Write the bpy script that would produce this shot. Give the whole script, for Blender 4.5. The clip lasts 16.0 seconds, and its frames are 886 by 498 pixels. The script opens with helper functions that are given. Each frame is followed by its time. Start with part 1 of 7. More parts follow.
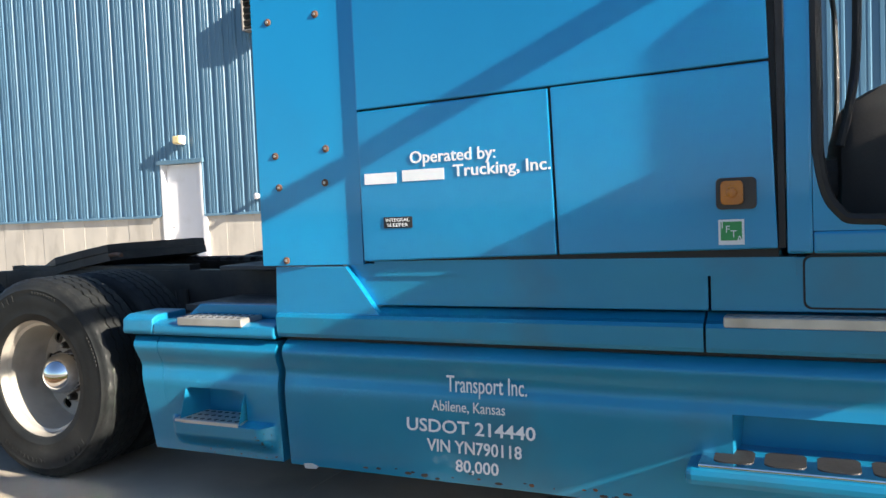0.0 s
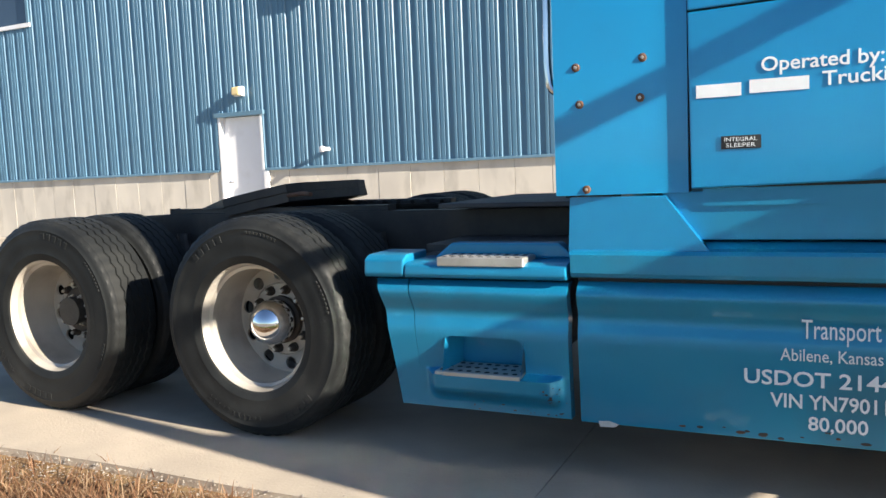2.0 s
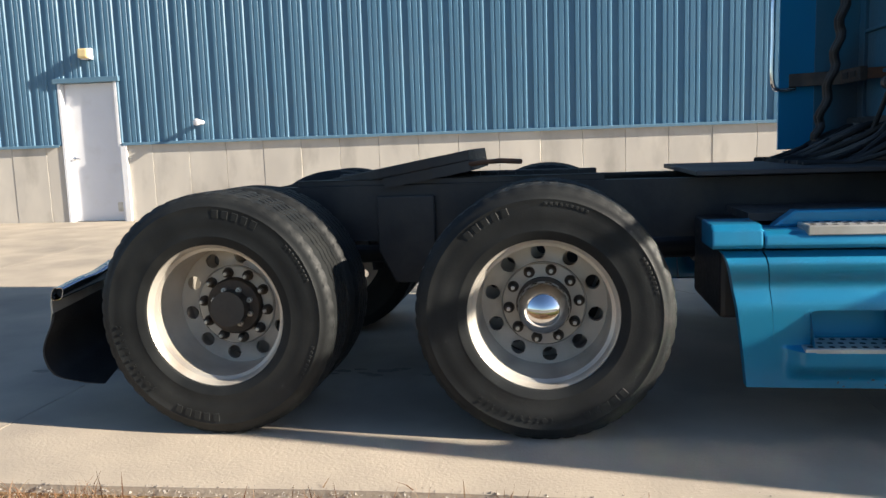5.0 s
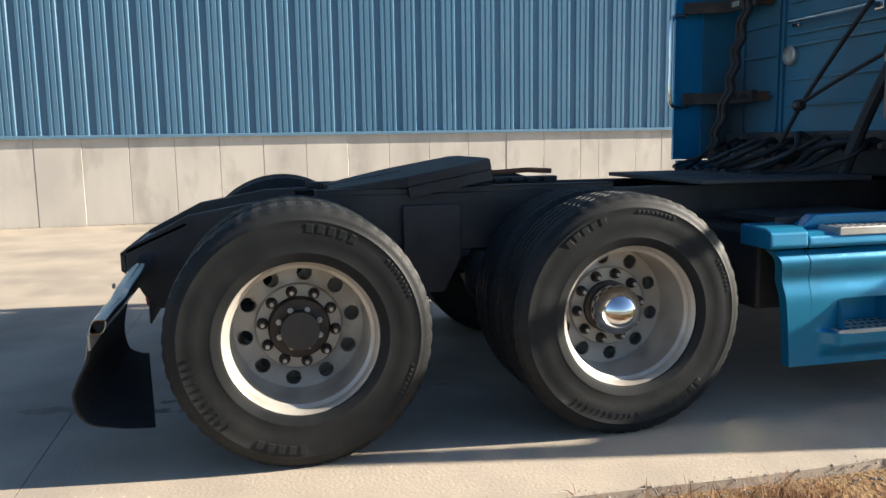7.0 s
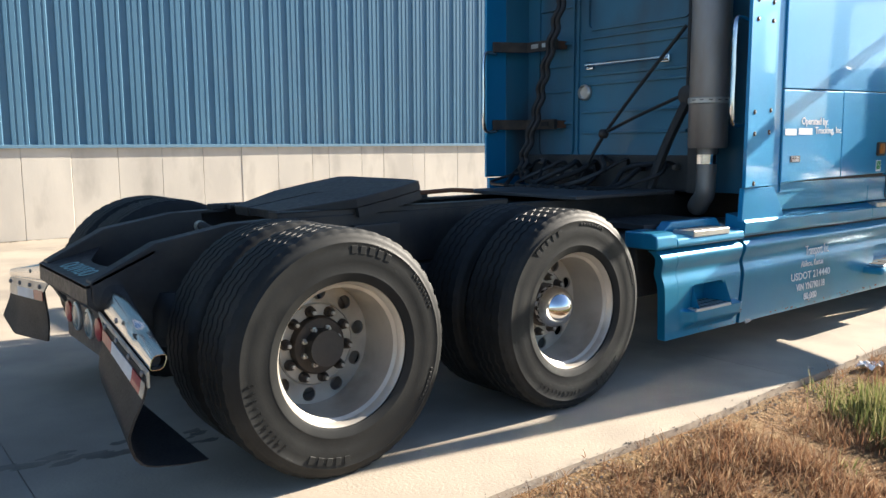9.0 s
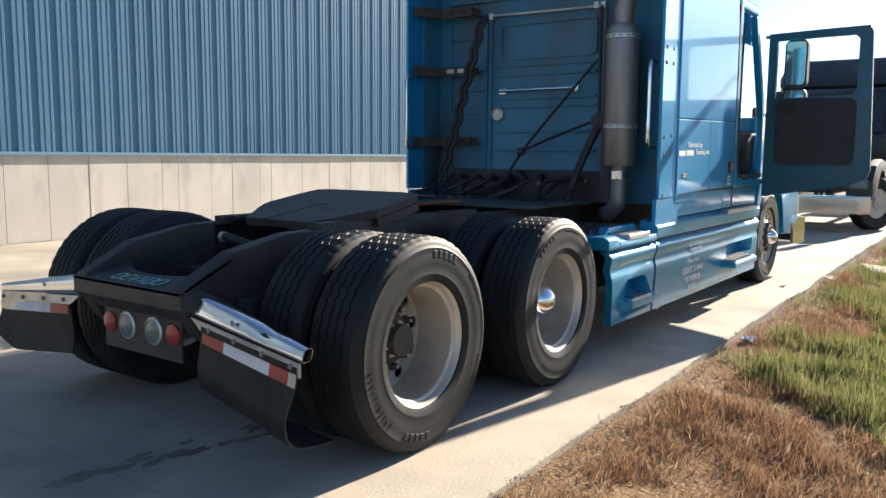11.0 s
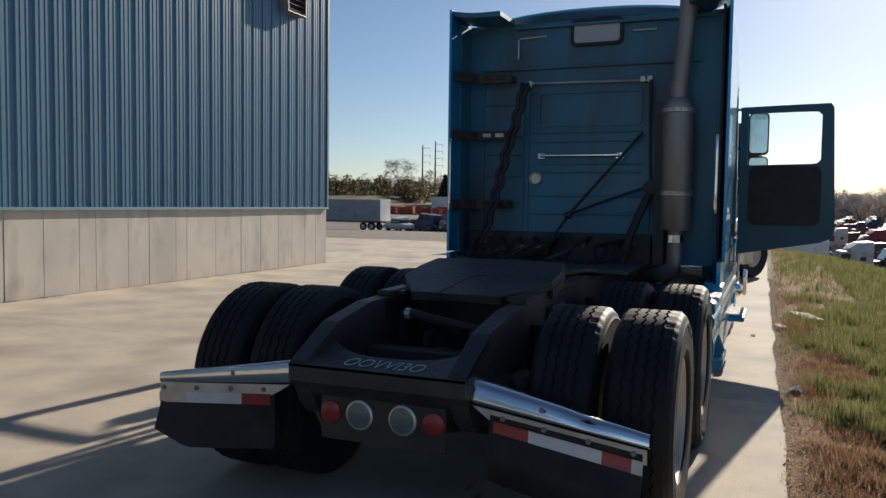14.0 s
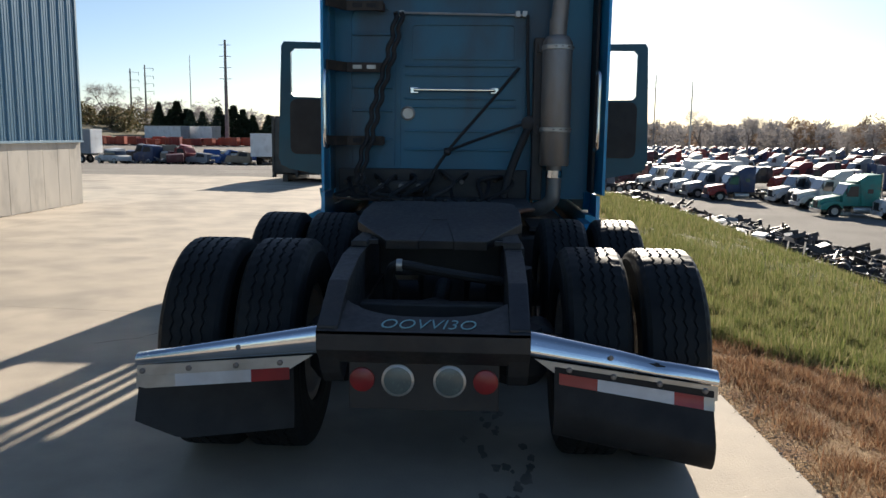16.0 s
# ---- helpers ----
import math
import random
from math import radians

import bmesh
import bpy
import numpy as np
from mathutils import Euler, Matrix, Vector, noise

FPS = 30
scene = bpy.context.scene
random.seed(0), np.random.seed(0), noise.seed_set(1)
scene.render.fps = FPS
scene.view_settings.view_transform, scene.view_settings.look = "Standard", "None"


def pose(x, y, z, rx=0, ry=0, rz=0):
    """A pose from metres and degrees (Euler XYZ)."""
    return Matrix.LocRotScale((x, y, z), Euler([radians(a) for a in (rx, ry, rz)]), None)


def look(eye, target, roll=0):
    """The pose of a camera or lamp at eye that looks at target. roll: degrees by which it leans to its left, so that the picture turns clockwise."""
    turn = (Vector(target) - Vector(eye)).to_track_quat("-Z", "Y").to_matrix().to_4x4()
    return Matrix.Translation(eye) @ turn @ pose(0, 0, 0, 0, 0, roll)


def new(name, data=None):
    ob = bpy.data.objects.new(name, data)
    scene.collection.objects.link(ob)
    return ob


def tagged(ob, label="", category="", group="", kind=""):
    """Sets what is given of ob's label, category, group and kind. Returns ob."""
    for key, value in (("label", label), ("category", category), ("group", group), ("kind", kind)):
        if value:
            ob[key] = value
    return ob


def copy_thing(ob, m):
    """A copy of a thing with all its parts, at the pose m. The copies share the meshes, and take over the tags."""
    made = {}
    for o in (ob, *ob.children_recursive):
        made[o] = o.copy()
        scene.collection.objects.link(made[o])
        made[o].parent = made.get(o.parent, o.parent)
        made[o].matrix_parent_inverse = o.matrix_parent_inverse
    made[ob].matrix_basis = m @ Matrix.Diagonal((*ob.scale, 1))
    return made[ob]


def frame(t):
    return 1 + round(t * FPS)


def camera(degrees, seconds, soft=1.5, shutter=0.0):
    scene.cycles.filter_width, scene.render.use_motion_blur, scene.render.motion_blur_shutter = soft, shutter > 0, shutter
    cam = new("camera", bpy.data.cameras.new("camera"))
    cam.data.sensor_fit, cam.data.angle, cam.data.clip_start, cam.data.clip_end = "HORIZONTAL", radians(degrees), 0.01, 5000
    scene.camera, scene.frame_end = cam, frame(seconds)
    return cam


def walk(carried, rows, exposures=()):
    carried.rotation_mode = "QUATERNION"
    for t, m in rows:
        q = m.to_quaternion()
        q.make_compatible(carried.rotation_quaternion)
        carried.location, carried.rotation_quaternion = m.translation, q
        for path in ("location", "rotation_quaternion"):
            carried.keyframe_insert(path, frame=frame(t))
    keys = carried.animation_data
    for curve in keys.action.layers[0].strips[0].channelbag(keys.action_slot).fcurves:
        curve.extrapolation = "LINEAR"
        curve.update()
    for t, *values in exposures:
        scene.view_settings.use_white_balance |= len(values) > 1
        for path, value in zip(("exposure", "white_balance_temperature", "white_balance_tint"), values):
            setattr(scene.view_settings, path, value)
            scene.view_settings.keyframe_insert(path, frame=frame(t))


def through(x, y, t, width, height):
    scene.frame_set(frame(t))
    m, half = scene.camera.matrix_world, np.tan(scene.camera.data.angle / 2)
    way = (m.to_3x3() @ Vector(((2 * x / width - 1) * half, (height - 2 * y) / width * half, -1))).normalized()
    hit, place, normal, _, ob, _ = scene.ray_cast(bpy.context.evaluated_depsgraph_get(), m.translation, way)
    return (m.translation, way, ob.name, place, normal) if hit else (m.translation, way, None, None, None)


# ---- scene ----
cam = camera(58.4, 16.0)
PATH = [
    (0, (4.801, -3.892, 1.26), (3.958, -2.08, 1.159), -2.3),
    (0.5, (4.558, -3.97, 1.206), (3.696, -2.168, 1.103), -2.4),
    (1, (4.271, -3.924, 1.189), (3.413, -2.121, 1.074), -2.5),
    (1.5, (3.976, -3.93, 1.195), (3.117, -2.131, 1.04), -2.4),
    (2, (3.604, -3.987, 1.162), (2.746, -2.191, 0.966), -2.4),
    (2.5, (3.223, -3.963, 1.145), (2.375, -2.165, 0.917), -2.3),
    (3, (2.896, -3.998, 1.168), (2.064, -2.194, 0.935), -2.2),
    (3.4, (2.629, -4.063, 1.164), (1.809, -2.254, 0.924), -2.4),
    (3.5, (2.553, -4.101, 1.163), (1.765, -2.279, 0.921), -2.3),
    (4, (2.166, -4.131, 1.148), (1.505, -2.259, 0.901), -2.2),
    (4.5, (1.747, -4.143, 1.178), (1.402, -2.19, 0.918), -1.9),
    (5, (1.38, -4.194, 1.159), (1.093, -2.232, 0.897), -1.9),
    (5.2, (1.253, -4.199, 1.166), (0.978, -2.235, 0.902), -2.0),
    (7.3, (-0.33, -4.093, 1.241), (0.244, -2.197, 0.966), -0.8),
    (7.5, (-0.464, -4.075, 1.249), (0.191, -2.205, 0.979), -0.8),
    (8, (-0.864, -4.057, 1.258), (-0.015, -2.266, 0.992), -0.5),
    (8.5, (-1.232, -3.973, 1.268), (-0.182, -2.291, 1.003), -0.4),
    (9, (-1.57, -3.833, 1.313), (-0.342, -2.275, 1.054), -0.3),
    (9.2, (-1.716, -3.79, 1.312), (-0.426, -2.283, 1.055), -0.3),
    (11.3, (-2.993, -3.226, 1.37), (-1.368, -2.083, 1.133), 0.2),
    (11.5, (-3.096, -3.125, 1.357), (-1.468, -1.988, 1.121), -0.1),
    (12, (-3.306, -2.824, 1.427), (-1.651, -1.722, 1.205), 0.4),
    (12.5, (-3.476, -2.685, 1.471), (-1.805, -1.588, 1.399), 0.2),
    (13, (-3.703, -2.311, 1.518), (-1.893, -1.485, 1.722), 1.6),
    (13.5, (-3.736, -1.958, 1.466), (-1.913, -1.163, 1.676), 1.3),
    (14, (-3.769, -1.576, 1.487), (-1.925, -0.812, 1.37), 0.8),
    (14.5, (-3.859, -1.212, 1.533), (-1.986, -0.592, 1.202), 0.5),
    (15, (-3.769, -0.83, 1.521), (-1.813, -0.551, 1.211), 0.7),
    (15.5, (-3.761, -0.495, 1.521), (-1.785, -0.388, 1.232), 0.8),
    (16, (-3.809, -0.21, 1.53), (-1.831, -0.124, 1.246), 0.7),
]
EXPOSE = [(0.0, 1.68), (1.5, 1.63), (2.5, 1.60), (3.5, 1.36), (5.0, 1.38), (7.5, 1.52), (8.0, 1.58), (9.0, 1.76), (11.5, 1.42), (12.0, 1.18), (12.5, 0.82), (13.0, 0.27), (13.5, 0.20), (14.0, 0.50), (14.5, 0.95), (16.0, 0.95)]
walk(cam, [(t, look(eye, target, roll)) for t, eye, target, roll in PATH], EXPOSE)

# ---- sky, sun ----
SUN_AZ, SUN_EL = radians(-9.4), radians(23.0)
world = bpy.data.worlds.new("sky")
world.use_nodes = True
scene.world = world
wn = world.node_tree.nodes
sky = wn.new("ShaderNodeTexSky")
sky.sky_type = "NISHITA"
sky.sun_disc = False
sky.sun_elevation = SUN_EL
sky.sun_rotation = radians(90) - SUN_AZ
sky.altitude, sky.air_density, sky.dust_density, sky.ozone_density = 800, 0.95, 0.7, 3.2
world.node_tree.links.new(sky.outputs[0], wn["Background"].inputs[0])
wn["Background"].inputs[1].default_value = 0.060
sun = new("sun", bpy.data.lights.new("sun", "SUN"))
sun.data.energy, sun.data.angle, sun.data.color = 5.0, radians(0.53), (1.0, 0.9, 0.76)
toward = Vector((math.cos(SUN_AZ) * math.cos(SUN_EL), math.sin(SUN_AZ) * math.cos(SUN_EL), math.sin(SUN_EL)))
sun.matrix_basis = look(toward * 60, (0, 0, 0))


# ---- materials ----
def mat(name, c1, c2=None, scale=3.0, rough=0.5, rvar=0.12, metal=0.0, bump=0.0, bscale=60.0, coat=0.0, stain=None, sscale=1.2, samount=0.5, spread=None, seed=0.0, stretch=(1, 1, 1), spec=0.5):
    """A surface with a broad colour drift, fine grain, optional stains and relief."""
    m = bpy.data.materials.new(name)
    m.use_nodes = True
    t = m.node_tree
    n, l = t.nodes, t.links
    b = n["Principled BSDF"]
    co = n.new("ShaderNodeTexCoord")
    mp = n.new("ShaderNodeMapping")
    mp.inputs["Scale"].default_value = stretch
    mp.inputs["Location"].default_value = (seed, seed * 1.7, seed * 0.6)
    l.new(co.outputs["Object"], mp.inputs[0])

    def noise_at(sc, detail=4.0):
        z = n.new("ShaderNodeTexNoise")
        z.inputs["Scale"].default_value = sc
        z.inputs["Detail"].default_value = detail
        l.new(mp.outputs[0], z.inputs["Vector"])
        return z

    big = noise_at(scale)
    fine = noise_at(bscale, 6.0)
    ramp = n.new("ShaderNodeMapRange")
    ramp.inputs[1].default_value, ramp.inputs[2].default_value = 0.35, 0.65
    l.new(big.outputs["Fac"], ramp.inputs[0])
    mix = n.new("ShaderNodeMix")
    mix.data_type = "RGBA"
    mix.inputs[6].default_value = (*c1, 1)
    mix.inputs[7].default_value = (*(c2 or c1), 1)
    l.new(ramp.outputs[0], mix.inputs[0])
    out = mix.outputs[2]
    if spread:
        info = n.new("ShaderNodeObjectInfo")
        hue = n.new("ShaderNodeMapRange")
        hue.inputs[3].default_value, hue.inputs[4].default_value = 1 - spread, 1 + spread
        l.new(info.outputs["Random"], hue.inputs[0])
        sv = n.new("ShaderNodeHueSaturation")
        l.new(hue.outputs[0], sv.inputs["Value"])
        l.new(out, sv.inputs["Color"])
        out = sv.outputs[0]
    if stain:
        st = noise_at(sscale, 8.0)
        sr = n.new("ShaderNodeMapRange")
        sr.inputs[1].default_value, sr.inputs[2].default_value = 0.52, 0.72
        sr.inputs[4].default_value = samount
        l.new(st.outputs["Fac"], sr.inputs[0])
        ms = n.new("ShaderNodeMix")
        ms.data_type = "RGBA"
        ms.inputs[7].default_value = (*stain, 1)
        l.new(out, ms.inputs[6])
        l.new(sr.outputs[0], ms.inputs[0])
        out = ms.outputs[2]
    l.new(out, b.inputs["Base Color"])
    rr = n.new("ShaderNodeMapRange")
    rr.inputs[3].default_value, rr.inputs[4].default_value = max(0.02, rough - rvar), min(1, rough + rvar)
    l.new(fine.outputs["Fac"], rr.inputs[0])
    l.new(rr.outputs[0], b.inputs["Roughness"])
    b.inputs["Metallic"].default_value = metal
    b.inputs["Coat Weight"].default_value = coat
    b.inputs["Coat Roughness"].default_value = 0.06
    b.inputs["Specular IOR Level"].default_value = spec
    if bump:
        bp = n.new("ShaderNodeBump")
        bp.inputs["Strength"].default_value = bump
        bp.inputs["Distance"].default_value = 0.004
        l.new(fine.outputs["Fac"], bp.inputs["Height"])
        l.new(bp.outputs[0], b.inputs["Normal"])
    return m


def emit(name, colour, strength):
    m = bpy.data.materials.new(name)
    m.use_nodes = True
    b = m.node_tree.nodes["Principled BSDF"]
    b.inputs["Base Color"].default_value = (*colour, 1)
    b.inputs["Emission Color"].default_value = (*colour, 1)
    b.inputs["Emission Strength"].default_value = strength
    return m


def glass(name, tint=(0.9, 0.95, 0.95), rough=0.0):
    m = bpy.data.materials.new(name)
    m.use_nodes = True
    b = m.node_tree.nodes["Principled BSDF"]
    b.inputs["Base Color"].default_value = (*tint, 1)
    b.inputs["Transmission Weight"].default_value = 1.0
    b.inputs["Roughness"].default_value = rough
    b.inputs["IOR"].default_value = 1.1
    return m


PAINT = mat("blue_paint", (0.002, 0.245, 0.51), (0.003, 0.265, 0.53), 1.2, 0.36, 0.06, 0.35, 0.03, 300, 0.8, (0.05, 0.13, 0.2), 1.6, 0.12)
PAINT_OLD = mat("blue_paint_dusty", (0.004, 0.218, 0.405), (0.010, 0.24, 0.42), 2.5, 0.40, 0.1, 0.35, 0.05, 120, 0.5, (0.07, 0.09, 0.09), 2.2, 0.35)
PAINT_BACK = mat("blue_paint_sooty", (0.028, 0.175, 0.275), (0.045, 0.125, 0.185), 1.8, 0.5, 0.15, 0.15, 0.08, 90, 0.15, (0.055, 0.055, 0.055), 1.7, 0.75, stretch=(1, 1, 0.45))
# Darker blue for the open doors: their shade is put into the colour.
PAINT_SHADED = mat("blue_paint_shaded", (0.008, 0.085, 0.13), (0.012, 0.07, 0.11), 2.0, 0.45, 0.1, 0.2, 0.05, 80, 0.2, (0.03, 0.035, 0.04), 1.4, 0.4)
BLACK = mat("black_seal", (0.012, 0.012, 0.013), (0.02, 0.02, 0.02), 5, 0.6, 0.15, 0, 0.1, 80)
GREASE = mat("greasy_black_steel", (0.018, 0.018, 0.020), (0.045, 0.041, 0.037), 4, 0.52, 0.2, 0.0, 0.3, 40, 0, (0.07, 0.05, 0.035), 3.0, 0.4)
RUBBER = mat("tyre_rubber", (0.009, 0.0100, 0.0104), (0.015, 0.0165, 0.0165), 7, 0.58, 0.16, 0, 0.10, 140, 0, (0.046, 0.047, 0.044), 4.5, 0.3, spec=0.28)
RUBBER_FLAP = mat("flap_rubber", (0.013, 0.013, 0.014), (0.024, 0.024, 0.024), 8, 0.55, 0.15, 0, 0.1, 100, 0, (0.05, 0.047, 0.04), 3.5, 0.3, spec=0.3)
RIM = mat("wheel_steel", (0.54, 0.50, 0.44), (0.44, 0.41, 0.36), 5, 0.40, 0.12, 0.35, 0.1, 120, 0, (0.20, 0.15, 0.11), 4.5, 0.45)
CHROME = mat("chrome", (0.75, 0.76, 0.78), (0.68, 0.69, 0.7), 4, 0.12, 0.06, 1.0, 0.03, 80, 0, (0.35, 0.3, 0.24), 5, 0.3)
ALU = mat("aluminium_tread", (0.62, 0.60, 0.55), (0.5, 0.48, 0.44), 8, 0.42, 0.12, 0.7, 0.1, 120, 0, (0.25, 0.2, 0.14), 6, 0.4)
STACK = mat("exhaust_steel", (0.33, 0.31, 0.29), (0.24, 0.22, 0.205), 3, 0.5, 0.12, 0.6, 0.1, 70, 0, (0.2, 0.12, 0.07), 4, 0.45, stretch=(1, 1, 0.3))
RUST = mat("rusty_steel", (0.16, 0.07, 0.035), (0.08, 0.045, 0.03), 12, 0.85, 0.1, 0, 0.4, 90)
RED = mat("red_plastic", (0.34, 0.02, 0.02), (0.25, 0.02, 0.02), 10, 0.35, 0.1, 0, 0, 60, 0.3)
WHITE = mat("white_tape", (0.72, 0.72, 0.72), (0.62, 0.62, 0.63), 8, 0.45, 0.1, 0, 0, 60, 0, (0.35, 0.3, 0.25), 6, 0.4)
LETTER = mat("white_vinyl", (0.82, 0.84, 0.86), (0.76, 0.78, 0.8), 8, 0.4, 0.1)
LAMP_GREY = mat("lamp_lens", (0.15, 0.18, 0.165), (0.11, 0.13, 0.12), 8, 0.25, 0.1, 0, 0.1, 60, 0.3)
AMBER = mat("amber_lens", (0.5, 0.17, 0.01), (0.4, 0.13, 0.01), 30, 0.3, 0.1, 0, 0.2, 120, 0.3)
SIDING = mat("blue_siding", (0.078, 0.180, 0.276), (0.088, 0.196, 0.292), 0.8, 0.34, 0.08, 0.0, 0.02, 60, 0.0, (0.13, 0.2, 0.26), 1.4, 0.2, spread=0.04)
TRIM = mat("blue_trim", (0.10, 0.20, 0.28), (0.12, 0.22, 0.3), 3, 0.45, 0.1, 0, 0.05, 60, 0, (0.15, 0.18, 0.2), 3, 0.3)
PLINTH = mat("cast_concrete", (0.64, 0.59, 0.51), (0.53, 0.49, 0.43), 1.6, 0.85, 0.1, 0, 0.22, 45, 0, (0.27, 0.245, 0.21), 2.6, 0.55, spread=0.04, stretch=(1, 1, 0.45))
SLAB = mat("slab_concrete", (0.46, 0.39, 0.305), (0.35, 0.30, 0.24), 1.7, 0.85, 0.1, 0, 0.5, 70, 0, (0.20, 0.178, 0.15), 0.8, 0.7, spread=0.05)
DOORWHITE = mat("white_door_paint", (0.80, 0.80, 0.82), (0.76, 0.76, 0.78), 2, 0.4, 0.1, 0, 0.03, 60, 0, (0.55, 0.52, 0.48), 3, 0.3)
INTERIOR = mat("dark_trim_plastic", (0.018, 0.018, 0.02), (0.03, 0.03, 0.032), 5, 0.65, 0.15, 0, 0.2, 120)
YELLOW = mat("yellowed_lamp_cover", (0.75, 0.6, 0.3), (0.7, 0.55, 0.28), 8, 0.4, 0.1)
GLASS = glass("window_glass")
DARKGLASS = mat("dark_window", (0.03, 0.05, 0.08), (0.035, 0.055, 0.085), 2, 0.06, 0.03, 0.0, 0, 60, 0.5)


# ---- mesh helpers ----
def thing(name, at, label, category, group="", kind=""):
    e = new(name)
    e.empty_display_size = 0.2
    e.matrix_basis = Matrix.Translation(at)
    e["at"] = tuple(at)
    tagged(e, label, category, group, kind)
    return e


def base_of(ob):
    while ob.parent:
        ob = ob.parent
    return Vector(ob["at"]) if "at" in ob.keys() else Vector()


def part(name, bm, material, parent=None, label="", smooth=False):
    me = bpy.data.meshes.new(name)
    bmesh.ops.recalc_face_normals(bm, faces=bm.faces)
    if parent:
        bmesh.ops.translate(bm, vec=-base_of(parent), verts=bm.verts)
    if smooth:
        for f in bm.faces:
            f.smooth = True
        for e in bm.edges:
            if len(e.link_faces) == 2 and e.calc_face_angle(0) > 0.6:
                e.smooth = False
    bm.to_mesh(me)
    bm.free()
    for m in material if isinstance(material, (list, tuple)) else [material]:
        me.materials.append(m)
    ob = new(name, me)
    if parent:
        ob.parent = parent
    if label:
        ob["label"] = label
    return ob


def box(x0, x1, y0, y1, z0, z1, bevel=0.0, seg=2, bm=None):
    own = bmesh.new()
    bmesh.ops.create_cube(own, size=1.0)
    for v in own.verts:
        v.co = Vector(((x0 + x1) / 2 + v.co.x * (x1 - x0), (y0 + y1) / 2 + v.co.y * (y1 - y0), (z0 + z1) / 2 + v.co.z * (z1 - z0)))
    if bevel:
        bmesh.ops.bevel(own, geom=own.edges[:], offset=bevel, segments=seg, affect="EDGES", profile=0.6)
    return merge(bm, own)


def merge(bm, own):
    if bm is None:
        return own
    me = bpy.data.meshes.new("tmp")
    own.to_mesh(me)
    own.free()
    bm.from_mesh(me)
    bpy.data.meshes.remove(me)
    return bm


def moved(bm, m):
    bmesh.ops.transform(bm, matrix=m, verts=bm.verts)
    return bm


def lathe(profile, seg=48, axis="y", at=(0, 0, 0), bm=None, closed=False):
    """profile: (radius, along the axis). A ring for each point."""
    own = bmesh.new()
    rings = []
    for r, h in profile:
        ring = []
        for i in range(seg):
            a = 2 * math.pi * i / seg
            c, s = r * math.cos(a), r * math.sin(a)
            p = (c, h, s) if axis == "y" else ((h, c, s) if axis == "x" else (c, s, h))
            ring.append(own.verts.new(Vector(p) + Vector(at)))
        rings.append(ring)
    pairs = list(zip(rings, rings[1:])) + ([(rings[-1], rings[0])] if closed else [])
    for a, b in pairs:
        for i in range(seg):
            j = (i + 1) % seg
            own.faces.new((a[i], a[j], b[j], b[i]))
    if not closed:
        own.faces.new(rings[0])
        own.faces.new(rings[-1])
    return merge(bm, own)


def tube(points, r, seg=10, bm=None):
    own = bmesh.new()
    pts = [Vector(p) for p in points]
    rs = r if isinstance(r, (list, tuple)) else [r] * len(pts)
    rings, side = [], None
    for i, p in enumerate(pts):
        d = (pts[min(i + 1, len(pts) - 1)] - pts[max(i - 1, 0)]).normalized()
        if side is None:
            side = d.orthogonal().normalized()
        side = (side - d * side.dot(d)).normalized()
        up = d.cross(side)
        rings.append([own.verts.new(p + rs[i] * (math.cos(2 * math.pi * k / seg) * side + math.sin(2 * math.pi * k / seg) * up)) for k in range(seg)])
    for a, b in zip(rings, rings[1:]):
        for k in range(seg):
            own.faces.new((a[k], a[(k + 1) % seg], b[(k + 1) % seg], b[k]))
    own.faces.new(rings[0])
    own.faces.new(rings[-1])
    return merge(bm, own)


def smoothed(points, n=6):
    """A rounder line through the points."""
    p = [Vector(q) for q in points]
    out = []
    for i in range(len(p) - 1):
        a, b, c, d = p[max(i - 1, 0)], p[i], p[i + 1], p[min(i + 2, len(p) - 1)]
        for k in range(n):
            t = k / n
            out.append(0.5 * ((2 * b) + (c - a) * t + (2 * a - 5 * b + 4 * c - d) * t * t + (3 * b - a - 3 * c + d) * t ** 3))
    return out + [p[-1]]


def prism(poly, axis, a, b, bevel=0.0, bm=None):
    """A flat outline drawn out along an axis from a to b. Outline in the other two axes in order."""
    own = bmesh.new()

    def place(p, h):
        return (h, *p) if axis == "x" else ((p[0], h, p[1]) if axis == "y" else (*p, h))

    va = [own.verts.new(place(p, a)) for p in poly]
    vb = [own.verts.new(place(p, b)) for p in poly]
    own.faces.new(va)
    own.faces.new(vb)
    for i in range(len(poly)):
        j = (i + 1) % len(poly)
        own.faces.new((va[i], va[j], vb[j], vb[i]))
    if bevel:
        bmesh.ops.bevel(own, geom=own.edges[:], offset=bevel, segments=2, affect="EDGES", profile=0.6)
    return merge(bm, own)


def rounded(x0, x1, z0, z1, r, n=5):
    """Corner points of a rounded rectangle."""
    out = []
    for cx, cz, a0 in ((x1 - r, z1 - r, 0), (x0 + r, z1 - r, 90), (x0 + r, z0 + r, 180), (x1 - r, z0 + r, 270)):
        for k in range(n + 1):
            a = radians(a0 + 90 * k / n)
            out.append((cx + r * math.cos(a), cz + r * math.sin(a)))
    return out


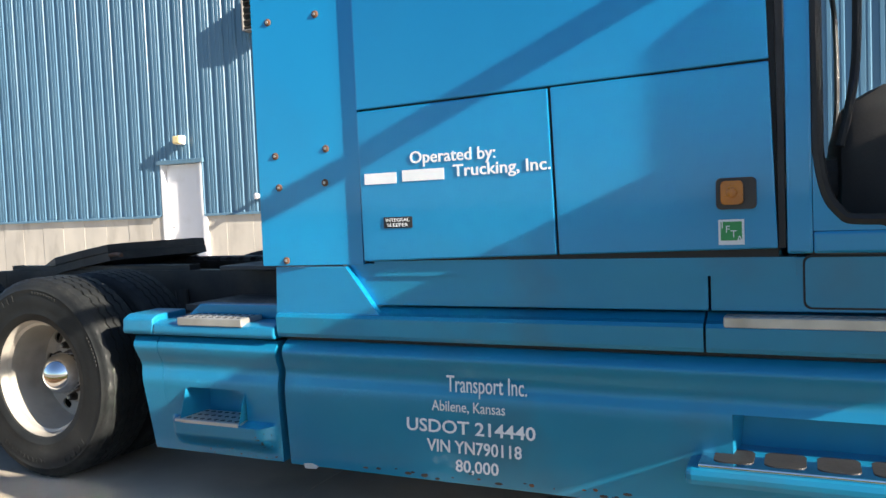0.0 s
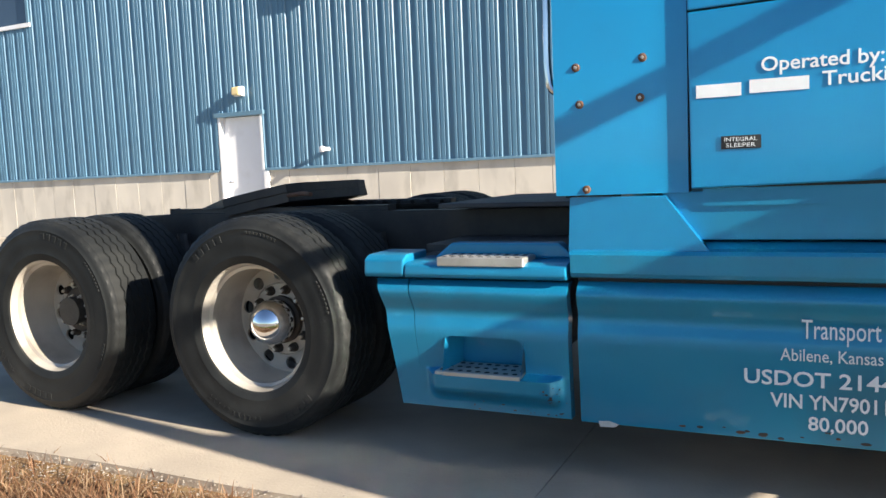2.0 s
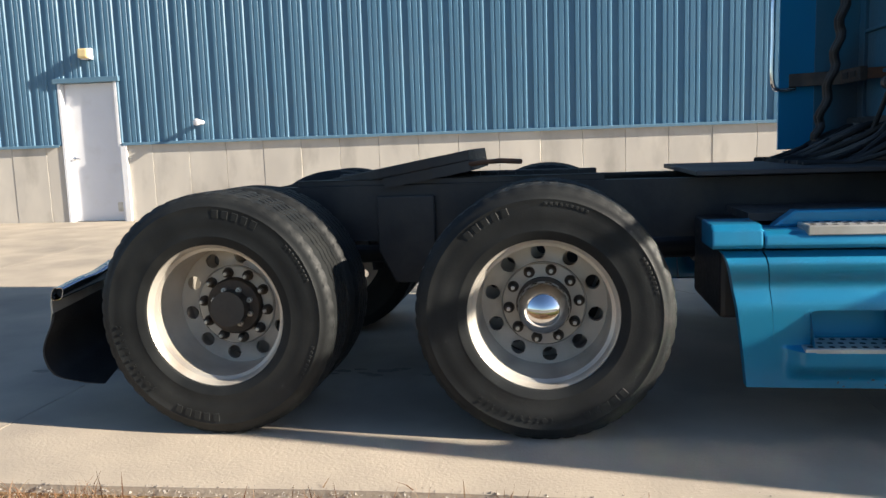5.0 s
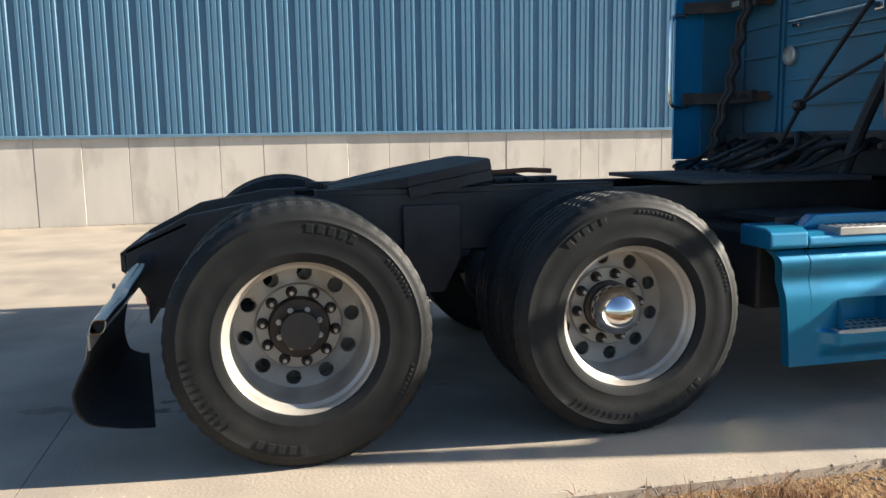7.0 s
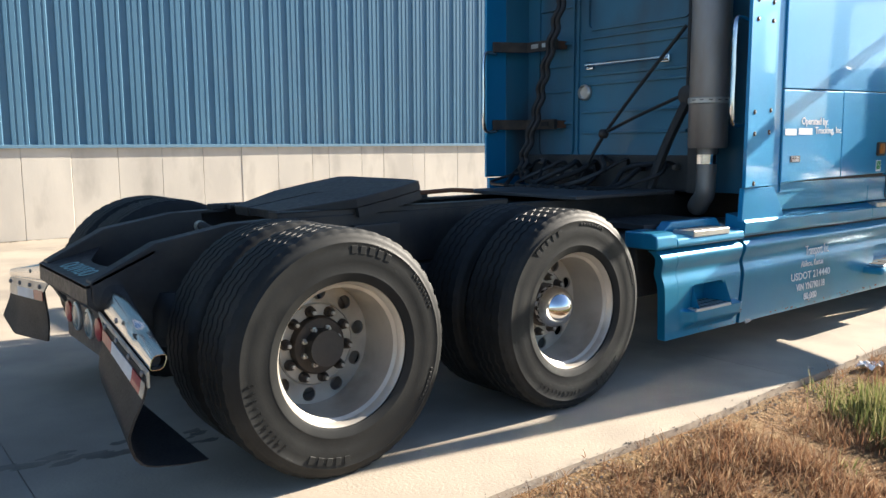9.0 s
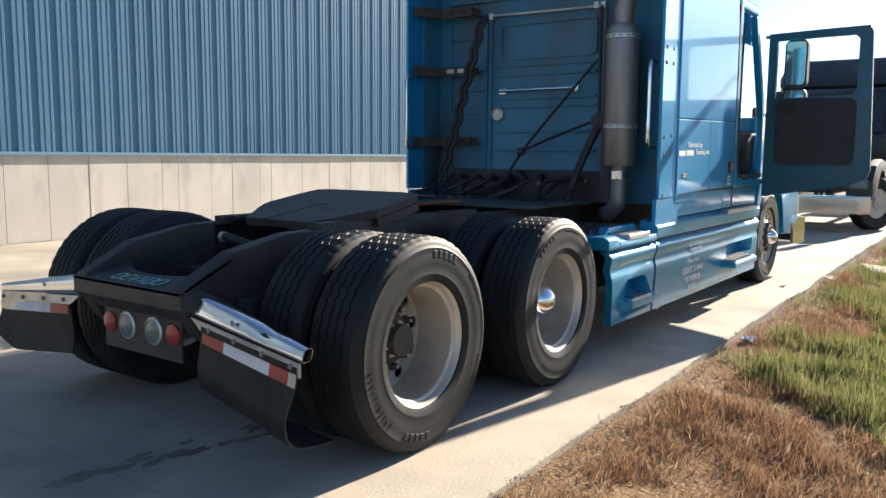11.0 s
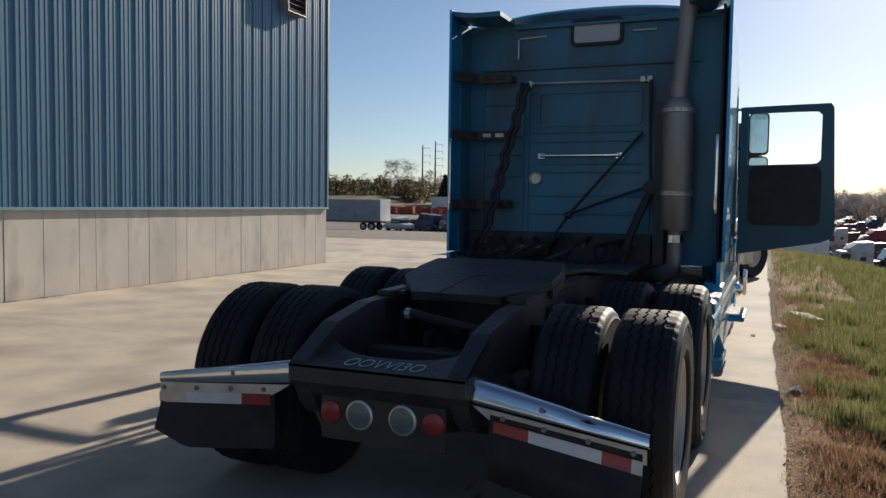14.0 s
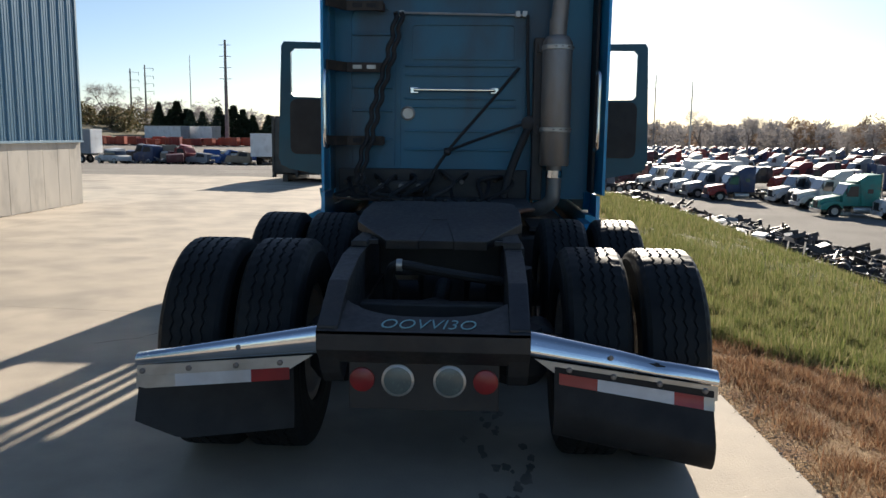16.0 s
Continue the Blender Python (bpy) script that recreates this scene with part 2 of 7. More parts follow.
def sheet(us, vs, place, thick, bm=None):
    """A curved plate: a grid of places, drawn out along its normals, or along a given vector."""
    own = bmesh.new()
    g = [[own.verts.new(place(u, v)) for v in vs] for u in us]
    for i in range(len(us) - 1):
        for j in range(len(vs) - 1):
            own.faces.new((g[i][j], g[i + 1][j], g[i + 1][j + 1], g[i][j + 1]))
    if isinstance(thick, Vector):
        ext = bmesh.ops.extrude_face_region(own, geom=own.faces[:])
        bmesh.ops.translate(own, vec=thick, verts=[v for v in ext["geom"] if isinstance(v, bmesh.types.BMVert)])
    else:
        own.normal_update()
        bmesh.ops.solidify(own, geom=own.faces[:], thickness=thick)
    return merge(bm, own)


def letters(body, height, at, rot, material, parent, width=None, name="lettering", depth=0.001, shear=0.0, thin=0.0):
    cu = bpy.data.curves.new("text", "FONT")
    cu.body, cu.size, cu.extrude, cu.align_x, cu.align_y = body, 1.0, depth, "CENTER", "CENTER"
    cu.resolution_u, cu.shear, cu.offset = 3, shear, thin
    tmp = new("text", cu)
    bpy.context.view_layer.update()
    me = bpy.data.meshes.new_from_object(tmp.evaluated_get(bpy.context.evaluated_depsgraph_get()))
    bpy.data.objects.remove(tmp)
    xs, ys = [v.co.x for v in me.vertices], [v.co.y for v in me.vertices]
    w, h = max(xs) - min(xs), max(ys) - min(ys)
    cx, cy = (max(xs) + min(xs)) / 2, (max(ys) + min(ys)) / 2
    sy = height / h
    sx = width / w if width else sy
    m = Matrix.Translation(Vector(at) - base_of(parent)) @ rot.to_4x4()
    for v in me.vertices:
        v.co = m @ Vector(((v.co.x - cx) * sx, (v.co.y - cy) * sy, v.co.z))
    me.materials.clear()
    me.materials.append(material)
    ob = new(name, me)
    ob.parent = parent
    return ob


FACE_RIGHT = Euler((radians(90), 0, 0)).to_matrix()
FACE_BACK = Euler((radians(90), 0, radians(-90))).to_matrix()


# ---- ground ----
SLAB_EDGE, WALL_Y, CORNER_X, YARD_Z = -1.7, 7.70, 11.7, -4.7


def edge_at(x):
    """Where the slab gives way to the grass."""
    return SLAB_EDGE + 0.012 * (x - 1) + 0.05 * noise.noise(Vector((x * 0.9, 3.1, 0)))


def lie(x, y):
    """The height of the ground."""
    edge = SLAB_EDGE + 0.30 * max(0, x - 30)
    far = -0.027 * max(0, min(x, 190) - 23)
    if y > edge:
        base = (0.10 if x < 24 else 0.06) * min(1, max(0, (y - 2.5) / 5))
        dip = [(23, 0.0), (88, -2.25), (98, -2.3), (150, -1.1), (185, -1.1), (260, -1.5), (3000, 8)]
        low = 0.0
        for (a, za), (b, zb) in zip(dip, dip[1:]):
            if a < x <= b:
                low = za + (zb - za) * (x - a) / (b - a)
        hill = 4.2 * min(1, max(0, (y - 74) / 22)) * min(1, max(0, (x - 140) / 40))
        w = min(1, (y - edge) / 8)
        return base + far * (1 - w) + (low + hill) * w
    d = edge - y
    run = [(0, -0.01), (0.4, -0.05), (2.3, -0.33), (5.0, -0.85), (8, -2.0), (11.5, -4.1), (14, YARD_Z), (400, YARD_Z - 0.6), (3000, YARD_Z + 12)]
    for (a, za), (b, zb) in zip(run, run[1:]):
        if d <= b:
            z = za + (zb - za) * (d - a) / (b - a)
            return max(z + far, min(z, YARD_Z))
    return run[-1][1]


def ground_mat():
    """Grass, gravel and packed dirt by place, with ragged borders."""
    m = bpy.data.materials.new("ground")
    m.use_nodes = True
    n, l = m.node_tree.nodes, m.node_tree.links
    b = n["Principled BSDF"]
    b.inputs["Roughness"].default_value = 0.95
    b.inputs["Specular IOR Level"].default_value = 0.2
    geo = n.new("ShaderNodeNewGeometry")
    sep = n.new("ShaderNodeSeparateXYZ")
    l.new(geo.outputs["Position"], sep.inputs[0])

    def nz(sc, det=5):
        t = n.new("ShaderNodeTexNoise")
        t.inputs["Scale"].default_value, t.inputs["Detail"].default_value = sc, det
        l.new(geo.outputs["Position"], t.inputs["Vector"])
        return t.outputs["Fac"]

    def maths(op, a, c):
        t = n.new("ShaderNodeMath")
        t.operation = op
        for i, v in enumerate((a, c)):
            if isinstance(v, (int, float)):
                t.inputs[i].default_value = v
            else:
                l.new(v, t.inputs[i])
        return t.outputs[0]

    def band(v, lo, hi):
        t = n.new("ShaderNodeMapRange")
        t.inputs[1].default_value, t.inputs[2].default_value = lo, hi
        l.new(v, t.inputs[0])
        return t.outputs[0]

    def mix(f, c1, c2):
        t = n.new("ShaderNodeMix")
        t.data_type = "RGBA"
        l.new(f, t.inputs[0])
        for i, c in ((6, c1), (7, c2)):
            if isinstance(c, tuple):
                t.inputs[i].default_value = (*c, 1)
            else:
                l.new(c, t.inputs[i])
        return t.outputs[2]

    ragged = maths("MULTIPLY", maths("SUBTRACT", nz(0.8), 0.5), 1.6)
    bend = maths("MULTIPLY", maths("MAXIMUM", maths("SUBTRACT", sep.outputs["X"], 30.0), 0.0), -0.30)
    y = maths("ADD", maths("ADD", sep.outputs["Y"], bend), ragged)
    green = mix(band(nz(5.0), 0.35, 0.65), (0.10, 0.105, 0.035), (0.17, 0.15, 0.065))
    brown = mix(band(nz(9.0), 0.35, 0.65), (0.19, 0.105, 0.05), (0.27, 0.18, 0.09))
    dirt = mix(band(nz(3.0), 0.35, 0.65), (0.20, 0.13, 0.09), (0.26, 0.19, 0.14))
    gravel = mix(band(nz(30.0, 8), 0.3, 0.7), (0.15, 0.135, 0.12), (0.32, 0.295, 0.26))
    gravel = mix(band(nz(0.12), 0.4, 0.62), gravel, (0.19, 0.172, 0.15))
    turf = mix(band(y, -2.6, -3.4), brown, green)
    turf = mix(band(y, -11.0, -12.5), turf, dirt)
    turf = mix(band(y, -17.0, -21.0), turf, gravel)
    turf = mix(band(y, -150.0, -200.0), turf, (0.13, 0.115, 0.07))
    flat = mix(band(maths("ADD", sep.outputs["X"], ragged), 145.0, 168.0), gravel, (0.15, 0.13, 0.08))
    l.new(mix(band(maths("ADD", sep.outputs["Y"], bend), -1.55, -1.72), flat, turf), b.inputs["Base Color"])
    bp = n.new("ShaderNodeBump")
    bp.inputs["Strength"].default_value, bp.inputs["Distance"].default_value = 0.8, 0.03
    l.new(nz(40.0, 8), bp.inputs["Height"])
    l.new(bp.outputs[0], b.inputs["Normal"])
    return m


def steps(*runs):
    out = []
    for a, b, s in runs:
        k = max(1, round((b - a) / s))
        out += [a + (b - a) * i / k for i in range(k)]
    return out + [runs[-1][1]]


def ground():
    bm = bmesh.new()
    xs = steps((-2500, -100, 400), (-100, -10, 10), (-10, 26, 0.5), (26, 120, 4), (120, 320, 8), (320, 2500, 200))
    ys = steps((-2500, -120, 240), (-120, -30, 6), (-30, -8, 1), (-8, -1.6, 0.2), (-1.6, 8, 0.8), (8, 124, 4), (124, 2500, 300))
    grid = []
    for x in xs:
        row = []
        for y in ys:
            z = lie(x, y)
            if -8 < y < -1.8 and -10 < x < 26:
                z += 0.05 * noise.noise(Vector((x * 0.8, y * 0.8, 0))) + 0.02 * noise.noise(Vector((x * 4, y * 4, 5)))
            if -1.75 < y:
                z -= 0.055 if x < 22 else 0.02
            row.append(bm.verts.new((x, y, z)))
        grid.append(row)
    for i in range(len(xs) - 1):
        for j in range(len(ys) - 1):
            bm.faces.new((grid[i][j], grid[i + 1][j], grid[i + 1][j + 1], grid[i][j + 1]))
    ob = part("ground", bm, ground_mat(), None, smooth=True)
    tagged(ob, "sloping grass bank, gravel yard and packed dirt around the slab", "ground", kind="structure")


ground()


# ---- building ----
RIDGE_X, EAVE_Z, SLOPE = -9.0, 6.86, 0.072
WALL_X0 = -30.0
PANEL, SIDING_Z0 = 0.9144, 1.345
WINDOWS = [(-17.5, -11.33, 4.56, 5.52), (-2.35, 0.75, 4.56, 5.52), (2.1, 5.2, 4.56, 5.52)]
DOOR_X0, DOOR_X1, DOOR_Z0, DOOR_Z1 = -6.48, -5.47, 0.10, 2.36


def roof_z(x):
    return EAVE_Z + SLOPE * ((CORNER_X - x) if x > RIDGE_X else (CORNER_X - RIDGE_X) - (RIDGE_X - x))


def rib_profile():
    """Depth of the sheet over one panel: deep narrow grooves between flats with shallow lines."""
    pts, p, h = [], PANEL / 3, 0.027
    for k in range(3):
        o = k * p
        pts += [(o - 0.004 if k else o, h), (o + 0.016, 0.0), (o + 0.095, 0.0), (o + 0.107, h)]
        for c in (0.150, 0.240):
            pts += [(o + c, h), (o + c + 0.007, h - 0.010), (o + c + 0.026, h - 0.010), (o + c + 0.031, h)]
    return pts + [(PANEL, h)]


def siding_piece(x0, z0, top, wall, lo=None, hi=None):
    bm = bmesh.new()
    pts = [(x0 + a, d) for a, d in rib_profile()]
    if lo is not None or hi is not None:
        lo, hi = lo if lo is not None else -1e9, hi if hi is not None else 1e9
        pts = [(min(max(a, lo), hi), d) for a, d in pts]
        keep = [pts[0]]
        for p in pts[1:]:
            if p[0] - keep[-1][0] > 1e-5:
                keep.append(p)
        pts = keep
        if len(pts) < 2:
            bm.free()
            return
    a = [bm.verts.new((x, WALL_Y - d, z0)) for x, d in pts]
    b = [bm.verts.new((x, WALL_Y - d, top(x))) for x, d in pts]
    for i in range(len(pts) - 1):
        bm.faces.new((a[i], a[i + 1], b[i + 1], b[i]))
    me = bpy.data.meshes.new("siding_panel")
    bmesh.ops.translate(bm, vec=-base_of(wall), verts=bm.verts)
    bm.to_mesh(me)
    bm.free()
    me.materials.append(SIDING)
    ob = new("siding_panel", me)
    ob.parent = wall


def building():
    wall = thing("wall_south", (-5, WALL_Y, 0), "blue ribbed metal gable wall on a concrete base", "wall", kind="structure")
    # solid core behind the sheet, open at the windows and the door
    cuts = sorted([(a, b, c, d) for a, b, c, d in WINDOWS] + [(DOOR_X0 + 0.03, DOOR_X1 - 0.03, -0.2, DOOR_Z1 - 0.03)])
    core, x = None, WALL_X0
    for a, b, c, d in cuts + [(CORNER_X, CORNER_X, 0, 0)]:
        core = prism([(x, SIDING_Z0 if x != WALL_X0 else SIDING_Z0), (a, SIDING_Z0), (a, roof_z(a) - 0.02)] + ([(RIDGE_X, roof_z(RIDGE_X) - 0.02)] if x < RIDGE_X < a else []) + [(x, roof_z(x) - 0.02)], "y", WALL_Y + 0.002, WALL_Y + 0.2, bm=core)
        if b > a:
            if c > SIDING_Z0:
                core = box(a, b, WALL_Y + 0.002, WALL_Y + 0.2, SIDING_Z0, c, bm=core)
            core = prism([(a, d), (b, d), (b, roof_z(b) - 0.02), (a, roof_z(a) - 0.02)], "y", WALL_Y + 0.002, WALL_Y + 0.2, bm=core)
        x = b
    part("wall_core", core, TRIM, wall)
    k = 0
    x = 0.9576 + PANEL / 3 * 35
    while x > WALL_X0:
        holes = [w for w in WINDOWS if w[0] < x + PANEL and w[1] > x]
        door = DOOR_X0 < x + PANEL and DOOR_X1 > x
        if holes:
            a, b, c, d = holes[0]
            siding_piece(x, SIDING_Z0, lambda q: c - 0.02, wall)
            siding_piece(x, d + 0.02, roof_z, wall)
            if a > x:
                siding_piece(x, c - 0.02, lambda q: d + 0.02, wall, hi=a)
            if b < x + PANEL:
                siding_piece(x, c - 0.02, lambda q: d + 0.02, wall, lo=b)
        elif door:
            siding_piece(x, DOOR_Z1, roof_z, wall)
            if DOOR_X0 > x:
                siding_piece(x, SIDING_Z0, lambda q: DOOR_Z1, wall, hi=DOOR_X0)
            if DOOR_X1 < x + PANEL:
                siding_piece(x, SIDING_Z0, lambda q: DOOR_Z1, wall, lo=DOOR_X1)
        else:
            siding_piece(x, SIDING_Z0, roof_z, wall, hi=CORNER_X - 0.021 if x + PANEL > CORNER_X else None)
        x -= PANEL
    # base trim, corner trim, gable trim
    for a, b in ((WALL_X0, DOOR_X0 - 0.04), (DOOR_X1 + 0.04, CORNER_X + 0.05)):
        tr = prism([(WALL_Y - 0.062, 1.305), (WALL_Y - 0.055, 1.305), (WALL_Y - 0.05, 1.335), (WALL_Y + 0.01, 1.352), (WALL_Y + 0.01, 1.358), (WALL_Y - 0.058, 1.342)], "x", a, b)
        part("base_trim", tr, TRIM, wall, "blue metal drip trim")
    part("corner_trim", box(CORNER_X - 0.02, CORNER_X + 0.045, WALL_Y - 0.045, WALL_Y + 0.06, 1.36, EAVE_Z - 0.02, 0.004), TRIM, wall)
    for a, b in ((RIDGE_X, CORNER_X + 0.12), (WALL_X0, RIDGE_X)):
        za, zb = (roof_z(a), EAVE_Z - SLOPE * 0.12) if b > CORNER_X else (roof_z(a), roof_z(b))
        part("rake_trim", prism([(a, za - 0.05), (b, zb - 0.05), (b, zb + 0.18), (a, za + 0.18)], "y", WALL_Y - 0.12, WALL_Y - 0.08), DOORWHITE, wall, "white metal rake trim")
        part("soffit", prism([(a, za - 0.012), (b, zb - 0.012), (b, zb + 0.012), (a, za + 0.012)], "y", WALL_Y - 0.079, WALL_Y + 0.2), DOORWHITE, wall)
    # other walls and the roof
    for nm, x0, x1, y0, y1 in (("wall_east", CORNER_X - 0.2, CORNER_X, WALL_Y + 0.201, 40), ("wall_west", WALL_X0, WALL_X0 + 0.2, WALL_Y + 0.201, 40)):
        w = part(nm, box(x0, x1, y0, y1, 0.0, EAVE_Z - 0.1), SIDING)
        tagged(w, "blue metal side wall of the building", "wall", kind="structure")
    bk = part("wall_north", box(WALL_X0, CORNER_X, 40, 40.2, 0, EAVE_Z), SIDING)
    tagged(bk, "blue metal rear wall of the building", "wall", kind="structure")
    roof = None
    for a, b in ((RIDGE_X, CORNER_X + 0.12), (WALL_X0, RIDGE_X)):
        za, zb = (roof_z(a), EAVE_Z - SLOPE * 0.12) if b > CORNER_X else (roof_z(a), roof_z(b))
        roof = prism([(a, za + 0.02), (b, zb + 0.02), (b, zb + 0.17), (a, za + 0.17)], "y", WALL_Y - 0.075, 40.3, bm=roof)
    r = part("roof", roof, DOORWHITE)
    tagged(r, "low pale metal gable roof", "roof", kind="structure")
    # concrete base in poured lengths
    base = thing("wall_base", (-5, WALL_Y, 0), "pale cast concrete base wall with form joints", "wall", kind="structure")
    part("core", box(WALL_X0, DOOR_X0 - 0.012, WALL_Y + 0.09, WALL_Y + 0.3, -0.2, 1.33), PLINTH, base)
    part("core", box(DOOR_X1 + 0.012, CORNER_X - 0.02, WALL_Y + 0.09, WALL_Y + 0.3, -0.2, 1.33), PLINTH, base)
    rng = random.Random(4)
    x = CORNER_X
    widths = [0.45, 0.43, 0.5, 0.49, 0.6, 0.62, 0.74, 0.77, 0.27, 0.62, 0.45, 0.64, 0.31]
    while x > -16.0:
        w = widths.pop(0) if widths else 0.61
        a, b = x - w + 0.0015, x - 0.0015
        x -= w
        for lo, hi in ((a, min(b, DOOR_X0 - 0.012)), (max(a, DOOR_X1 + 0.012), b)):
            if hi - lo > 0.05 and not (lo < DOOR_X1 and hi > DOOR_X0 + 0.01 and lo > DOOR_X0 - 0.011):
                o = rng.uniform(-0.003, 0.003)
                part("concrete_panel", box(lo, hi, WALL_Y - 0.012 + o, WALL_Y + 0.1, -0.2, 1.331, 0.005, 1), PLINTH, base)
        if a < WALL_X0:
            break
    part("rest", box(WALL_X0, x - 0.003, WALL_Y - 0.012, WALL_Y + 0.089, -0.2, 1.331), PLINTH, base)
    # windows
    for i, (a, b, c, d) in enumerate(WINDOWS):
        w = thing(f"window_{i + 1}", ((a + b) / 2, WALL_Y, c), "wide strip window in a white frame, dark inside", "window", kind="structure")
        f = box(a - 0.05, b + 0.05, WALL_Y - 0.055, WALL_Y + 0.06, c - 0.05, c + 0.035, 0.004, 1)
        part("window_sill", f, DOORWHITE, w)
        f = box(a - 0.04, b + 0.04, WALL_Y - 0.05, WALL_Y + 0.06, d - 0.035, d + 0.04, 0.004, 1)
        f = box(a - 0.04, a + 0.035, WALL_Y - 0.05, WALL_Y + 0.06, c + 0.036, d - 0.036, 0.004, 1, bm=f)
        f = box(b - 0.035, b + 0.04, WALL_Y - 0.05, WALL_Y + 0.06, c + 0.036, d - 0.036, 0.004, 1, bm=f)
        part("window_frame", f, TRIM, w)
        cnt = max(2, round((b - a) / 1.45))
        for k in range(cnt):
            xa, xb = a + (b - a) * k / cnt, a + (b - a) * (k + 1) / cnt
            part("pane", box(xa + 0.03, xb - 0.03, WALL_Y + 0.01, WALL_Y + 0.02, c + 0.036, d - 0.036), DARKGLASS, w, "dark window pane")
            if k:
                part("mullion", box(xa - 0.03, xa + 0.03, WALL_Y - 0.02, WALL_Y + 0.05, c + 0.036, d - 0.036, 0.003, 1), DOORWHITE, w)
    # door
    d = thing("door_1", ((DOOR_X0 + DOOR_X1) / 2, WALL_Y, DOOR_Z0), "closed white steel door in a white frame", "door", kind="structure")
    part("door_frame", box(DOOR_X0, DOOR_X0 + 0.05, WALL_Y - 0.03, WALL_Y + 0.3, DOOR_Z0 - 0.05, DOOR_Z1 - 0.05, 0.004, 1), DOORWHITE, d)
    part("door_frame", box(DOOR_X1 - 0.05, DOOR_X1, WALL_Y - 0.03, WALL_Y + 0.3, DOOR_Z0 - 0.05, DOOR_Z1 - 0.05, 0.004, 1), DOORWHITE, d)
    part("jamb_casing", box(DOOR_X1 + 0.0, DOOR_X1 + 0.10, WALL_Y - 0.06, WALL_Y - 0.014, DOOR_Z0 - 0.02, 1.30, 0.004, 1), DOORWHITE, d)
    part("door_header", box(DOOR_X0 - 0.06, DOOR_X1 + 0.06, WALL_Y - 0.065, WALL_Y + 0.2, DOOR_Z1 - 0.05, DOOR_Z1 + 0.03, 0.004, 1), TRIM, d, "blue metal header trim")
    part("door_leaf", box(DOOR_X0 + 0.051, DOOR_X1 - 0.051, WALL_Y + 0.08, WALL_Y + 0.125, DOOR_Z0, DOOR_Z1 - 0.055, 0.003, 1), DOORWHITE, d)
    hd = lathe([(0.03, 0), (0.03, -0.02), (0.012, -0.022), (0.012, -0.06)], 16, "y", (DOOR_X0 + 0.13, WALL_Y + 0.08, 1.12))
    hd = tube([(DOOR_X0 + 0.13, WALL_Y + 0.02, 1.12), (DOOR_X0 + 0.25, WALL_Y + 0.025, 1.115)], 0.011, 8, bm=hd)
    part("door_handle", hd, CHROME, d, "steel lever handle")
    part("kick_tag", box(DOOR_X1 - 0.2, DOOR_X1 - 0.1, WALL_Y + 0.076, WALL_Y + 0.082, 0.25, 0.4), ALU, d)
    # lamp, spigot and two vent hoods
    lamp = thing("wall_light", (-5.9, WALL_Y - 0.03, 2.74), "small yellowed wall light over the white door", "wall light")
    part("housing", box(-5.99, -5.81, WALL_Y - 0.12, WALL_Y - 0.028, 2.66, 2.83, 0.015), DOORWHITE, lamp)
    part("lens", box(-5.985, -5.815, WALL_Y - 0.20, WALL_Y - 0.121, 2.67, 2.82, 0.03), YELLOW, lamp, "yellowed lens")
    sp = thing("wall_pipe", (-4.08, WALL_Y, 1.62), "short pale pipe outlet on the metal wall", "pipe")
    part("pipe", lathe([(0.035, 0.02), (0.035, -0.2)], 16, "y", (-4.08, WALL_Y, 1.62)), DOORWHITE, sp, smooth=True)
    part("cap", lathe([(0.05, -0.2), (0.055, -0.24), (0.04, -0.25)], 16, "y", (-4.08, WALL_Y, 1.62)), DOORWHITE, sp, smooth=True)
    for x, z in ((10.20, 5.27), (-3.88, 4.52)):
        v = thing("vent_hood", (x, WALL_Y, z), "square sheet-metal vent hood on the blue wall", "vent", "wall vent hoods")
        h = None
        for q in (box(x - 0.33, x - 0.31, WALL_Y - 0.22, WALL_Y + 0.0, z, z + 0.62), box(x + 0.31, x + 0.33, WALL_Y - 0.22, WALL_Y + 0.0, z, z + 0.62), box(x - 0.309, x + 0.309, WALL_Y - 0.22, WALL_Y, z + 0.6, z + 0.62), box(x - 0.309, x + 0.309, WALL_Y - 0.22, WALL_Y, z, z + 0.02)):
            h = merge(h, q) if h else q
        part("hood", h, STACK, v)
        for k in range(5):
            part("louvre", moved(box(-0.305, 0.305, -0.05, 0.05, -0.003, 0.003), pose(x, WALL_Y - 0.16, z + 0.09 + 0.11 * k, 40, 0, 0)), BLACK, v)


building()


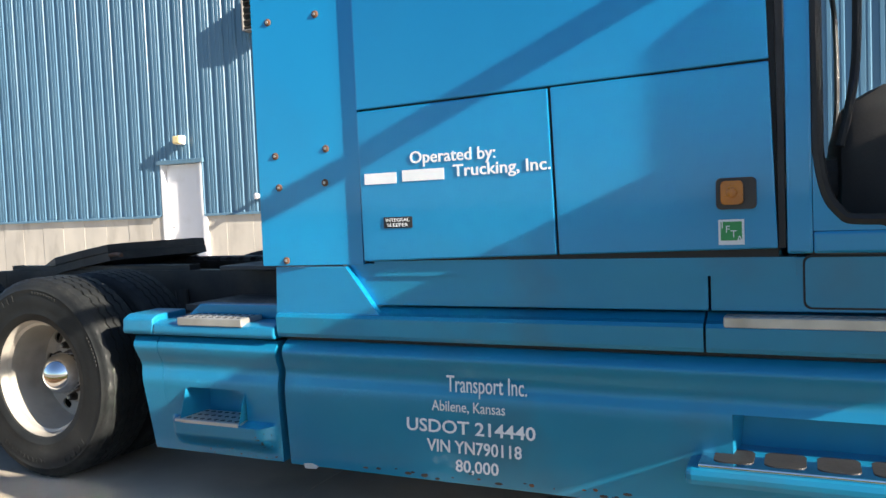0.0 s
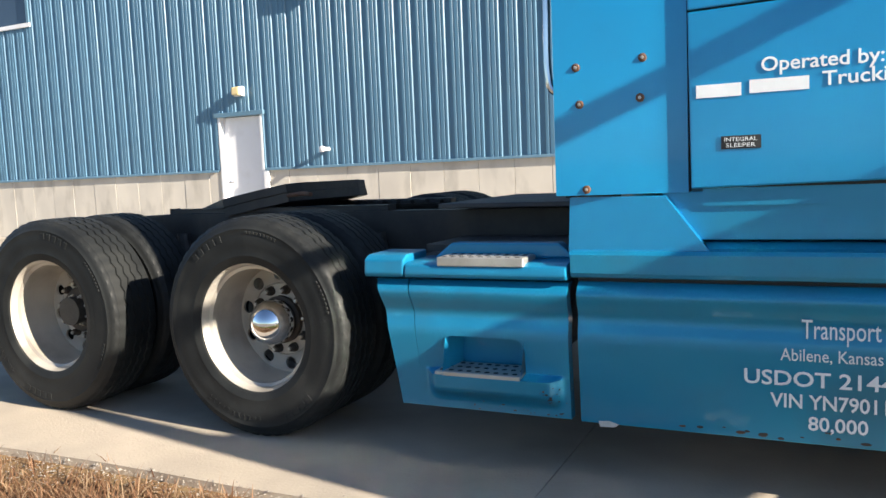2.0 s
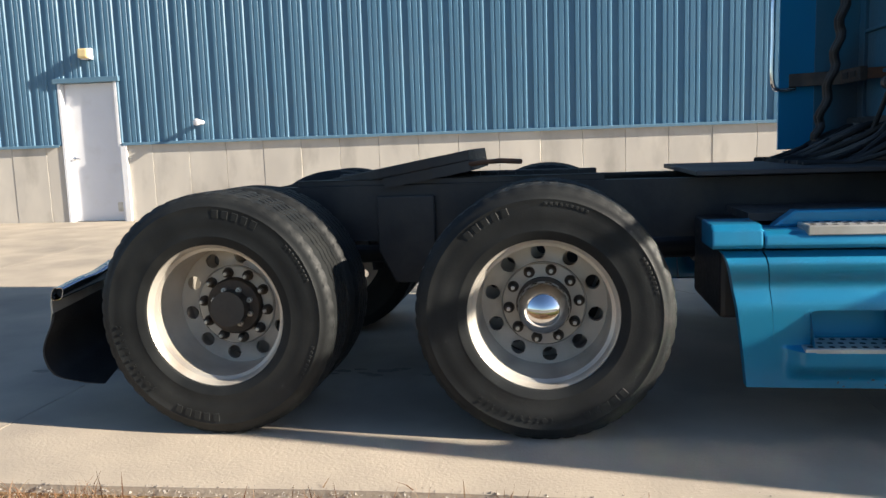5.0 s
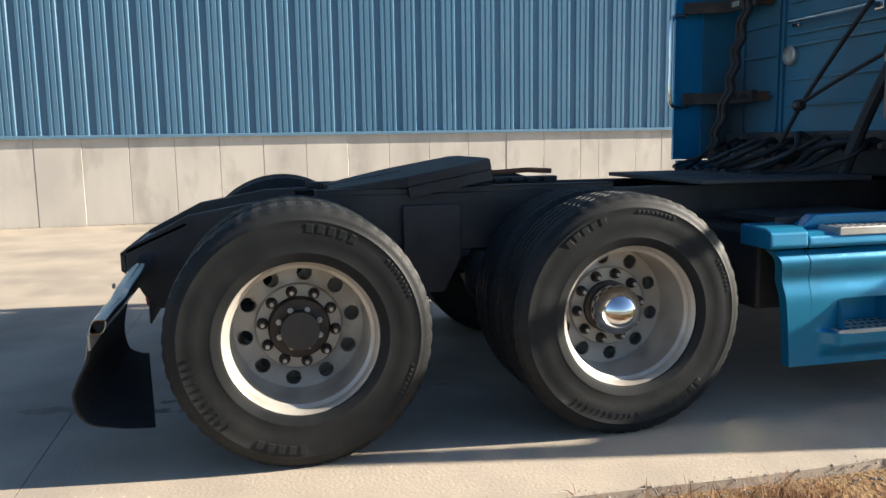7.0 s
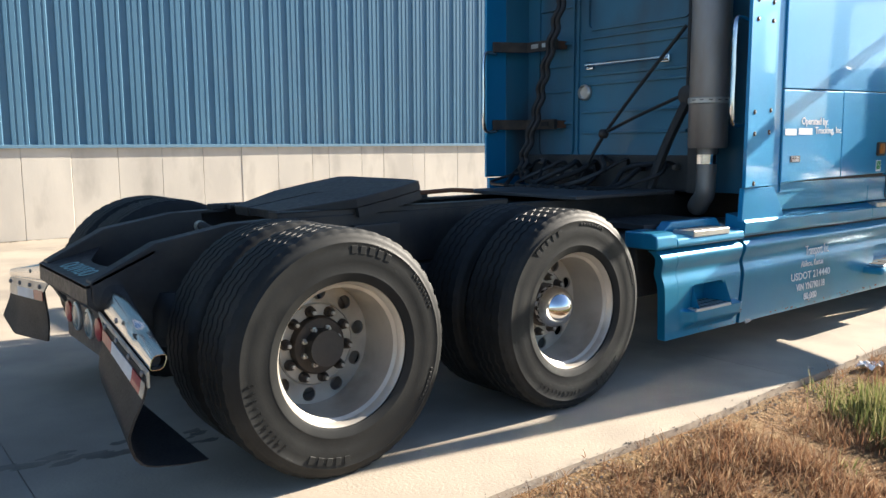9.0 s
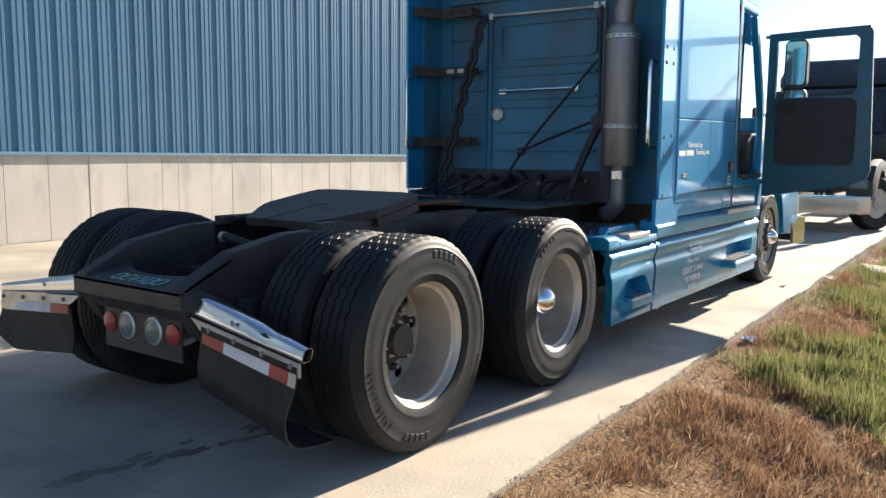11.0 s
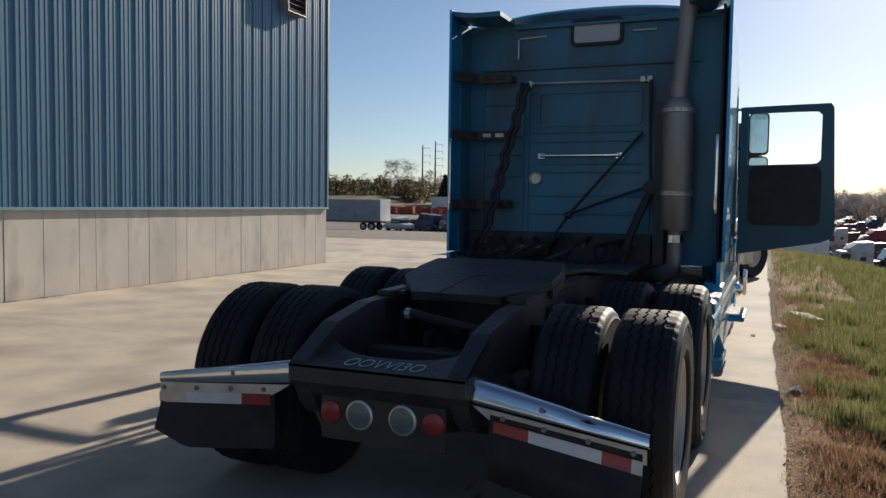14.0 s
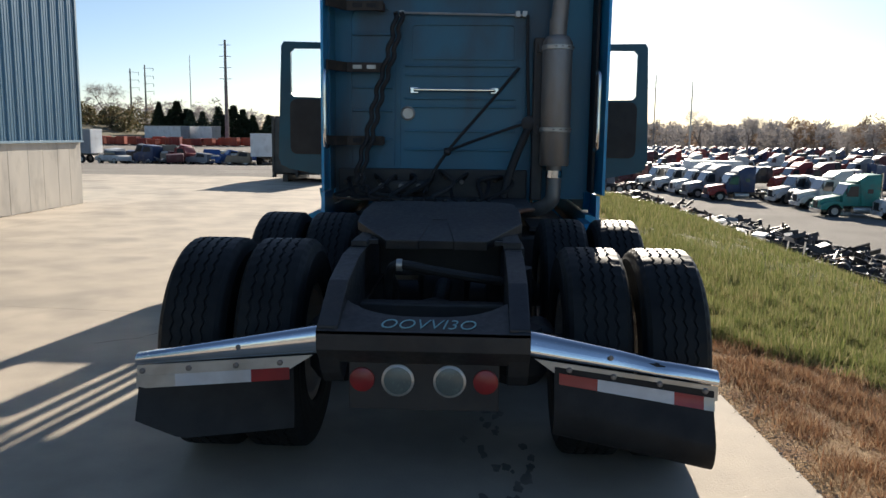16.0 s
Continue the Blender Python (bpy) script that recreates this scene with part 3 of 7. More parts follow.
# ---- concrete slab ----
def pavement():
    pv = thing("pavement", (4, 3, 0), "pale concrete yard slab cast in large panels", "pavement", kind="structure")
    xs = [-15.25, -11.65, -8.05, -4.45, -1.02, 2.70, 6.3, 9.9, 13.5, 17.1, 22.3]
    ys = [None, 6.8, 7.68]
    for i in range(len(xs) - 1):
        for j in range(2):
            bm = bmesh.new()
            x0, x1 = xs[i] + 0.002, xs[i + 1] - 0.002
            n = 10
            top, low = [], []
            for k in range(n + 1):
                x = x0 + (x1 - x0) * k / n
                row = []
                for q in range(7):
                    a = edge_at(x) if j == 0 else ys[1] + 0.004
                    b = ys[1] - 0.004 if j == 0 else ys[2]
                    y = a + (b - a) * q / 6
                    row.append(bm.verts.new((x, y, lie(x, max(y, SLAB_EDGE + 0.01)))))
                top.append(row)
            for k in range(n):
                for q in range(6):
                    bm.faces.new((top[k][q], top[k + 1][q], top[k + 1][q + 1], top[k][q + 1]))
            ext = bmesh.ops.extrude_face_region(bm, geom=bm.faces[:])
            bmesh.ops.translate(bm, vec=(0, 0, -0.15), verts=[v for v in ext["geom"] if isinstance(v, bmesh.types.BMVert)])
            part("slab_panel", bm, SLAB, pv)
    far = None
    far = prism([(CORNER_X + 0.01, 7.69), (22.3, 7.69), (22.3, 30), (CORNER_X + 0.01, 30)], "z", -0.1, 0.10)
    part("slab_panel", far, SLAB, pv)


pavement()


# ---- the blue tractor ----
SIDE = 1.215
DUSTY = mat("dusty_black_plate", (0.045, 0.045, 0.05), (0.075, 0.072, 0.07), 3, 0.6, 0.15, 0, 0.2, 60, 0, (0.02, 0.02, 0.02), 2.5, 0.6)


def tyre_mesh(r=0.50, rim=0.292, w=0.285, seg=192):
    """Tyre with rounded walls, notched shoulders and zigzag grooves; axis y, outer side towards -y."""
    h = w / 2
    wall = [(rim, -h + 0.006), (rim + 0.010, -h + 0.001), (rim + 0.030, -h - 0.002), (rim + 0.034, -h - 0.0035), (rim + 0.038, -h - 0.0035), (rim + 0.041, -h - 0.0025), (rim + 0.08, -h - 0.009), (rim + 0.12, -h - 0.009), (rim + 0.150, -h - 0.006), (rim + 0.152, -h - 0.0068), (rim + 0.155, -h - 0.0066), (rim + 0.157, -h - 0.0048), (r - 0.042, -h + 0.0), (r - 0.036, -h + 0.002), (r - 0.03, -h + 0.004), (r - 0.018, -h + 0.011)]
    n = 5
    rows = [(r - 0.012, -h + 0.020, 0), (r - 0.003, -h + 0.028, 0)]
    g = 0.0065
    for k in range(1, n):
        c = -h + 0.03 + (w - 0.06) * k / n
        rows += [(r, c - g, 1), (r - 0.008, c - g * 0.6, 1), (r - 0.008, c + g * 0.6, 1), (r, c + g, 1)]
    rows += [(r - 0.003, h - 0.028, 0), (r - 0.012, h - 0.020, 0)]
    rings = [(a, b, 0) for a, b in wall] + rows + [(a, -b, 0) for a, b in reversed(wall)]
    bm = bmesh.new()
    loops = []
    for idx, (rad, y, zig) in enumerate(rings):
        loop = []
        for i in range(seg):
            a = 2 * math.pi * i / seg
            q, yy = rad, y
            if zig:
                yy += 0.006 * (1, 0, -1, 0)[i % 4]
            if len(wall) <= idx <= len(wall) + 1 or len(wall) + len(rows) - 2 <= idx < len(wall) + len(rows):
                q -= 0.005 if i % 4 == 0 else 0
            loop.append(bm.verts.new((q * math.cos(a), yy, q * math.sin(a))))
        loops.append(loop)
    for a, b in zip(loops, loops[1:] + loops[:1]):
        for i in range(seg):
            k = (i + 1) % seg
            bm.faces.new((a[i], a[k], b[k], b[i]))
    return bm


def wall_marks(r=0.43, w=0.285, turn=0.0):
    """Raised size lettering and plain bars on the tyre wall."""
    y = -w / 2 - 0.0088
    bm = bmesh.new()
    for start, count, hgt in ((62, 5, 0.032), (246, 5, 0.032), (20, 9, 0.012), (325, 8, 0.012)):
        for k in range(count):
            a = radians(turn + start + k * (5.6 if hgt > 0.03 else 2.6))
            wd = 0.013 if hgt > 0.03 else 0.006
            rr = r - 0.012 if hgt > 0.03 else r
            merge(bm, moved(box(-wd, wd, y - 0.0022, y + 0.006, -hgt / 2, hgt / 2, 0.0012, 1), Matrix.Rotation(-(a - math.pi / 2), 4, "Y") @ Matrix.Translation((0, 0, rr))))
    size = "295/75R22.5"
    holder = new("holder")
    for k, ch in enumerate(size):
        a = radians(turn + 186 + 4.1 * k)
        rad = Vector((math.cos(a), 0, math.sin(a)))
        right = Vector((-math.sin(a), 0, math.cos(a)))
        rot = Matrix((right, -rad, Vector((0, -1, 0)))).transposed()
        ob = letters(ch, 0.020, rad * (r - 0.022) + Vector((0, y - 0.0005, 0)), rot, RUBBER, holder, depth=0.0014)
        bm.from_mesh(ob.data)
        bpy.data.objects.remove(ob)
    bpy.data.objects.remove(holder)
    return bm


def dished_rim(inset):
    """Steel disc wheel: the flange, the drop well and the disc set in by inset, with its hand holes."""
    fl = lathe([(0.296, -0.112), (0.301, -0.118), (0.299, -0.126), (0.290, -0.128), (0.282, -0.118), (0.276, -0.095), (0.262, -0.085), (0.264, -0.03), (0.258, 0.06), (0.256, 0.119), (0.288, 0.124), (0.296, 0.118), (0.280, 0.08), (0.268, 0.05), (0.270, -0.02), (0.275, -0.08)], 72, "y", closed=True)
    return fl


def disc(inset, r=0.259, phase=0.0):
    """The disc with ten hand holes cut right through."""
    bm = bmesh.new()
    seg, holes = 120, 10
    hole_r, ring = 0.0305, 0.214
    loops = []
    y0 = -0.112 + inset

    def depth(rad):
        return y0 - 0.014 * max(0, min(1, (0.19 - rad) / 0.03))

    # sectors: each with a hole in its middle
    for k in range(holes):
        mid = 2 * math.pi * (k + 0.5) / holes + phase
        half = math.pi / holes
        hv = []
        n = 16
        for i in range(n):
            a = 2 * math.pi * i / n
            rx = ring + hole_r * math.cos(a)
            t = mid + hole_r * math.sin(a) / ring
            hv.append(bm.verts.new((rx * math.cos(t), depth(rx), rx * math.sin(t))))
        ov = []
        for i in range(n):
            a = 2 * math.pi * i / n
            c, s = math.cos(a), math.sin(a)
            q = max(abs(c), abs(s))
            c, s = c / q, s / q
            rx = r if c > 0.999 else (0.172 if c < -0.999 else 0.2155 + c * 0.0435)
            t = mid + half * s
            ov.append((rx, t))
        ring_v = [bm.verts.new((rx * math.cos(t), depth(rx), rx * math.sin(t))) for rx, t in ov]
        for i in range(n):
            j = (i + 1) % n
            bm.faces.new((hv[i], hv[j], ring_v[j], ring_v[i]))
        # rim of the hole
        back = [bm.verts.new(v.co + Vector((0, 0.012, 0))) for v in hv]
        for i in range(n):
            j = (i + 1) % n
            bm.faces.new((hv[j], hv[i], back[i], back[j]))
    bmesh.ops.remove_doubles(bm, verts=bm.verts, dist=0.0006)
    lathe([(0.174, y0 - 0.008), (0.172, y0 - 0.014), (0.169, y0 - 0.010), (0.166, y0 - 0.014), (0.115, y0 - 0.014), (0.08, y0 - 0.014), (0.08, y0), (0.174, y0)], 60, "y", bm=bm, closed=True)
    return bm


LEFT = 1.105
NUT = mat("rust_stained_steel", (0.045, 0.036, 0.030), (0.085, 0.062, 0.045), 14, 0.6, 0.15, 0.2, 0.3, 90, 0, (0.02, 0.018, 0.016), 6, 0.6)
POLISHED = mat("polished_chrome", (0.82, 0.82, 0.83), (0.78, 0.78, 0.79), 4, 0.05, 0.02, 1.0)


def semi_truck():
    tr = thing("semi_truck", (3.5, 0, 0), "blue conventional sleeper tractor with both doors open, parked on the slab", "truck")
    zc = 0.50

    # wheels
    def one(x, y, s, dish, cap):
        """A wheel under the truck; s -1 for the right side, whose tyres are worn lower."""
        zc = 0.50 if s < 0 else 0.510
        wh = part("wheel", moved(lathe([(0.075, 0.0), (0.075, 0.12)], 24, "y"), Matrix.Translation((x, y, zc)) @ Matrix.Diagonal((1, -s, 1, 1))), GREASE, tr, "")
        m = Matrix.Translation((x, y, zc)) @ Matrix.Diagonal((1, -s, 1, 1))
        ty = part("tyre", moved(tyre_mesh(zc), m), RUBBER, wh, "worn black truck tyre", smooth=True)
        if cap is not None and s < 0:
            part("wall_marking", moved(wall_marks(turn=(0 if x < 1 else 47)), m), RUBBER, wh, "raised markings of the tyre wall")["kind"] = "stuff"
        part("rim", moved(dished_rim(dish), m), RIM, wh, "dull silver steel wheel rim", smooth=True)
        phase = radians(0 if cap is None or dish == 0 else -7.8 if cap == "dark" else 5.6)
        part("wheel_disc", moved(disc(dish, phase=phase), m), RIM, wh, "steel wheel disc with round hand holes", smooth=True)
        y0 = -0.112 + dish - 0.014
        if cap is None:
            return wh
        for k in range(10):
            a = 2 * math.pi * k / 10 + phase
            p = (0.143 * math.cos(a), 0, 0.143 * math.sin(a))
            nut = lathe([(0.023, y0 + 0.004), (0.023, y0 - 0.008), (0.019, y0 - 0.012), (0.018, y0 - 0.028), (0.014, y0 - 0.036), (0.004, y0 - 0.039)], 12, "y", p)
            ln = part("lug_nut", moved(nut, m), NUT, wh, smooth=True)
            part("stud", moved(lathe([(0.008, y0 - 0.034), (0.008, y0 - 0.047), (0.002, y0 - 0.048)], 8, "y", p), m), ALU, ln)
        if cap == "chrome":
            big = 0.106 if dish else 0.086
            mid = y0 - 0.079 if dish else y0 - 0.03
            dome = [(big * 0.93, mid + 0.035), (big * 0.98, mid + 0.02)] + [(big * math.cos(radians(q)), mid - big * math.sin(radians(q))) for q in range(0, 90, 9)] + [(0.004, mid - big)]
            part("hub_ring", moved(lathe([(0.112, y0 + 0.002), (0.112, y0 - 0.024), (0.096, y0 - 0.028), (0.096, mid + 0.034)], 40, "y"), m), NUT, wh, smooth=True)
            part("hub_cap", moved(lathe(dome, 48, "y"), m), POLISHED, wh, "polished chrome hub cap", smooth=True)
        else:
            part("hub", moved(lathe([(0.122, y0 + 0.002), (0.122, y0 - 0.022), (0.114, y0 - 0.034), (0.060, y0 - 0.042), (0.056, y0 - 0.050), (0.02, y0 - 0.052)], 40, "y"), m), NUT, wh, "greasy black axle flange", smooth=True)
            for k in range(8):
                a = 2 * math.pi * (k + 0.5) / 8
                part("flange_bolt", moved(lathe([(0.012, y0 - 0.038), (0.012, y0 - 0.052), (0.006, y0 - 0.053), (0.006, y0 - 0.066)], 6, "y", (0.085 * math.cos(a), 0, 0.078 * math.sin(a))), m), ALU, wh)
        return wh

    for x, cap in ((0.0, "dark"), (1.32, "chrome")):
        for s in (-1, 1):
            one(x, -1.085 if s < 0 else 1.05, s, 0.225, cap)
            one(x, -0.75 if s < 0 else 0.715, s, 0.03, None)
    for s in (-1, 1):
        one(6.25, s * 1.04, s, 0.0, "chrome")

    # chassis
    for s in (-1, 1):
        ch = prism([(s * 0.345, 0.70), (s * 0.43, 0.70), (s * 0.43, 0.97), (s * 0.345, 0.97), (s * 0.345, 0.955), (s * 0.415, 0.955), (s * 0.415, 0.715), (s * 0.345, 0.715)], "x", 0.06, 7.6)
        part("frame_rail", ch, GREASE, tr, "greasy black steel frame rail")
        tail = prism([(0.06, 0.97), (0.06, 0.70), (-0.35, 0.60), (-0.58, 0.49), (-0.65, 0.55), (-0.722, 0.68), (-0.722, 0.766), (-0.45, 0.905), (-0.10, 0.965)], "y", s * 0.345, s * 0.43, 0.006)
        part("frame_end", tail, GREASE, tr)
    for x in (-0.1, 0.66, 2.2, 3.4):
        part("cross_member", box(x - 0.05, x + 0.05, -0.344, 0.344, 0.62 if x < 0 else 0.74, 0.74 if x < 0 else 0.93, 0.01), GREASE, tr)
    def curve(y):
        return 0.03 + 0.13 * min(1, (abs(y) / 0.36)) ** 2.2
    rear = prism([(-0.742, 0.752), (-0.742, 0.672), (-0.664, 0.60), (-0.655, 0.608), (-0.724, 0.678), (-0.724, 0.752)], "y", -0.43, 0.43, 0.002)
    part("rear_cross_member", rear, GREASE, tr, "black rear cross member with chalked letters")
    lip = sheet([k / 8 - 1 for k in range(17)], [0, 0.25, 0.5, 0.75, 1], lambda u, v: Vector((-0.742 + v * (0.125 + curve(0.43 * u)), -0.43 * u, 0.750 + 0.030 * v + 0.095 * u ** 4 * v)), Vector((0, 0, -0.012)))
    part("rear_lip", lip, GREASE, tr, smooth=True)
    chalk = mat("green_chalk", (0.35, 0.55, 0.55), (0.25, 0.45, 0.45), 30, 0.9, 0.05)
    letters("OOVVI3O", 0.085, (-0.668, -0.02, 0.7685), Euler((radians(11.5), 0, radians(-90))).to_matrix(), chalk, tr, 0.385, "chalk_marking", 0.001, 0.25, -0.012)
    part("lamp_panel", box(-0.655, -0.643, -0.31, 0.31, 0.40, 0.606, 0.003, 1), GREASE, tr, "black lamp panel")
    for y, r, m, nm, lb in ((0.255, 0.052, RED, "tail_lamp", "round red tail lamp"), (0.107, 0.062, LAMP_GREY, "reverse_lamp", "round grey reversing lamp in a pale ring"), (-0.107, 0.062, LAMP_GREY, "reverse_lamp", "round grey reversing lamp in a pale ring"), (-0.255, 0.052, RED, "tail_lamp", "round red tail lamp")):
        lp = part(nm, lathe([(r, -0.655), (r * 0.97, -0.664), (r * 0.6, -0.670), (0.003, -0.672)], 32, "x", (0, y, 0.527)), m, tr, lb, smooth=True)
        if m is LAMP_GREY:
            part("ring", lathe([(r + 0.006, -0.655), (r + 0.006, -0.664), (r - 0.004, -0.669), (r - 0.004, -0.655)], 32, "x", (0, y, 0.527), closed=True), ALU, lp, smooth=True)
    # axles, suspension, drive shaft
    for x in (0, 1.32):
        part("axle", tube([(x, -0.75, zc), (x, -0.3, zc), (x, 0.3, zc), (x, 0.75, zc)], [0.07, 0.085, 0.085, 0.07], 16), GREASE, tr, smooth=True)
        part("differential", lathe([(0.06, -0.2), (0.2, -0.13), (0.23, 0.0), (0.2, 0.13), (0.06, 0.2)], 24, "y", (x + 0.05, 0, zc)), GREASE, tr, smooth=True)
        for s in (-1, 1):
            part("air_bag", lathe([(0.10, 0.45), (0.135, 0.5), (0.135, 0.62), (0.10, 0.69)], 20, "z", (x - 0.35, s * 0.40, 0)), RUBBER_FLAP, tr, smooth=True)
            part("shock_absorber", tube([(x + 0.3, s * 0.47, 0.42), (x + 0.24, s * 0.46, 0.86)], 0.035, 12), GREASE, tr)
            part("brake_chamber", lathe([(0.06, -0.12), (0.085, -0.1), (0.085, 0.1), (0.06, 0.12)], 18, "x", (x - 0.2, s * 0.5, 0.6)), GREASE, tr, smooth=True)
    part("drive_shaft", tube([(1.4, 0, 0.58), (4.5, 0, 0.68)], 0.06, 14), GREASE, tr)
    part("coupling_shaft", tube([(0.1, 0, 0.58), (1.25, 0, 0.58)], 0.05, 14), GREASE, tr)
    for s in (-1, 1):
        part("suspension_bracket", prism([(0.52, 0.92), (0.80, 0.92), (0.80, 0.66), (0.72, 0.5), (0.6, 0.5), (0.52, 0.66)], "y", s * 0.435, s * 0.47, 0.008), GREASE, tr)

    # fifth wheel: tilted horseshoe plate on its slide
    poly = [(0.305, -0.42), (0.325, -0.30), (0.325, 0.30), (0.305, 0.42), (0.12, 0.455), (-0.12, 0.455), (-0.46, 0.26), (-0.46, 0.09), (-0.06, 0.045), (-0.06, -0.045), (-0.46, -0.09), (-0.46, -0.26), (-0.12, -0.455), (0.12, -0.455)]
    fw = part("fifth_wheel", moved(prism(poly, "z", -0.05, 0.0, 0.006), pose(0.66, 0, 1.075, 0, -10, 0)), GREASE, tr, "greasy black fifth-wheel coupling plate, tilted")
    part("skirt", moved(prism(poly[:6] + poly[-2:], "z", -0.10, -0.051), pose(0.66, 0, 1.075, 0, -10, 0)), GREASE, fw)
    for s in (-1, 1):
        part("pivot_bracket", prism([(0.42, 0.972), (0.90, 0.972), (0.76, 1.06), (0.6, 1.06)], "y", s * 0.30, s * 0.40, 0.006), GREASE, fw)
        part("slide_rail", box(0.12, 1.6, s * 0.345, s * 0.425, 0.971, 1.0, 0.004, 1), GREASE, fw)
        for k in range(14):
            part("slide_tooth", box(0.2 + k * 0.1, 0.25 + k * 0.1, s * 0.30, s * 0.344, 0.975, 0.995), GREASE, fw)
    part("locking_jaw", moved(prism([(-0.05, -0.044), (-0.05, 0.044), (-0.455, 0.088), (-0.455, -0.088)], "z", -0.045, -0.003, 0.002), pose(0.66, 0, 1.075, 0, -10, 0)), GREASE, fw)
    part("well_hose", tube(smoothed([(0.12, 0.24, 0.62), (0.02, 0.22, 0.84), (-0.02, 0.17, 0.905), (0.0, 0.0, 0.875), (0.0, -0.2, 0.845), (0.02, -0.335, 0.825)], 6), 0.024, 10), RUBBER_FLAP, tr, "black hose in the frame well", smooth=True)
    part("hose_band", lathe([(0.030, -0.014), (0.030, 0.014)], 16, "y", (-0.022, 0.165, 0.904)), ALU, tr)
    part("release_handle", tube([(0.95, -0.40, 1.06), (1.12, -0.50, 1.075), (1.22, -0.56, 1.07)], 0.012, 8), RUST, fw)

    # deck plate and lines behind the cab
    part("deck_plate", box(1.98, 2.95, -0.62, 0.46, 0.985, 1.008, 0.004, 1), DUSTY, tr, "dusty black deck plate")
    part("battery_box", box(2.0, 2.72, -1.05, -0.45, 0.45, 0.80, 0.02), GREASE, tr)
    part("fuel_tank", lathe([(0.26, 3.0), (0.30, 3.03), (0.30, 4.4), (0.26, 4.43)], 36, "x", (0, -0.82, 0.52)), ALU, tr, smooth=True)
    part("fuel_tank", lathe([(0.26, 3.0), (0.30, 3.03), (0.30, 4.9), (0.26, 4.93)], 36, "x", (0, 0.82, 0.52)), ALU, tr, smooth=True)
    part("transmission", box(3.4, 5.2, -0.3, 0.3, 0.45, 0.95, 0.08), GREASE, tr)

    # mud flaps with chrome hangers
    curl = smoothed([(-0.660, 0, 0.0), (-0.662, 0, -0.035), (-0.675, 0, -0.085), (-0.712, 0, -0.16), (-0.728, 0, -0.225), (-0.69, 0, -0.31), (-0.57, 0, -0.342), (-0.46, 0, -0.35)], 8)

    def flap_right(u, v, y, top, drop=None):
        """A point of the curled flap: v runs down it, or drop gives its fall below the top."""
        if drop is None:
            p = curl[min(int(v * (len(curl) - 1) + 0.5), len(curl) - 1)]
        else:
            p = next((a + (b - a) * ((-drop - a.z) / (b.z - a.z)) for a, b in zip(curl, curl[1:]) if b.z <= -drop <= a.z), curl[0])
        return Vector((-0.66 + (p.x + 0.66) * (0.35 + 0.65 * u), y, top + p.z * (0.86 + 0.14 * u)))

    for s in (-1, 1):
        if s < 0:
            ya, yb, ta, tb, ba, bb, tilt = -0.43, -1.176, 0.745, 0.614, 0.648, 0.560, 0.055
        else:
            ya, yb, ta, tb, ba, bb, tilt = 0.424, 1.165, 0.754, 0.634, 0.642, 0.592, 0.006
        face = -0.655
        back_lean = 0.042 if s < 0 else 0.05

        def lean(bm):
            """The hanger's outer end stands farther back than its root."""
            for v in bm.verts:
                v.co.x += -0.047 - back_lean * (abs(v.co.y) - 0.42) / 0.75
            return bm

        def channel(u, v):
            """A hollow tapered beam with rounded corners, open at both ends."""
            a = 2 * math.pi * v
            c, q = math.cos(a), math.sin(a)
            c, q = math.copysign(abs(c) ** 0.62, c), math.copysign(abs(q) ** 0.62, q)
            top, low = ta + (tb - ta) * u, ba + (bb - ba) * u
            f = 0.5 + 0.5 * q
            dent = math.exp(-((u - 0.68) / 0.10) ** 2) if s < 0 else 0.0
            deep = 0.088 - 0.034 * u
            return Vector((face + deep * (0.5 - 0.5 * c) + tilt * f * (1 - 0.5 * u) * 0.6 + 0.005 * dent * f, ya + (yb - ya) * u, low + (top - low) * f - 0.007 * dent * f))
        hg = part("flap_hanger", lean(sheet([k / 28 for k in range(29)], [k / 28 for k in range(29)], channel, 0.003)), CHROME, tr, "dented chrome mud-flap hanger", smooth=True)
        # solid black tube stands in for the shade in the hollow beam
        part("hanger_core", lean(tube([(face + 0.058, ya - s * -0.02, (ta + ba) / 2), (face + 0.032, yb - s * 0.03, (tb + bb) / 2)], [0.034, 0.020], 14)), BLACK, hg, "open dark inside of the hanger")
        xp = -0.658

        def along(y, dz):
            return (y, ba + (bb - ba) * (y - ya) / (yb - ya) + dz)
        part("hanger_plate", lean(prism([along(s * 0.45, -0.001), along(yb - s * 0.006, -0.001), along(yb - s * 0.006, -0.058), along(s * 0.54, -0.052), along(s * 0.50, -0.030)], "x", xp, xp + 0.008)), ALU, hg, "pale metal clamp strip")
        for y in ((-0.587, -0.763, -0.944, -1.12) if s < 0 else (1.137, 0.95, 0.76, 0.582)):
            q = along(y, -0.024)
            part("bolt", lean(lathe([(0.012, xp), (0.012, xp - 0.007), (0.007, xp - 0.011)], 8, "x", (0, q[0], q[1]))), STACK, hg)
        part("face_bolt", lean(lathe([(0.011, face + 0.004), (0.011, face - 0.004), (0.006, face - 0.006)], 8, "x", (0, s * 0.75, along(s * 0.75, 0.05)[1]))), STACK, hg)
        marks = ((-0.548, -0.70, RED), (-0.70, -1.0, WHITE), (-1.0, -1.115, RED), (-1.115, -1.157, ALU)) if s < 0 else ((0.545, 0.70, RED), (0.70, 1.007, WHITE), (1.007, 1.163, ALU))
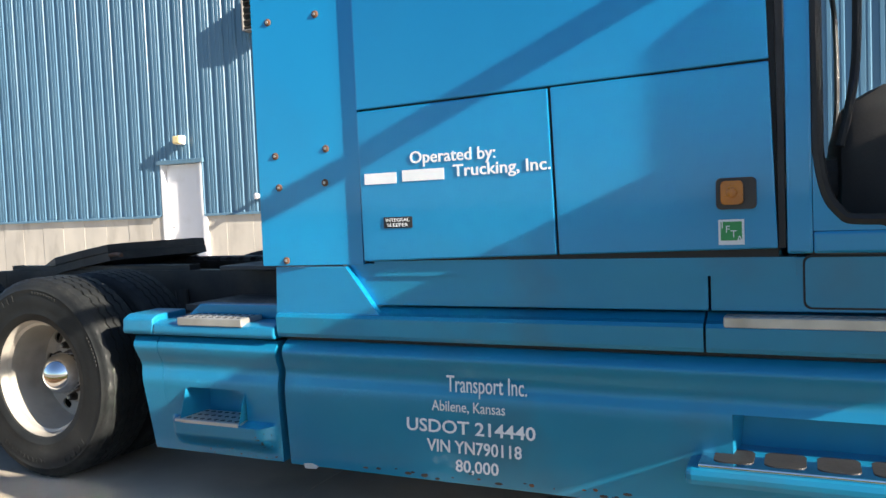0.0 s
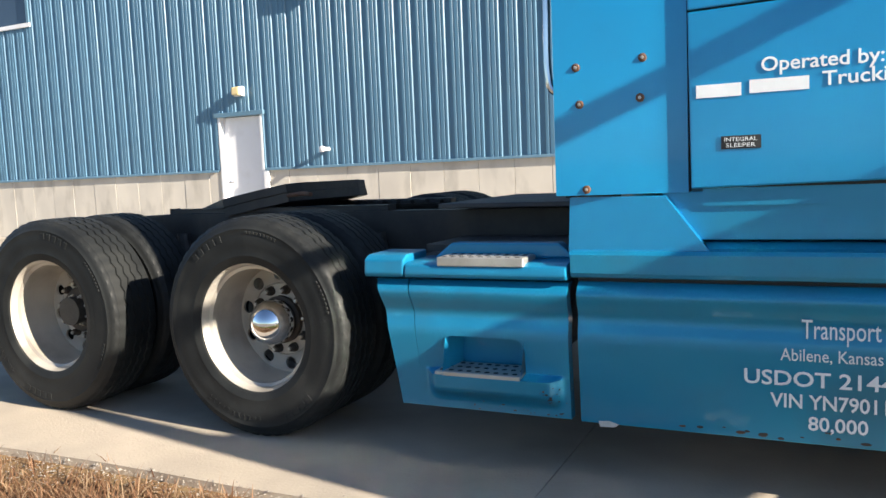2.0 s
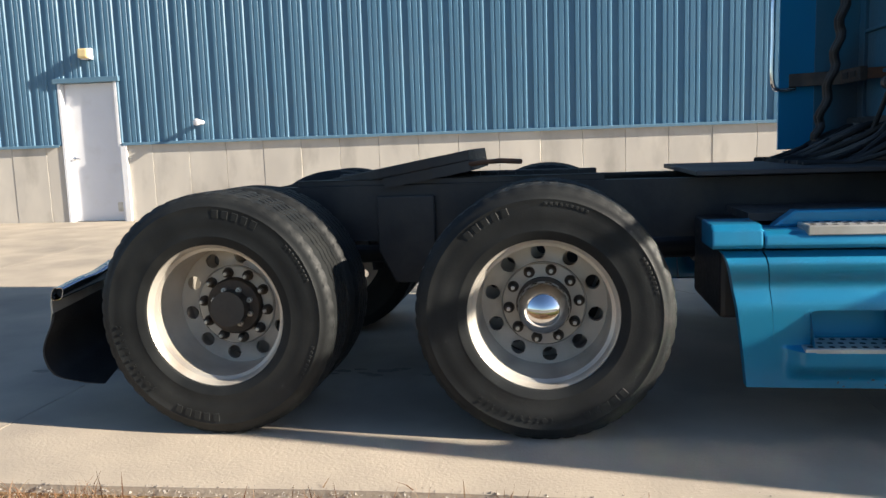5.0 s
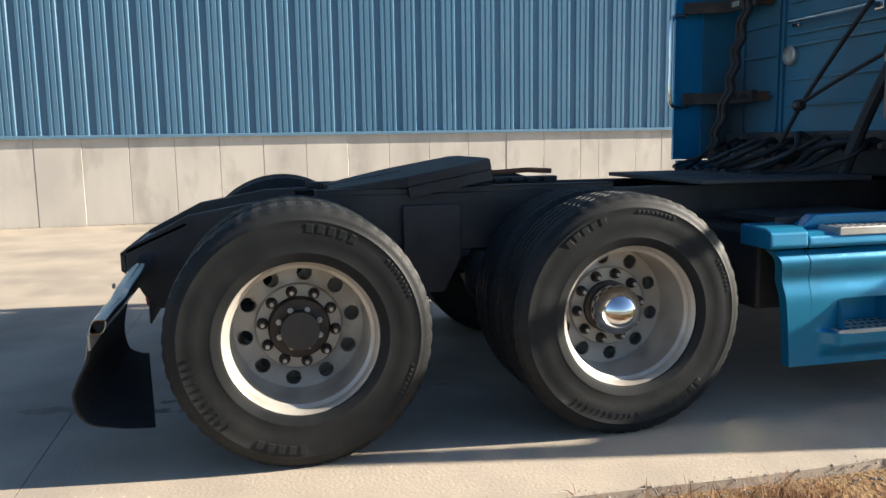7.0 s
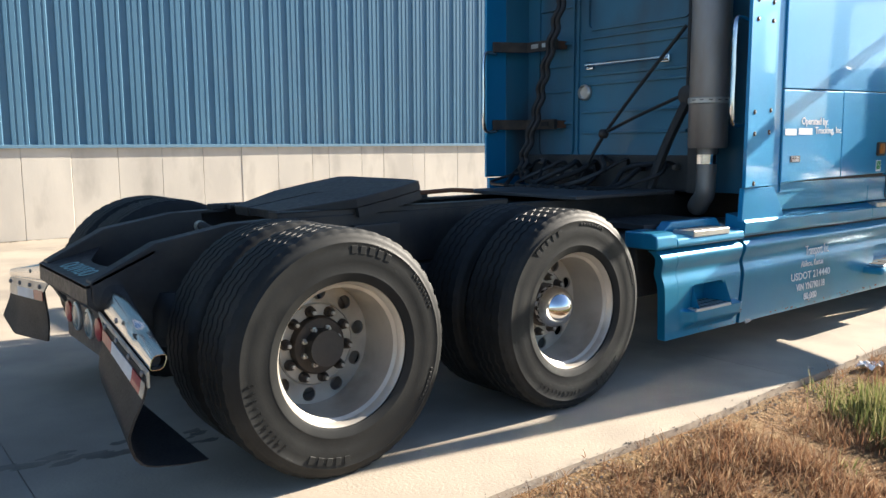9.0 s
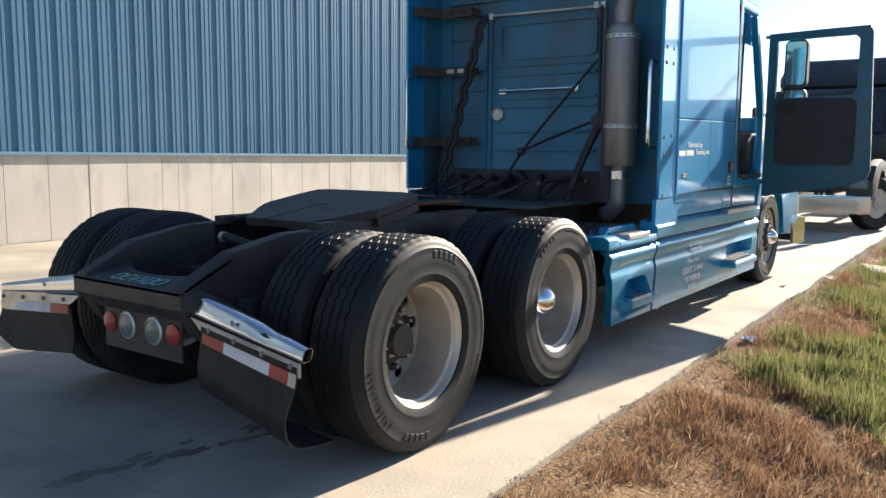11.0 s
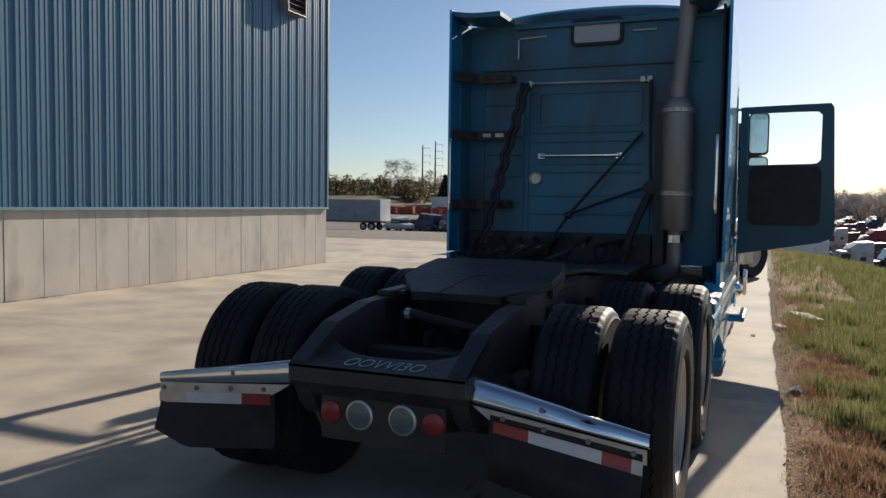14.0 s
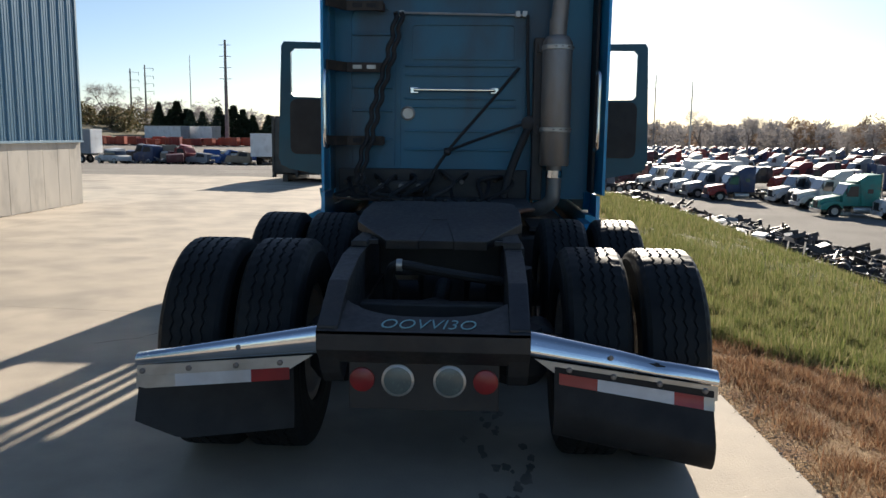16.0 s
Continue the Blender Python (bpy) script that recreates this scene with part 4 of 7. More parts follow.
        for y0, y1, m in marks:
            if s < 0:
                def tape(u, v):
                    y = y0 + (y1 - y0) * u
                    q = flap_right((abs(y) - 0.53) / 0.625, 0, y, along(y, -0.02)[1], 0.026 + 0.051 * v)
                    return q + Vector((-0.005, 0, 0))
                part("reflective_tape", lean(sheet([0, 0.5, 1], [0, 0.33, 0.66, 1], tape, Vector((0.003, 0, 0)))), m, hg, "red and white reflective tape" if m is not ALU else "")
                continue
            part("reflective_tape", lean(prism([along(y0, -0.046), along(y1, -0.046), along(y1, -0.097), along(y0, -0.097)], "x", xp - 0.003, xp + 0.001)), m, hg, "red and white reflective tape" if m is not ALU else "")
        w0, w1 = s * 0.53, s * 1.155

        def flap(u, v):
            y = w0 + (w1 - w0) * u
            top = along(y, -0.02)[1]
            if s < 0:
                return flap_right(u, v, y, top)
            fall = 0.285 * v * (1.0 if u < 0.72 else 1 - 1.1 * (u - 0.72))
            return Vector((-0.658 + 0.02 * math.sin(3.0 * v + 2 * u) * v - 0.03 * v * v * u, y, top - fall))

        part("mud_flap", lean(sheet([k / 16 for k in range(17)], [k / 24 for k in range(25)], flap, Vector((0.009, 0, 0.002)))), RUBBER_FLAP, tr, "curled black rubber mud flap", smooth=True)
    done = set(tr.children_recursive)
    sleeper(tr)
    skirts(tr)
    front(tr)
    settle = Matrix.Translation((0.008, 0, -0.013))
    for ob in tr.children_recursive:
        if ob not in done:
            ob.data.transform(settle)
    return tr


def sleeper(tr):
    y1 = SIDE - 0.022
    # core of the sleeper: floor, roof, back wall, far and near side, open towards the cab
    part("sleeper_floor", box(3.24, 4.75, -y1, 1.08, 1.02, 1.08), PAINT_OLD, tr)
    part("back_wall", box(3.2, 3.24, -1.16, 1.06, 1.0, 3.12), PAINT_BACK, tr, "sooty blue pressed back wall of the sleeper")
    for s in (-1, 1):
        side = SIDE if s < 0 else LEFT
        y1 = side - 0.022
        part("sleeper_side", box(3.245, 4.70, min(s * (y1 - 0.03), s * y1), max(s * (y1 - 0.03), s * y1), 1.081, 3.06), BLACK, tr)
        # outer panels with their gaps
        g = 0.004
        for nm, pts in (("luggage_door", [(3.205, 1.08), (3.99 - g, 1.096), (3.975 - g, 1.677), (3.198, 1.661)]), ("lower_panel", [(3.99 + g, 1.096), (4.70, 1.108), (4.682, 1.691), (3.975 + g, 1.679)]), ("upper_panel", [(3.198, 1.667), (4.682, 1.697), (4.66, 2.5), (4.60, 2.95), (4.5, 3.10), (3.19, 3.12)])):
            bm = prism(pts, "y", s * (y1 + 0.001), s * side, 0.006)
            part(nm, bm, PAINT, tr, "glossy blue sleeper side panel")
    # roof, rising forward
    def roofline(u, v):
        y = 1.15 * (2 * v - 1) - 0.05
        x = 3.19 + 2.5 * u
        z = 3.135 + 0.06 * math.sin(math.pi * v) + 0.10 * math.sin(min(1, u * 1.6) * math.pi / 2) - max(0, u - 0.55) ** 2 * 3.2
        return Vector((x, y * (1 - 0.10 * u), z - 0.10 * abs(2 * v - 1) ** 4))
    part("roof", sheet([k / 14 for k in range(15)], [k / 16 for k in range(17)], roofline, -0.02), PAINT, tr, "blue sleeper roof", smooth=True)
    # pressed ribs of the back wall
    ribs = []
    for z in (2.14, 2.06, 1.86, 1.79, 1.58, 1.42):
        ribs.append(("rib", box(3.178, 3.2, -0.52, 0.44, z - 0.011, z + 0.011, 0.006)))
    for z in (2.40, 2.12, 1.95, 1.75, 1.5):
        ribs.append(("rib", box(3.178, 3.2, 0.55, 0.90, z - 0.011, z + 0.011, 0.006)))
    for nm, b in ribs:
        part(nm, b, PAINT_BACK, tr)
    outline = rounded(-0.52, 0.40, 2.19, 2.50, 0.05)
    inner = rounded(-0.50, 0.38, 2.21, 2.48, 0.04)
    part("panel_rim", ring_prism(outline, inner, 3.18, 3.2), PAINT_BACK, tr)
    big = ring_prism(rounded(-0.60, 0.50, 1.2, 2.60, 0.08), rounded(-0.58, 0.48, 1.22, 2.58, 0.07), 3.182, 3.2)
    part("panel_rim", big, PAINT_BACK, tr)
    part("panel_rim", ring_prism(rounded(0.53, 0.93, 1.2, 2.64, 0.1), rounded(0.55, 0.91, 1.22, 2.62, 0.09), 3.182, 3.2), PAINT_BACK, tr)
    part("header_lip", box(3.165, 3.2, -1.0, 0.93, 2.70, 2.725, 0.008), PAINT_BACK, tr)
    part("roof_lip", box(3.15, 3.2, -1.15, 0.62, 3.06, 3.09, 0.01), PAINT_BACK, tr)
    for pts in ([(3.17, 0.58, 2.98), (3.17, 0.33, 2.99)], [(3.17, 0.59, 2.97), (3.17, 0.59, 2.80)], [(3.17, -0.42, 2.99), (3.17, -0.62, 2.99)]):
        part("marker_strip", tube(pts, 0.008, 6), ALU, tr)
    # rear window
    wn_ = part("rear_window", ring_prism(rounded(-0.34, 0.115, 2.885, 3.12, 0.05), rounded(-0.315, 0.09, 2.91, 3.095, 0.035), 3.16, 3.199), BLACK, tr, "small rear window with a black seal")
    part("pane", prism(rounded(-0.313, 0.088, 2.912, 3.093, 0.034), "x", 3.175, 3.185), mat("pale_pane", (0.42, 0.42, 0.44), None, 4, 0.2, 0.05), wn_)
    # rails and handles on the wall
    part("grab_rail", tube([(3.199, 0.36, 1.925), (3.13, 0.36, 1.93), (3.13, -0.335, 1.93), (3.199, -0.335, 1.925)], 0.014, 10), CHROME, tr, "chrome grab rail")
    for y in (0.36, -0.335):
        part("rail_foot", box(3.17, 3.199, y - 0.035, y + 0.035, 1.90, 1.955, 0.006), CHROME, tr)
    part("upper_rail", tube([(3.15, 0.45, 2.575), (3.15, -0.56, 2.56)], 0.010, 8), ALU, tr)
    for y in (0.47, -0.52, -0.58):
        part("rail_foot", box(3.14, 3.199, y - 0.02, y + 0.02, 2.545, 2.595, 0.004), ALU, tr)
    part("round_vent", lathe([(0.062, 3.2), (0.062, 3.175), (0.05, 3.165), (0.045, 3.185), (0.0, 3.185)][:4] + [(0.004, 3.185)], 28, "x", (0, 0.415, 1.73)), ALU, tr, "round pale vent")
    # brackets of the far side and their coiled lines
    for z in (2.62, 2.11, 1.49):
        br = part("bracket", prism([(3.06, 0.62), (3.06, 0.93), (2.80, 1.045), (2.80, 1.062), (3.08, 0.952), (3.10, 0.62)], "z", z - 0.04, z + 0.04, 0.004), NUT, tr, "rusty dark steel bracket")
        for k in range(2):
            part("slot", box(3.052, 3.0605, 0.68 + 0.12 * k, 0.76 + 0.12 * k, z - 0.015, z + 0.02, 0.003, 1), ALU if z == 2.11 else BLACK, br)
        part("stay", box(3.10, 3.199, 0.62, 0.66, z - 0.03, z + 0.03), RUST, br)
    for k, dy in enumerate((0.0, 0.05)):
        pts = smoothed([(3.02, 0.50 - dy, 2.56), (2.98, 0.56 - dy, 2.25), (2.97, 0.66 - dy, 1.9), (2.95, 0.74 - dy, 1.55), (2.9, 0.82 - dy, 1.2), (2.86, 0.74 - dy, 1.06), (2.8, 0.5 - dy, 1.03)], 10)
        wrapped = [p + Vector((0.012 * math.sin(i * 1.3), 0.012 * math.cos(i * 1.3), 0)) for i, p in enumerate(pts)]
        part("air_line", tube(wrapped, 0.020, 8), BLACK, tr, "black wrapped air line", smooth=True)
    for pts, r in (([(3.12, -0.54, 2.12), (3.06, -0.30, 1.83), (3.02, 0.0, 1.48), (3.0, 0.15, 1.27), (2.96, 0.26, 1.05)], 0.013), ([(3.02, -0.62, 1.66), (3.01, -0.25, 1.53), (3.005, 0.06, 1.41)], 0.012), ([(3.08, -0.60, 2.55), (3.06, -0.61, 2.1), (3.03, -0.63, 1.66)], 0.014), ([(3.03, -0.62, 1.60), (2.99, -0.52, 1.36), (2.96, -0.46, 1.18), (2.93, -0.42, 1.02)], 0.034)):
        part("cable", tube(smoothed(pts, 8), r, 8), BLACK, tr, "black cable", smooth=True)
    part("cable_joint", lathe([(0.02, -0.03), (0.034, -0.02), (0.034, 0.02), (0.02, 0.03)], 14, "y", (3.0, 0.06, 1.405)), GREASE, tr, smooth=True)
    part("cable_hub", lathe([(0.04, 3.0), (0.065, 3.01), (0.065, 3.05), (0.04, 3.06)], 18, "x", (0, -0.63, 1.65)), GREASE, tr, smooth=True)
    # greasy cross panel and a tangle of lines at the foot of the wall
    part("foot_panel", box(3.13, 3.199, -0.63, 1.02, 1.0, 1.25, 0.012), GREASE, tr, "greasy black panel at the foot of the wall")
    hrng = random.Random(19)
    for k in range(11):
        y = -0.5 + 0.145 * k
        pts = [(3.13, y, 1.10 + 0.1 * hrng.random()), (3.05, y + hrng.uniform(-0.06, 0.06), 1.16 + 0.08 * hrng.random()), (2.92, y + hrng.uniform(-0.15, 0.15), 1.09 + 0.08 * hrng.random()), (2.72, y + hrng.uniform(-0.2, 0.2), 1.03), (2.5, y * 0.6, 1.025)]
        part("hose", tube(smoothed(pts, 6), hrng.uniform(0.010, 0.02), 8), hrng.choice([BLACK, GREASE, RUBBER_FLAP]), tr, "black hose behind the cab", smooth=True)
        part("fitting", lathe([(0.016, 3.08), (0.022, 3.10), (0.022, 3.128)], 8, "x", (0, y, pts[0][2])), NUT if k % 3 else STACK, tr)
    part("pogo_block", box(2.98, 3.1, 0.22, 0.58, 1.05, 1.15, 0.02), GREASE, tr)
    for y in (0.45, 0.3, 0.62):
        part("gland", lathe([(0.022, 2.93), (0.022, 2.98), (0.015, 2.985)], 12, "x", (0, y, 1.11)), STACK, tr)
    # side extenders
    for s in (-1, 1):
        side = SIDE if s < 0 else LEFT
        toe = 0.055 if s < 0 else 0.01
        tip = 3.225 if s < 0 else 3.185

        def ext(u, v):
            x = 3.195 - 0.45 * u
            z = 1.068 + (tip - 1.068) * v
            bead = 0.012 * math.exp(-((u - 0.02) / 0.05) ** 2)
            return Vector((x, s * (side - 0.022 + toe * u + bead), z + 0.012 * math.sin(math.pi * u) * v))
        ex = part("side_extender", sheet([k / 8 for k in range(9)], [k / 30 for k in range(31)], ext, Vector((0, -0.022 * s, 0))), PAINT, tr, "blue side extender panel with rusty rivets", smooth=True)
        for x, z in ((2.825, 1.513), (3.05, 1.53), (2.835, 1.385), (3.04, 1.396), (2.853, 1.088), (2.82, 2.05), (3.03, 2.06), (2.82, 2.16), (3.03, 2.17), (2.82, 2.7), (3.03, 2.71)):
            rv = part("rivet", lathe([(0.015, 0.0), (0.015, s * 0.003), (0.011, s * 0.006), (0.003, s * 0.007)], 12, "y", (x, s * (side - 0.0222 + toe * (3.195 - x) / 0.45), z)), RUST, ex)
            part("rivet_head", lathe([(0.006, s * 0.005), (0.006, s * 0.009), (0.002, s * 0.010)], 8, "y", (x, s * (side - 0.0222 + toe * (3.195 - x) / 0.45), z)), ALU, rv)
        y0, y1 = sorted((s * (side - 0.05), s * (side - 0.028)))
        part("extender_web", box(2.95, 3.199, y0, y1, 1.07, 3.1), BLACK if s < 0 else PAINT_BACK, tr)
        # tall grab handle on the rear edge
        hy = s * (side - 0.05)
        part("grab_handle", tube(smoothed([(2.83, hy, 2.055), (2.73, hy, 2.06), (2.70, hy, 1.98), (2.70, hy, 1.75), (2.70, hy, 1.52), (2.73, hy, 1.44), (2.84, hy, 1.44)], 6), 0.014, 10), CHROME, tr, "long chrome grab handle", smooth=True)
        # corner piece under the extender
        low = prism([(2.775, 0.86), (2.785, 1.06), (3.12, 1.06), (3.27, 0.86)], "y", s * (side - 0.03), s * (side + 0.002), 0.002)
        part("lower_corner", low, PAINT, tr)
    # curled wings between the roof and the extenders
    part("roof_wing", sheet([k / 6 for k in range(7)], [k / 10 for k in range(11)], lambda u, v: Vector((3.19 - 0.42 * u, LEFT - 0.02 - 0.45 * v, 3.135 + 0.045 * (1 - v) ** 3 + 0.012 * v)), Vector((0, 0, -0.04))), PAINT_BACK, tr, smooth=True)
    part("roof_wing", sheet([k / 6 for k in range(7)], [k / 10 for k in range(11)], lambda u, v: Vector((3.19 - 0.42 * u, -SIDE + 0.0 + 0.30 * v, 3.14 + 0.075 * (1 - v) ** 2.5)), Vector((0, 0, -0.04))), PAINT_BACK, tr, smooth=True)
    part("side_panel", box(3.186, 3.1995, -1.15, -0.64, 1.02, 2.62), PAINT_BACK, tr)
    # stack
    st = part("muffler", lathe([(0.116, 1.30), (0.124, 1.32), (0.124, 2.30), (0.116, 2.33)], 36, "z", (2.95, -0.845, 0)), STACK, tr, "tall steel exhaust muffler with a slotted guard", smooth=True)
    part("stack_pipe", tube(smoothed([(2.95, -0.845, 2.32), (2.95, -0.86, 2.6), (2.95, -0.89, 2.95), (2.95, -0.90, 3.18), (2.97, -0.93, 3.30), (3.0, -1.0, 3.34)], 6), 0.068, 20), STACK, st, "curved exhaust tip", smooth=True)
    part("stack_cone", lathe([(0.11, 2.33), (0.095, 2.36), (0.072, 2.37), (0.072, 2.5)], 28, "z", (2.95, -0.845, 0)), STACK, st, smooth=True)
    for z in (1.6, 2.27):
        part("clamp", lathe([(0.126, z - 0.02), (0.131, z - 0.015), (0.131, z + 0.015), (0.126, z + 0.02)], 36, "z", (2.95, -0.845, 0)), ALU, st)
        part("clamp_bracket", box(2.95, 3.19, -0.74, -0.69, z - 0.035, z + 0.035), GREASE, st)
        for k in range(5):
            a = radians(170 + 24 * k)
            part("guard_slot", lathe([(0.012, 0), (0.012, 0.004)], 8, "z", (2.95 + 0.131 * math.cos(a), -0.845 + 0.131 * math.sin(a), z)), BLACK, st)
    part("stack_elbow", tube(smoothed([(2.95, -0.845, 1.31), (2.95, -0.845, 1.13), (2.96, -0.83, 1.0), (3.05, -0.72, 0.92), (3.25, -0.6, 0.9)], 6), 0.063, 20), STACK, st, smooth=True)
    part("elbow_band", lathe([(0.07, 1.20), (0.07, 1.26)], 28, "z", (2.95, -0.845, 0)), CHROME, st)
    part("stack_mount", box(3.0, 3.19, -0.75, -0.66, 1.0, 2.36, 0.01), GREASE, st)
    # lettering and small fittings on the right side
    y = -SIDE - 0.002
    letters("Operated by:", 0.060, (3.598, y, 1.464), FACE_RIGHT, LETTER, tr, 0.345, thin=0.012)
    # the second line stands as plain bars
    letters("Trucking, Inc.", 0.058, (3.788, y, 1.408), Euler((radians(90), radians(-1.0), 0)).to_matrix(), LETTER, tr, 0.372, thin=0.012)
    for a, b in ((3.225, 3.365), (3.39, 3.565)):
        part("lettering_bar", box(a, b, y - 0.0005, y + 0.001, 1.378 + (a - 3.225) * 0.03, 1.420 + (a - 3.225) * 0.03), LETTER, tr)
    pl = part("name_plate", box(3.302, 3.425, y - 0.001, y + 0.001, 1.207, 1.250, 0.0), BLACK, tr, "small black plate with white letters")
    letters("INTEGRAL", 0.013, (3.363, y - 0.0025, 1.238), FACE_RIGHT, LETTER, pl, 0.10, depth=0.0005)
    letters("SLEEPER", 0.013, (3.363, y - 0.0025, 1.219), FACE_RIGHT, LETTER, pl, 0.09, depth=0.0005)
    sm = part("side_marker", prism(rounded(4.52, 4.640, 1.235, 1.335, 0.015), "y", y + 0.004, y - 0.014, 0.004), GREASE, tr, "amber side marker lamp in a dark housing")
    part("lens", prism(rounded(4.535, 4.602, 1.25, 1.325, 0.012), "y", y - 0.0141, y - 0.024, 0.004), AMBER, sm)
    part("lens", lathe([(0.018, y - 0.024), (0.014, y - 0.028), (0.003, y - 0.029)], 16, "y", (4.568, 0, 1.288)), AMBER, sm)
    green = mat("green_sticker", (0.03, 0.30, 0.08), (0.03, 0.28, 0.08), 10, 0.4, 0.1)
    dc = part("permit_sticker", box(4.524, 4.602, y - 0.001, y + 0.001, 1.122, 1.203), LETTER, tr, "green and white permit sticker")
    part("field", box(4.531, 4.595, y - 0.002, y - 0.0011, 1.136, 1.196), green, dc)
    for ch, x, z in (("I", 4.536, 1.186), ("F", 4.553, 1.172), ("T", 4.57, 1.157), ("A", 4.588, 1.140)):
        letters(ch, 0.022, (x, y - 0.003, z), FACE_RIGHT, LETTER, dc, depth=0.0004)
    for txt, h, x, z, w in (("Transport Inc.", 0.082, 3.704, 0.610, 0.317), ("Abilene, Kansas", 0.046, 3.630, 0.532, 0.295), ("USDOT 214440", 0.050, 3.63, 0.455, 0.518), ("VIN YN790118", 0.048, 3.642, 0.379, 0.381), ("80,000", 0.054, 3.652, 0.303, 0.173)):
        rot = Euler((radians(90 - 3), 0, 0)).to_matrix()
        letters(txt, h, (x, min(skirt_y(z), (skirt_y(z - h / 2) + skirt_y(z + h / 2)) / 2, skirt_y(z + h / 2) + 0.001) - 0.0045, z), rot, LETTER, tr, w, thin=0.004 if "," in txt and txt[0] == "A" or txt[0] == "T" else 0.014)


def ring_prism(outer, inner, a, b):
    """A flat ring between two outlines of equal count in the y-z plane, from x = a to b."""
    bm = bmesh.new()
    v = [[bm.verts.new((x, *p)) for p in loop] for x in (a, b) for loop in (outer, inner)]
    n = len(outer)
    for i in range(n):
        j = (i + 1) % n
        bm.faces.new((v[0][i], v[0][j], v[1][j], v[1][i]))
        bm.faces.new((v[2][i], v[2][j], v[3][j], v[3][i]))
        bm.faces.new((v[0][i], v[0][j], v[2][j], v[2][i]))
        bm.faces.new((v[1][i], v[1][j], v[3][j], v[3][i]))
    return bm


def shoulder(z, top, low):
    """A moulded plate: a rounded lip at the top, a shallow hollow below it, then a straight fall inward."""
    t = (top - z)
    lip = 0.042 * math.sin(min(1, t / 0.05) * math.pi / 2)
    hollow = -0.020 * math.exp(-((t - 0.13) / 0.05) ** 2)
    return lip + hollow - 0.035 * max(0, t - 0.1) / (top - low)


def skirt_y(z):
    """The outer face of the skirt at a height, on the right side."""
    return -(1.195 + shoulder(z, 0.757, 0.235))


def skin(x0, x1, z0, z1, yf, holes=(), depth=0.10, slant0=0.0, nx=24, nz=40, s=-1, bulge=None):
    """A skirt plate that follows yf(z), with sunk step pockets. slant0 leans its rear edge."""
    xs = sorted({x0 + (x1 - x0) * k / nx for k in range(nx + 1)} | {h[0] for h in holes} | {h[1] for h in holes})
    zs = sorted({z0 + (z1 - z0) * k / nz for k in range(nz + 1)} | {h[2] for h in holes} | {h[3] for h in holes})
    bm = bmesh.new()

    def at(x, z, d=0.0):
        lean = slant0 * ((z1 - z) / (z1 - z0)) ** 0.6 * max(0, 1 - (x - x0) / 0.35) if slant0 else 0
        y = yf(z) + d - (bulge(x, z) if bulge and d == 0 else 0)
        return Vector((x + lean, y if s < 0 else -y, z))

    g = {(i, j): bm.verts.new(at(x, z)) for i, x in enumerate(xs) for j, z in enumerate(zs)}
    for i in range(len(xs) - 1):
        for j in range(len(zs) - 1):
            cx, cz = (xs[i] + xs[i + 1]) / 2, (zs[j] + zs[j + 1]) / 2
            inside = any(h[0] < cx < h[1] and h[2] < cz < h[3] for h in holes)
            if not inside:
                bm.faces.new((g[i, j], g[i + 1, j], g[i + 1, j + 1], g[i, j + 1]))
    for h in holes:
        a, b, c, d = h
        f = [bm.verts.new(at(x, z)) for x, z in ((a, c), (b, c), (b, d), (a, d))]
        k = [bm.verts.new(at(x, z, depth)) for x, z in ((a + 0.015, c), (b - 0.015, c), (b - 0.03, d - 0.02), (a + 0.03, d - 0.02))]
        for i in range(4):
            j = (i + 1) % 4
            bm.faces.new((f[i], f[j], k[j], k[i]))
        bm.faces.new(k)
    # returns along the rim
    for side, n in (("x0", 0), ("x1", len(xs) - 1)):
        for j in range(len(zs) - 1):
            p, q = g[n, j], g[n, j + 1]
            back = [bm.verts.new(v.co + Vector((0, 0.05 if s < 0 else -0.05, 0))) for v in (p, q)]
            bm.faces.new((p, q, back[1], back[0]))
    for j in (0, len(zs) - 1):
        for i in range(len(xs) - 1):
            p, q = g[i, j], g[i + 1, j]
            back = [bm.verts.new(v.co + Vector((0, 0.05 if s < 0 else -0.05, 0))) for v in (p, q)]
            bm.faces.new((p, q, back[1], back[0]))
    bmesh.ops.remove_doubles(bm, verts=bm.verts, dist=0.0004)
    return bm


def tread(parent, x0, x1, y0, y1, z, t=0.04, cols=9, rows=3, holes=True):
    """A step tread: a plate with rows of raised, dark-holed studs."""
    tp = part("step_tread", box(x0, x1, y0, y1, z - t, z, 0.004, 1), ALU, parent, "worn pale aluminium step tread")
    for i in range(cols):
        for j in range(rows):
            cx = x0 + (x1 - x0) * (i + 0.6 + 0.3 * (j % 2)) / (cols + 0.4)
            cy = y0 + (y1 - y0) * (j + 0.5) / rows
            if cx < x1 - 0.01:
                part("tread_hole", lathe([(0.011, z - 0.002), (0.011, z + 0.0012), (0.008, z + 0.0016)], 8, "z", (cx, cy, 0)), BLACK if holes else ALU, tp)
    return tp


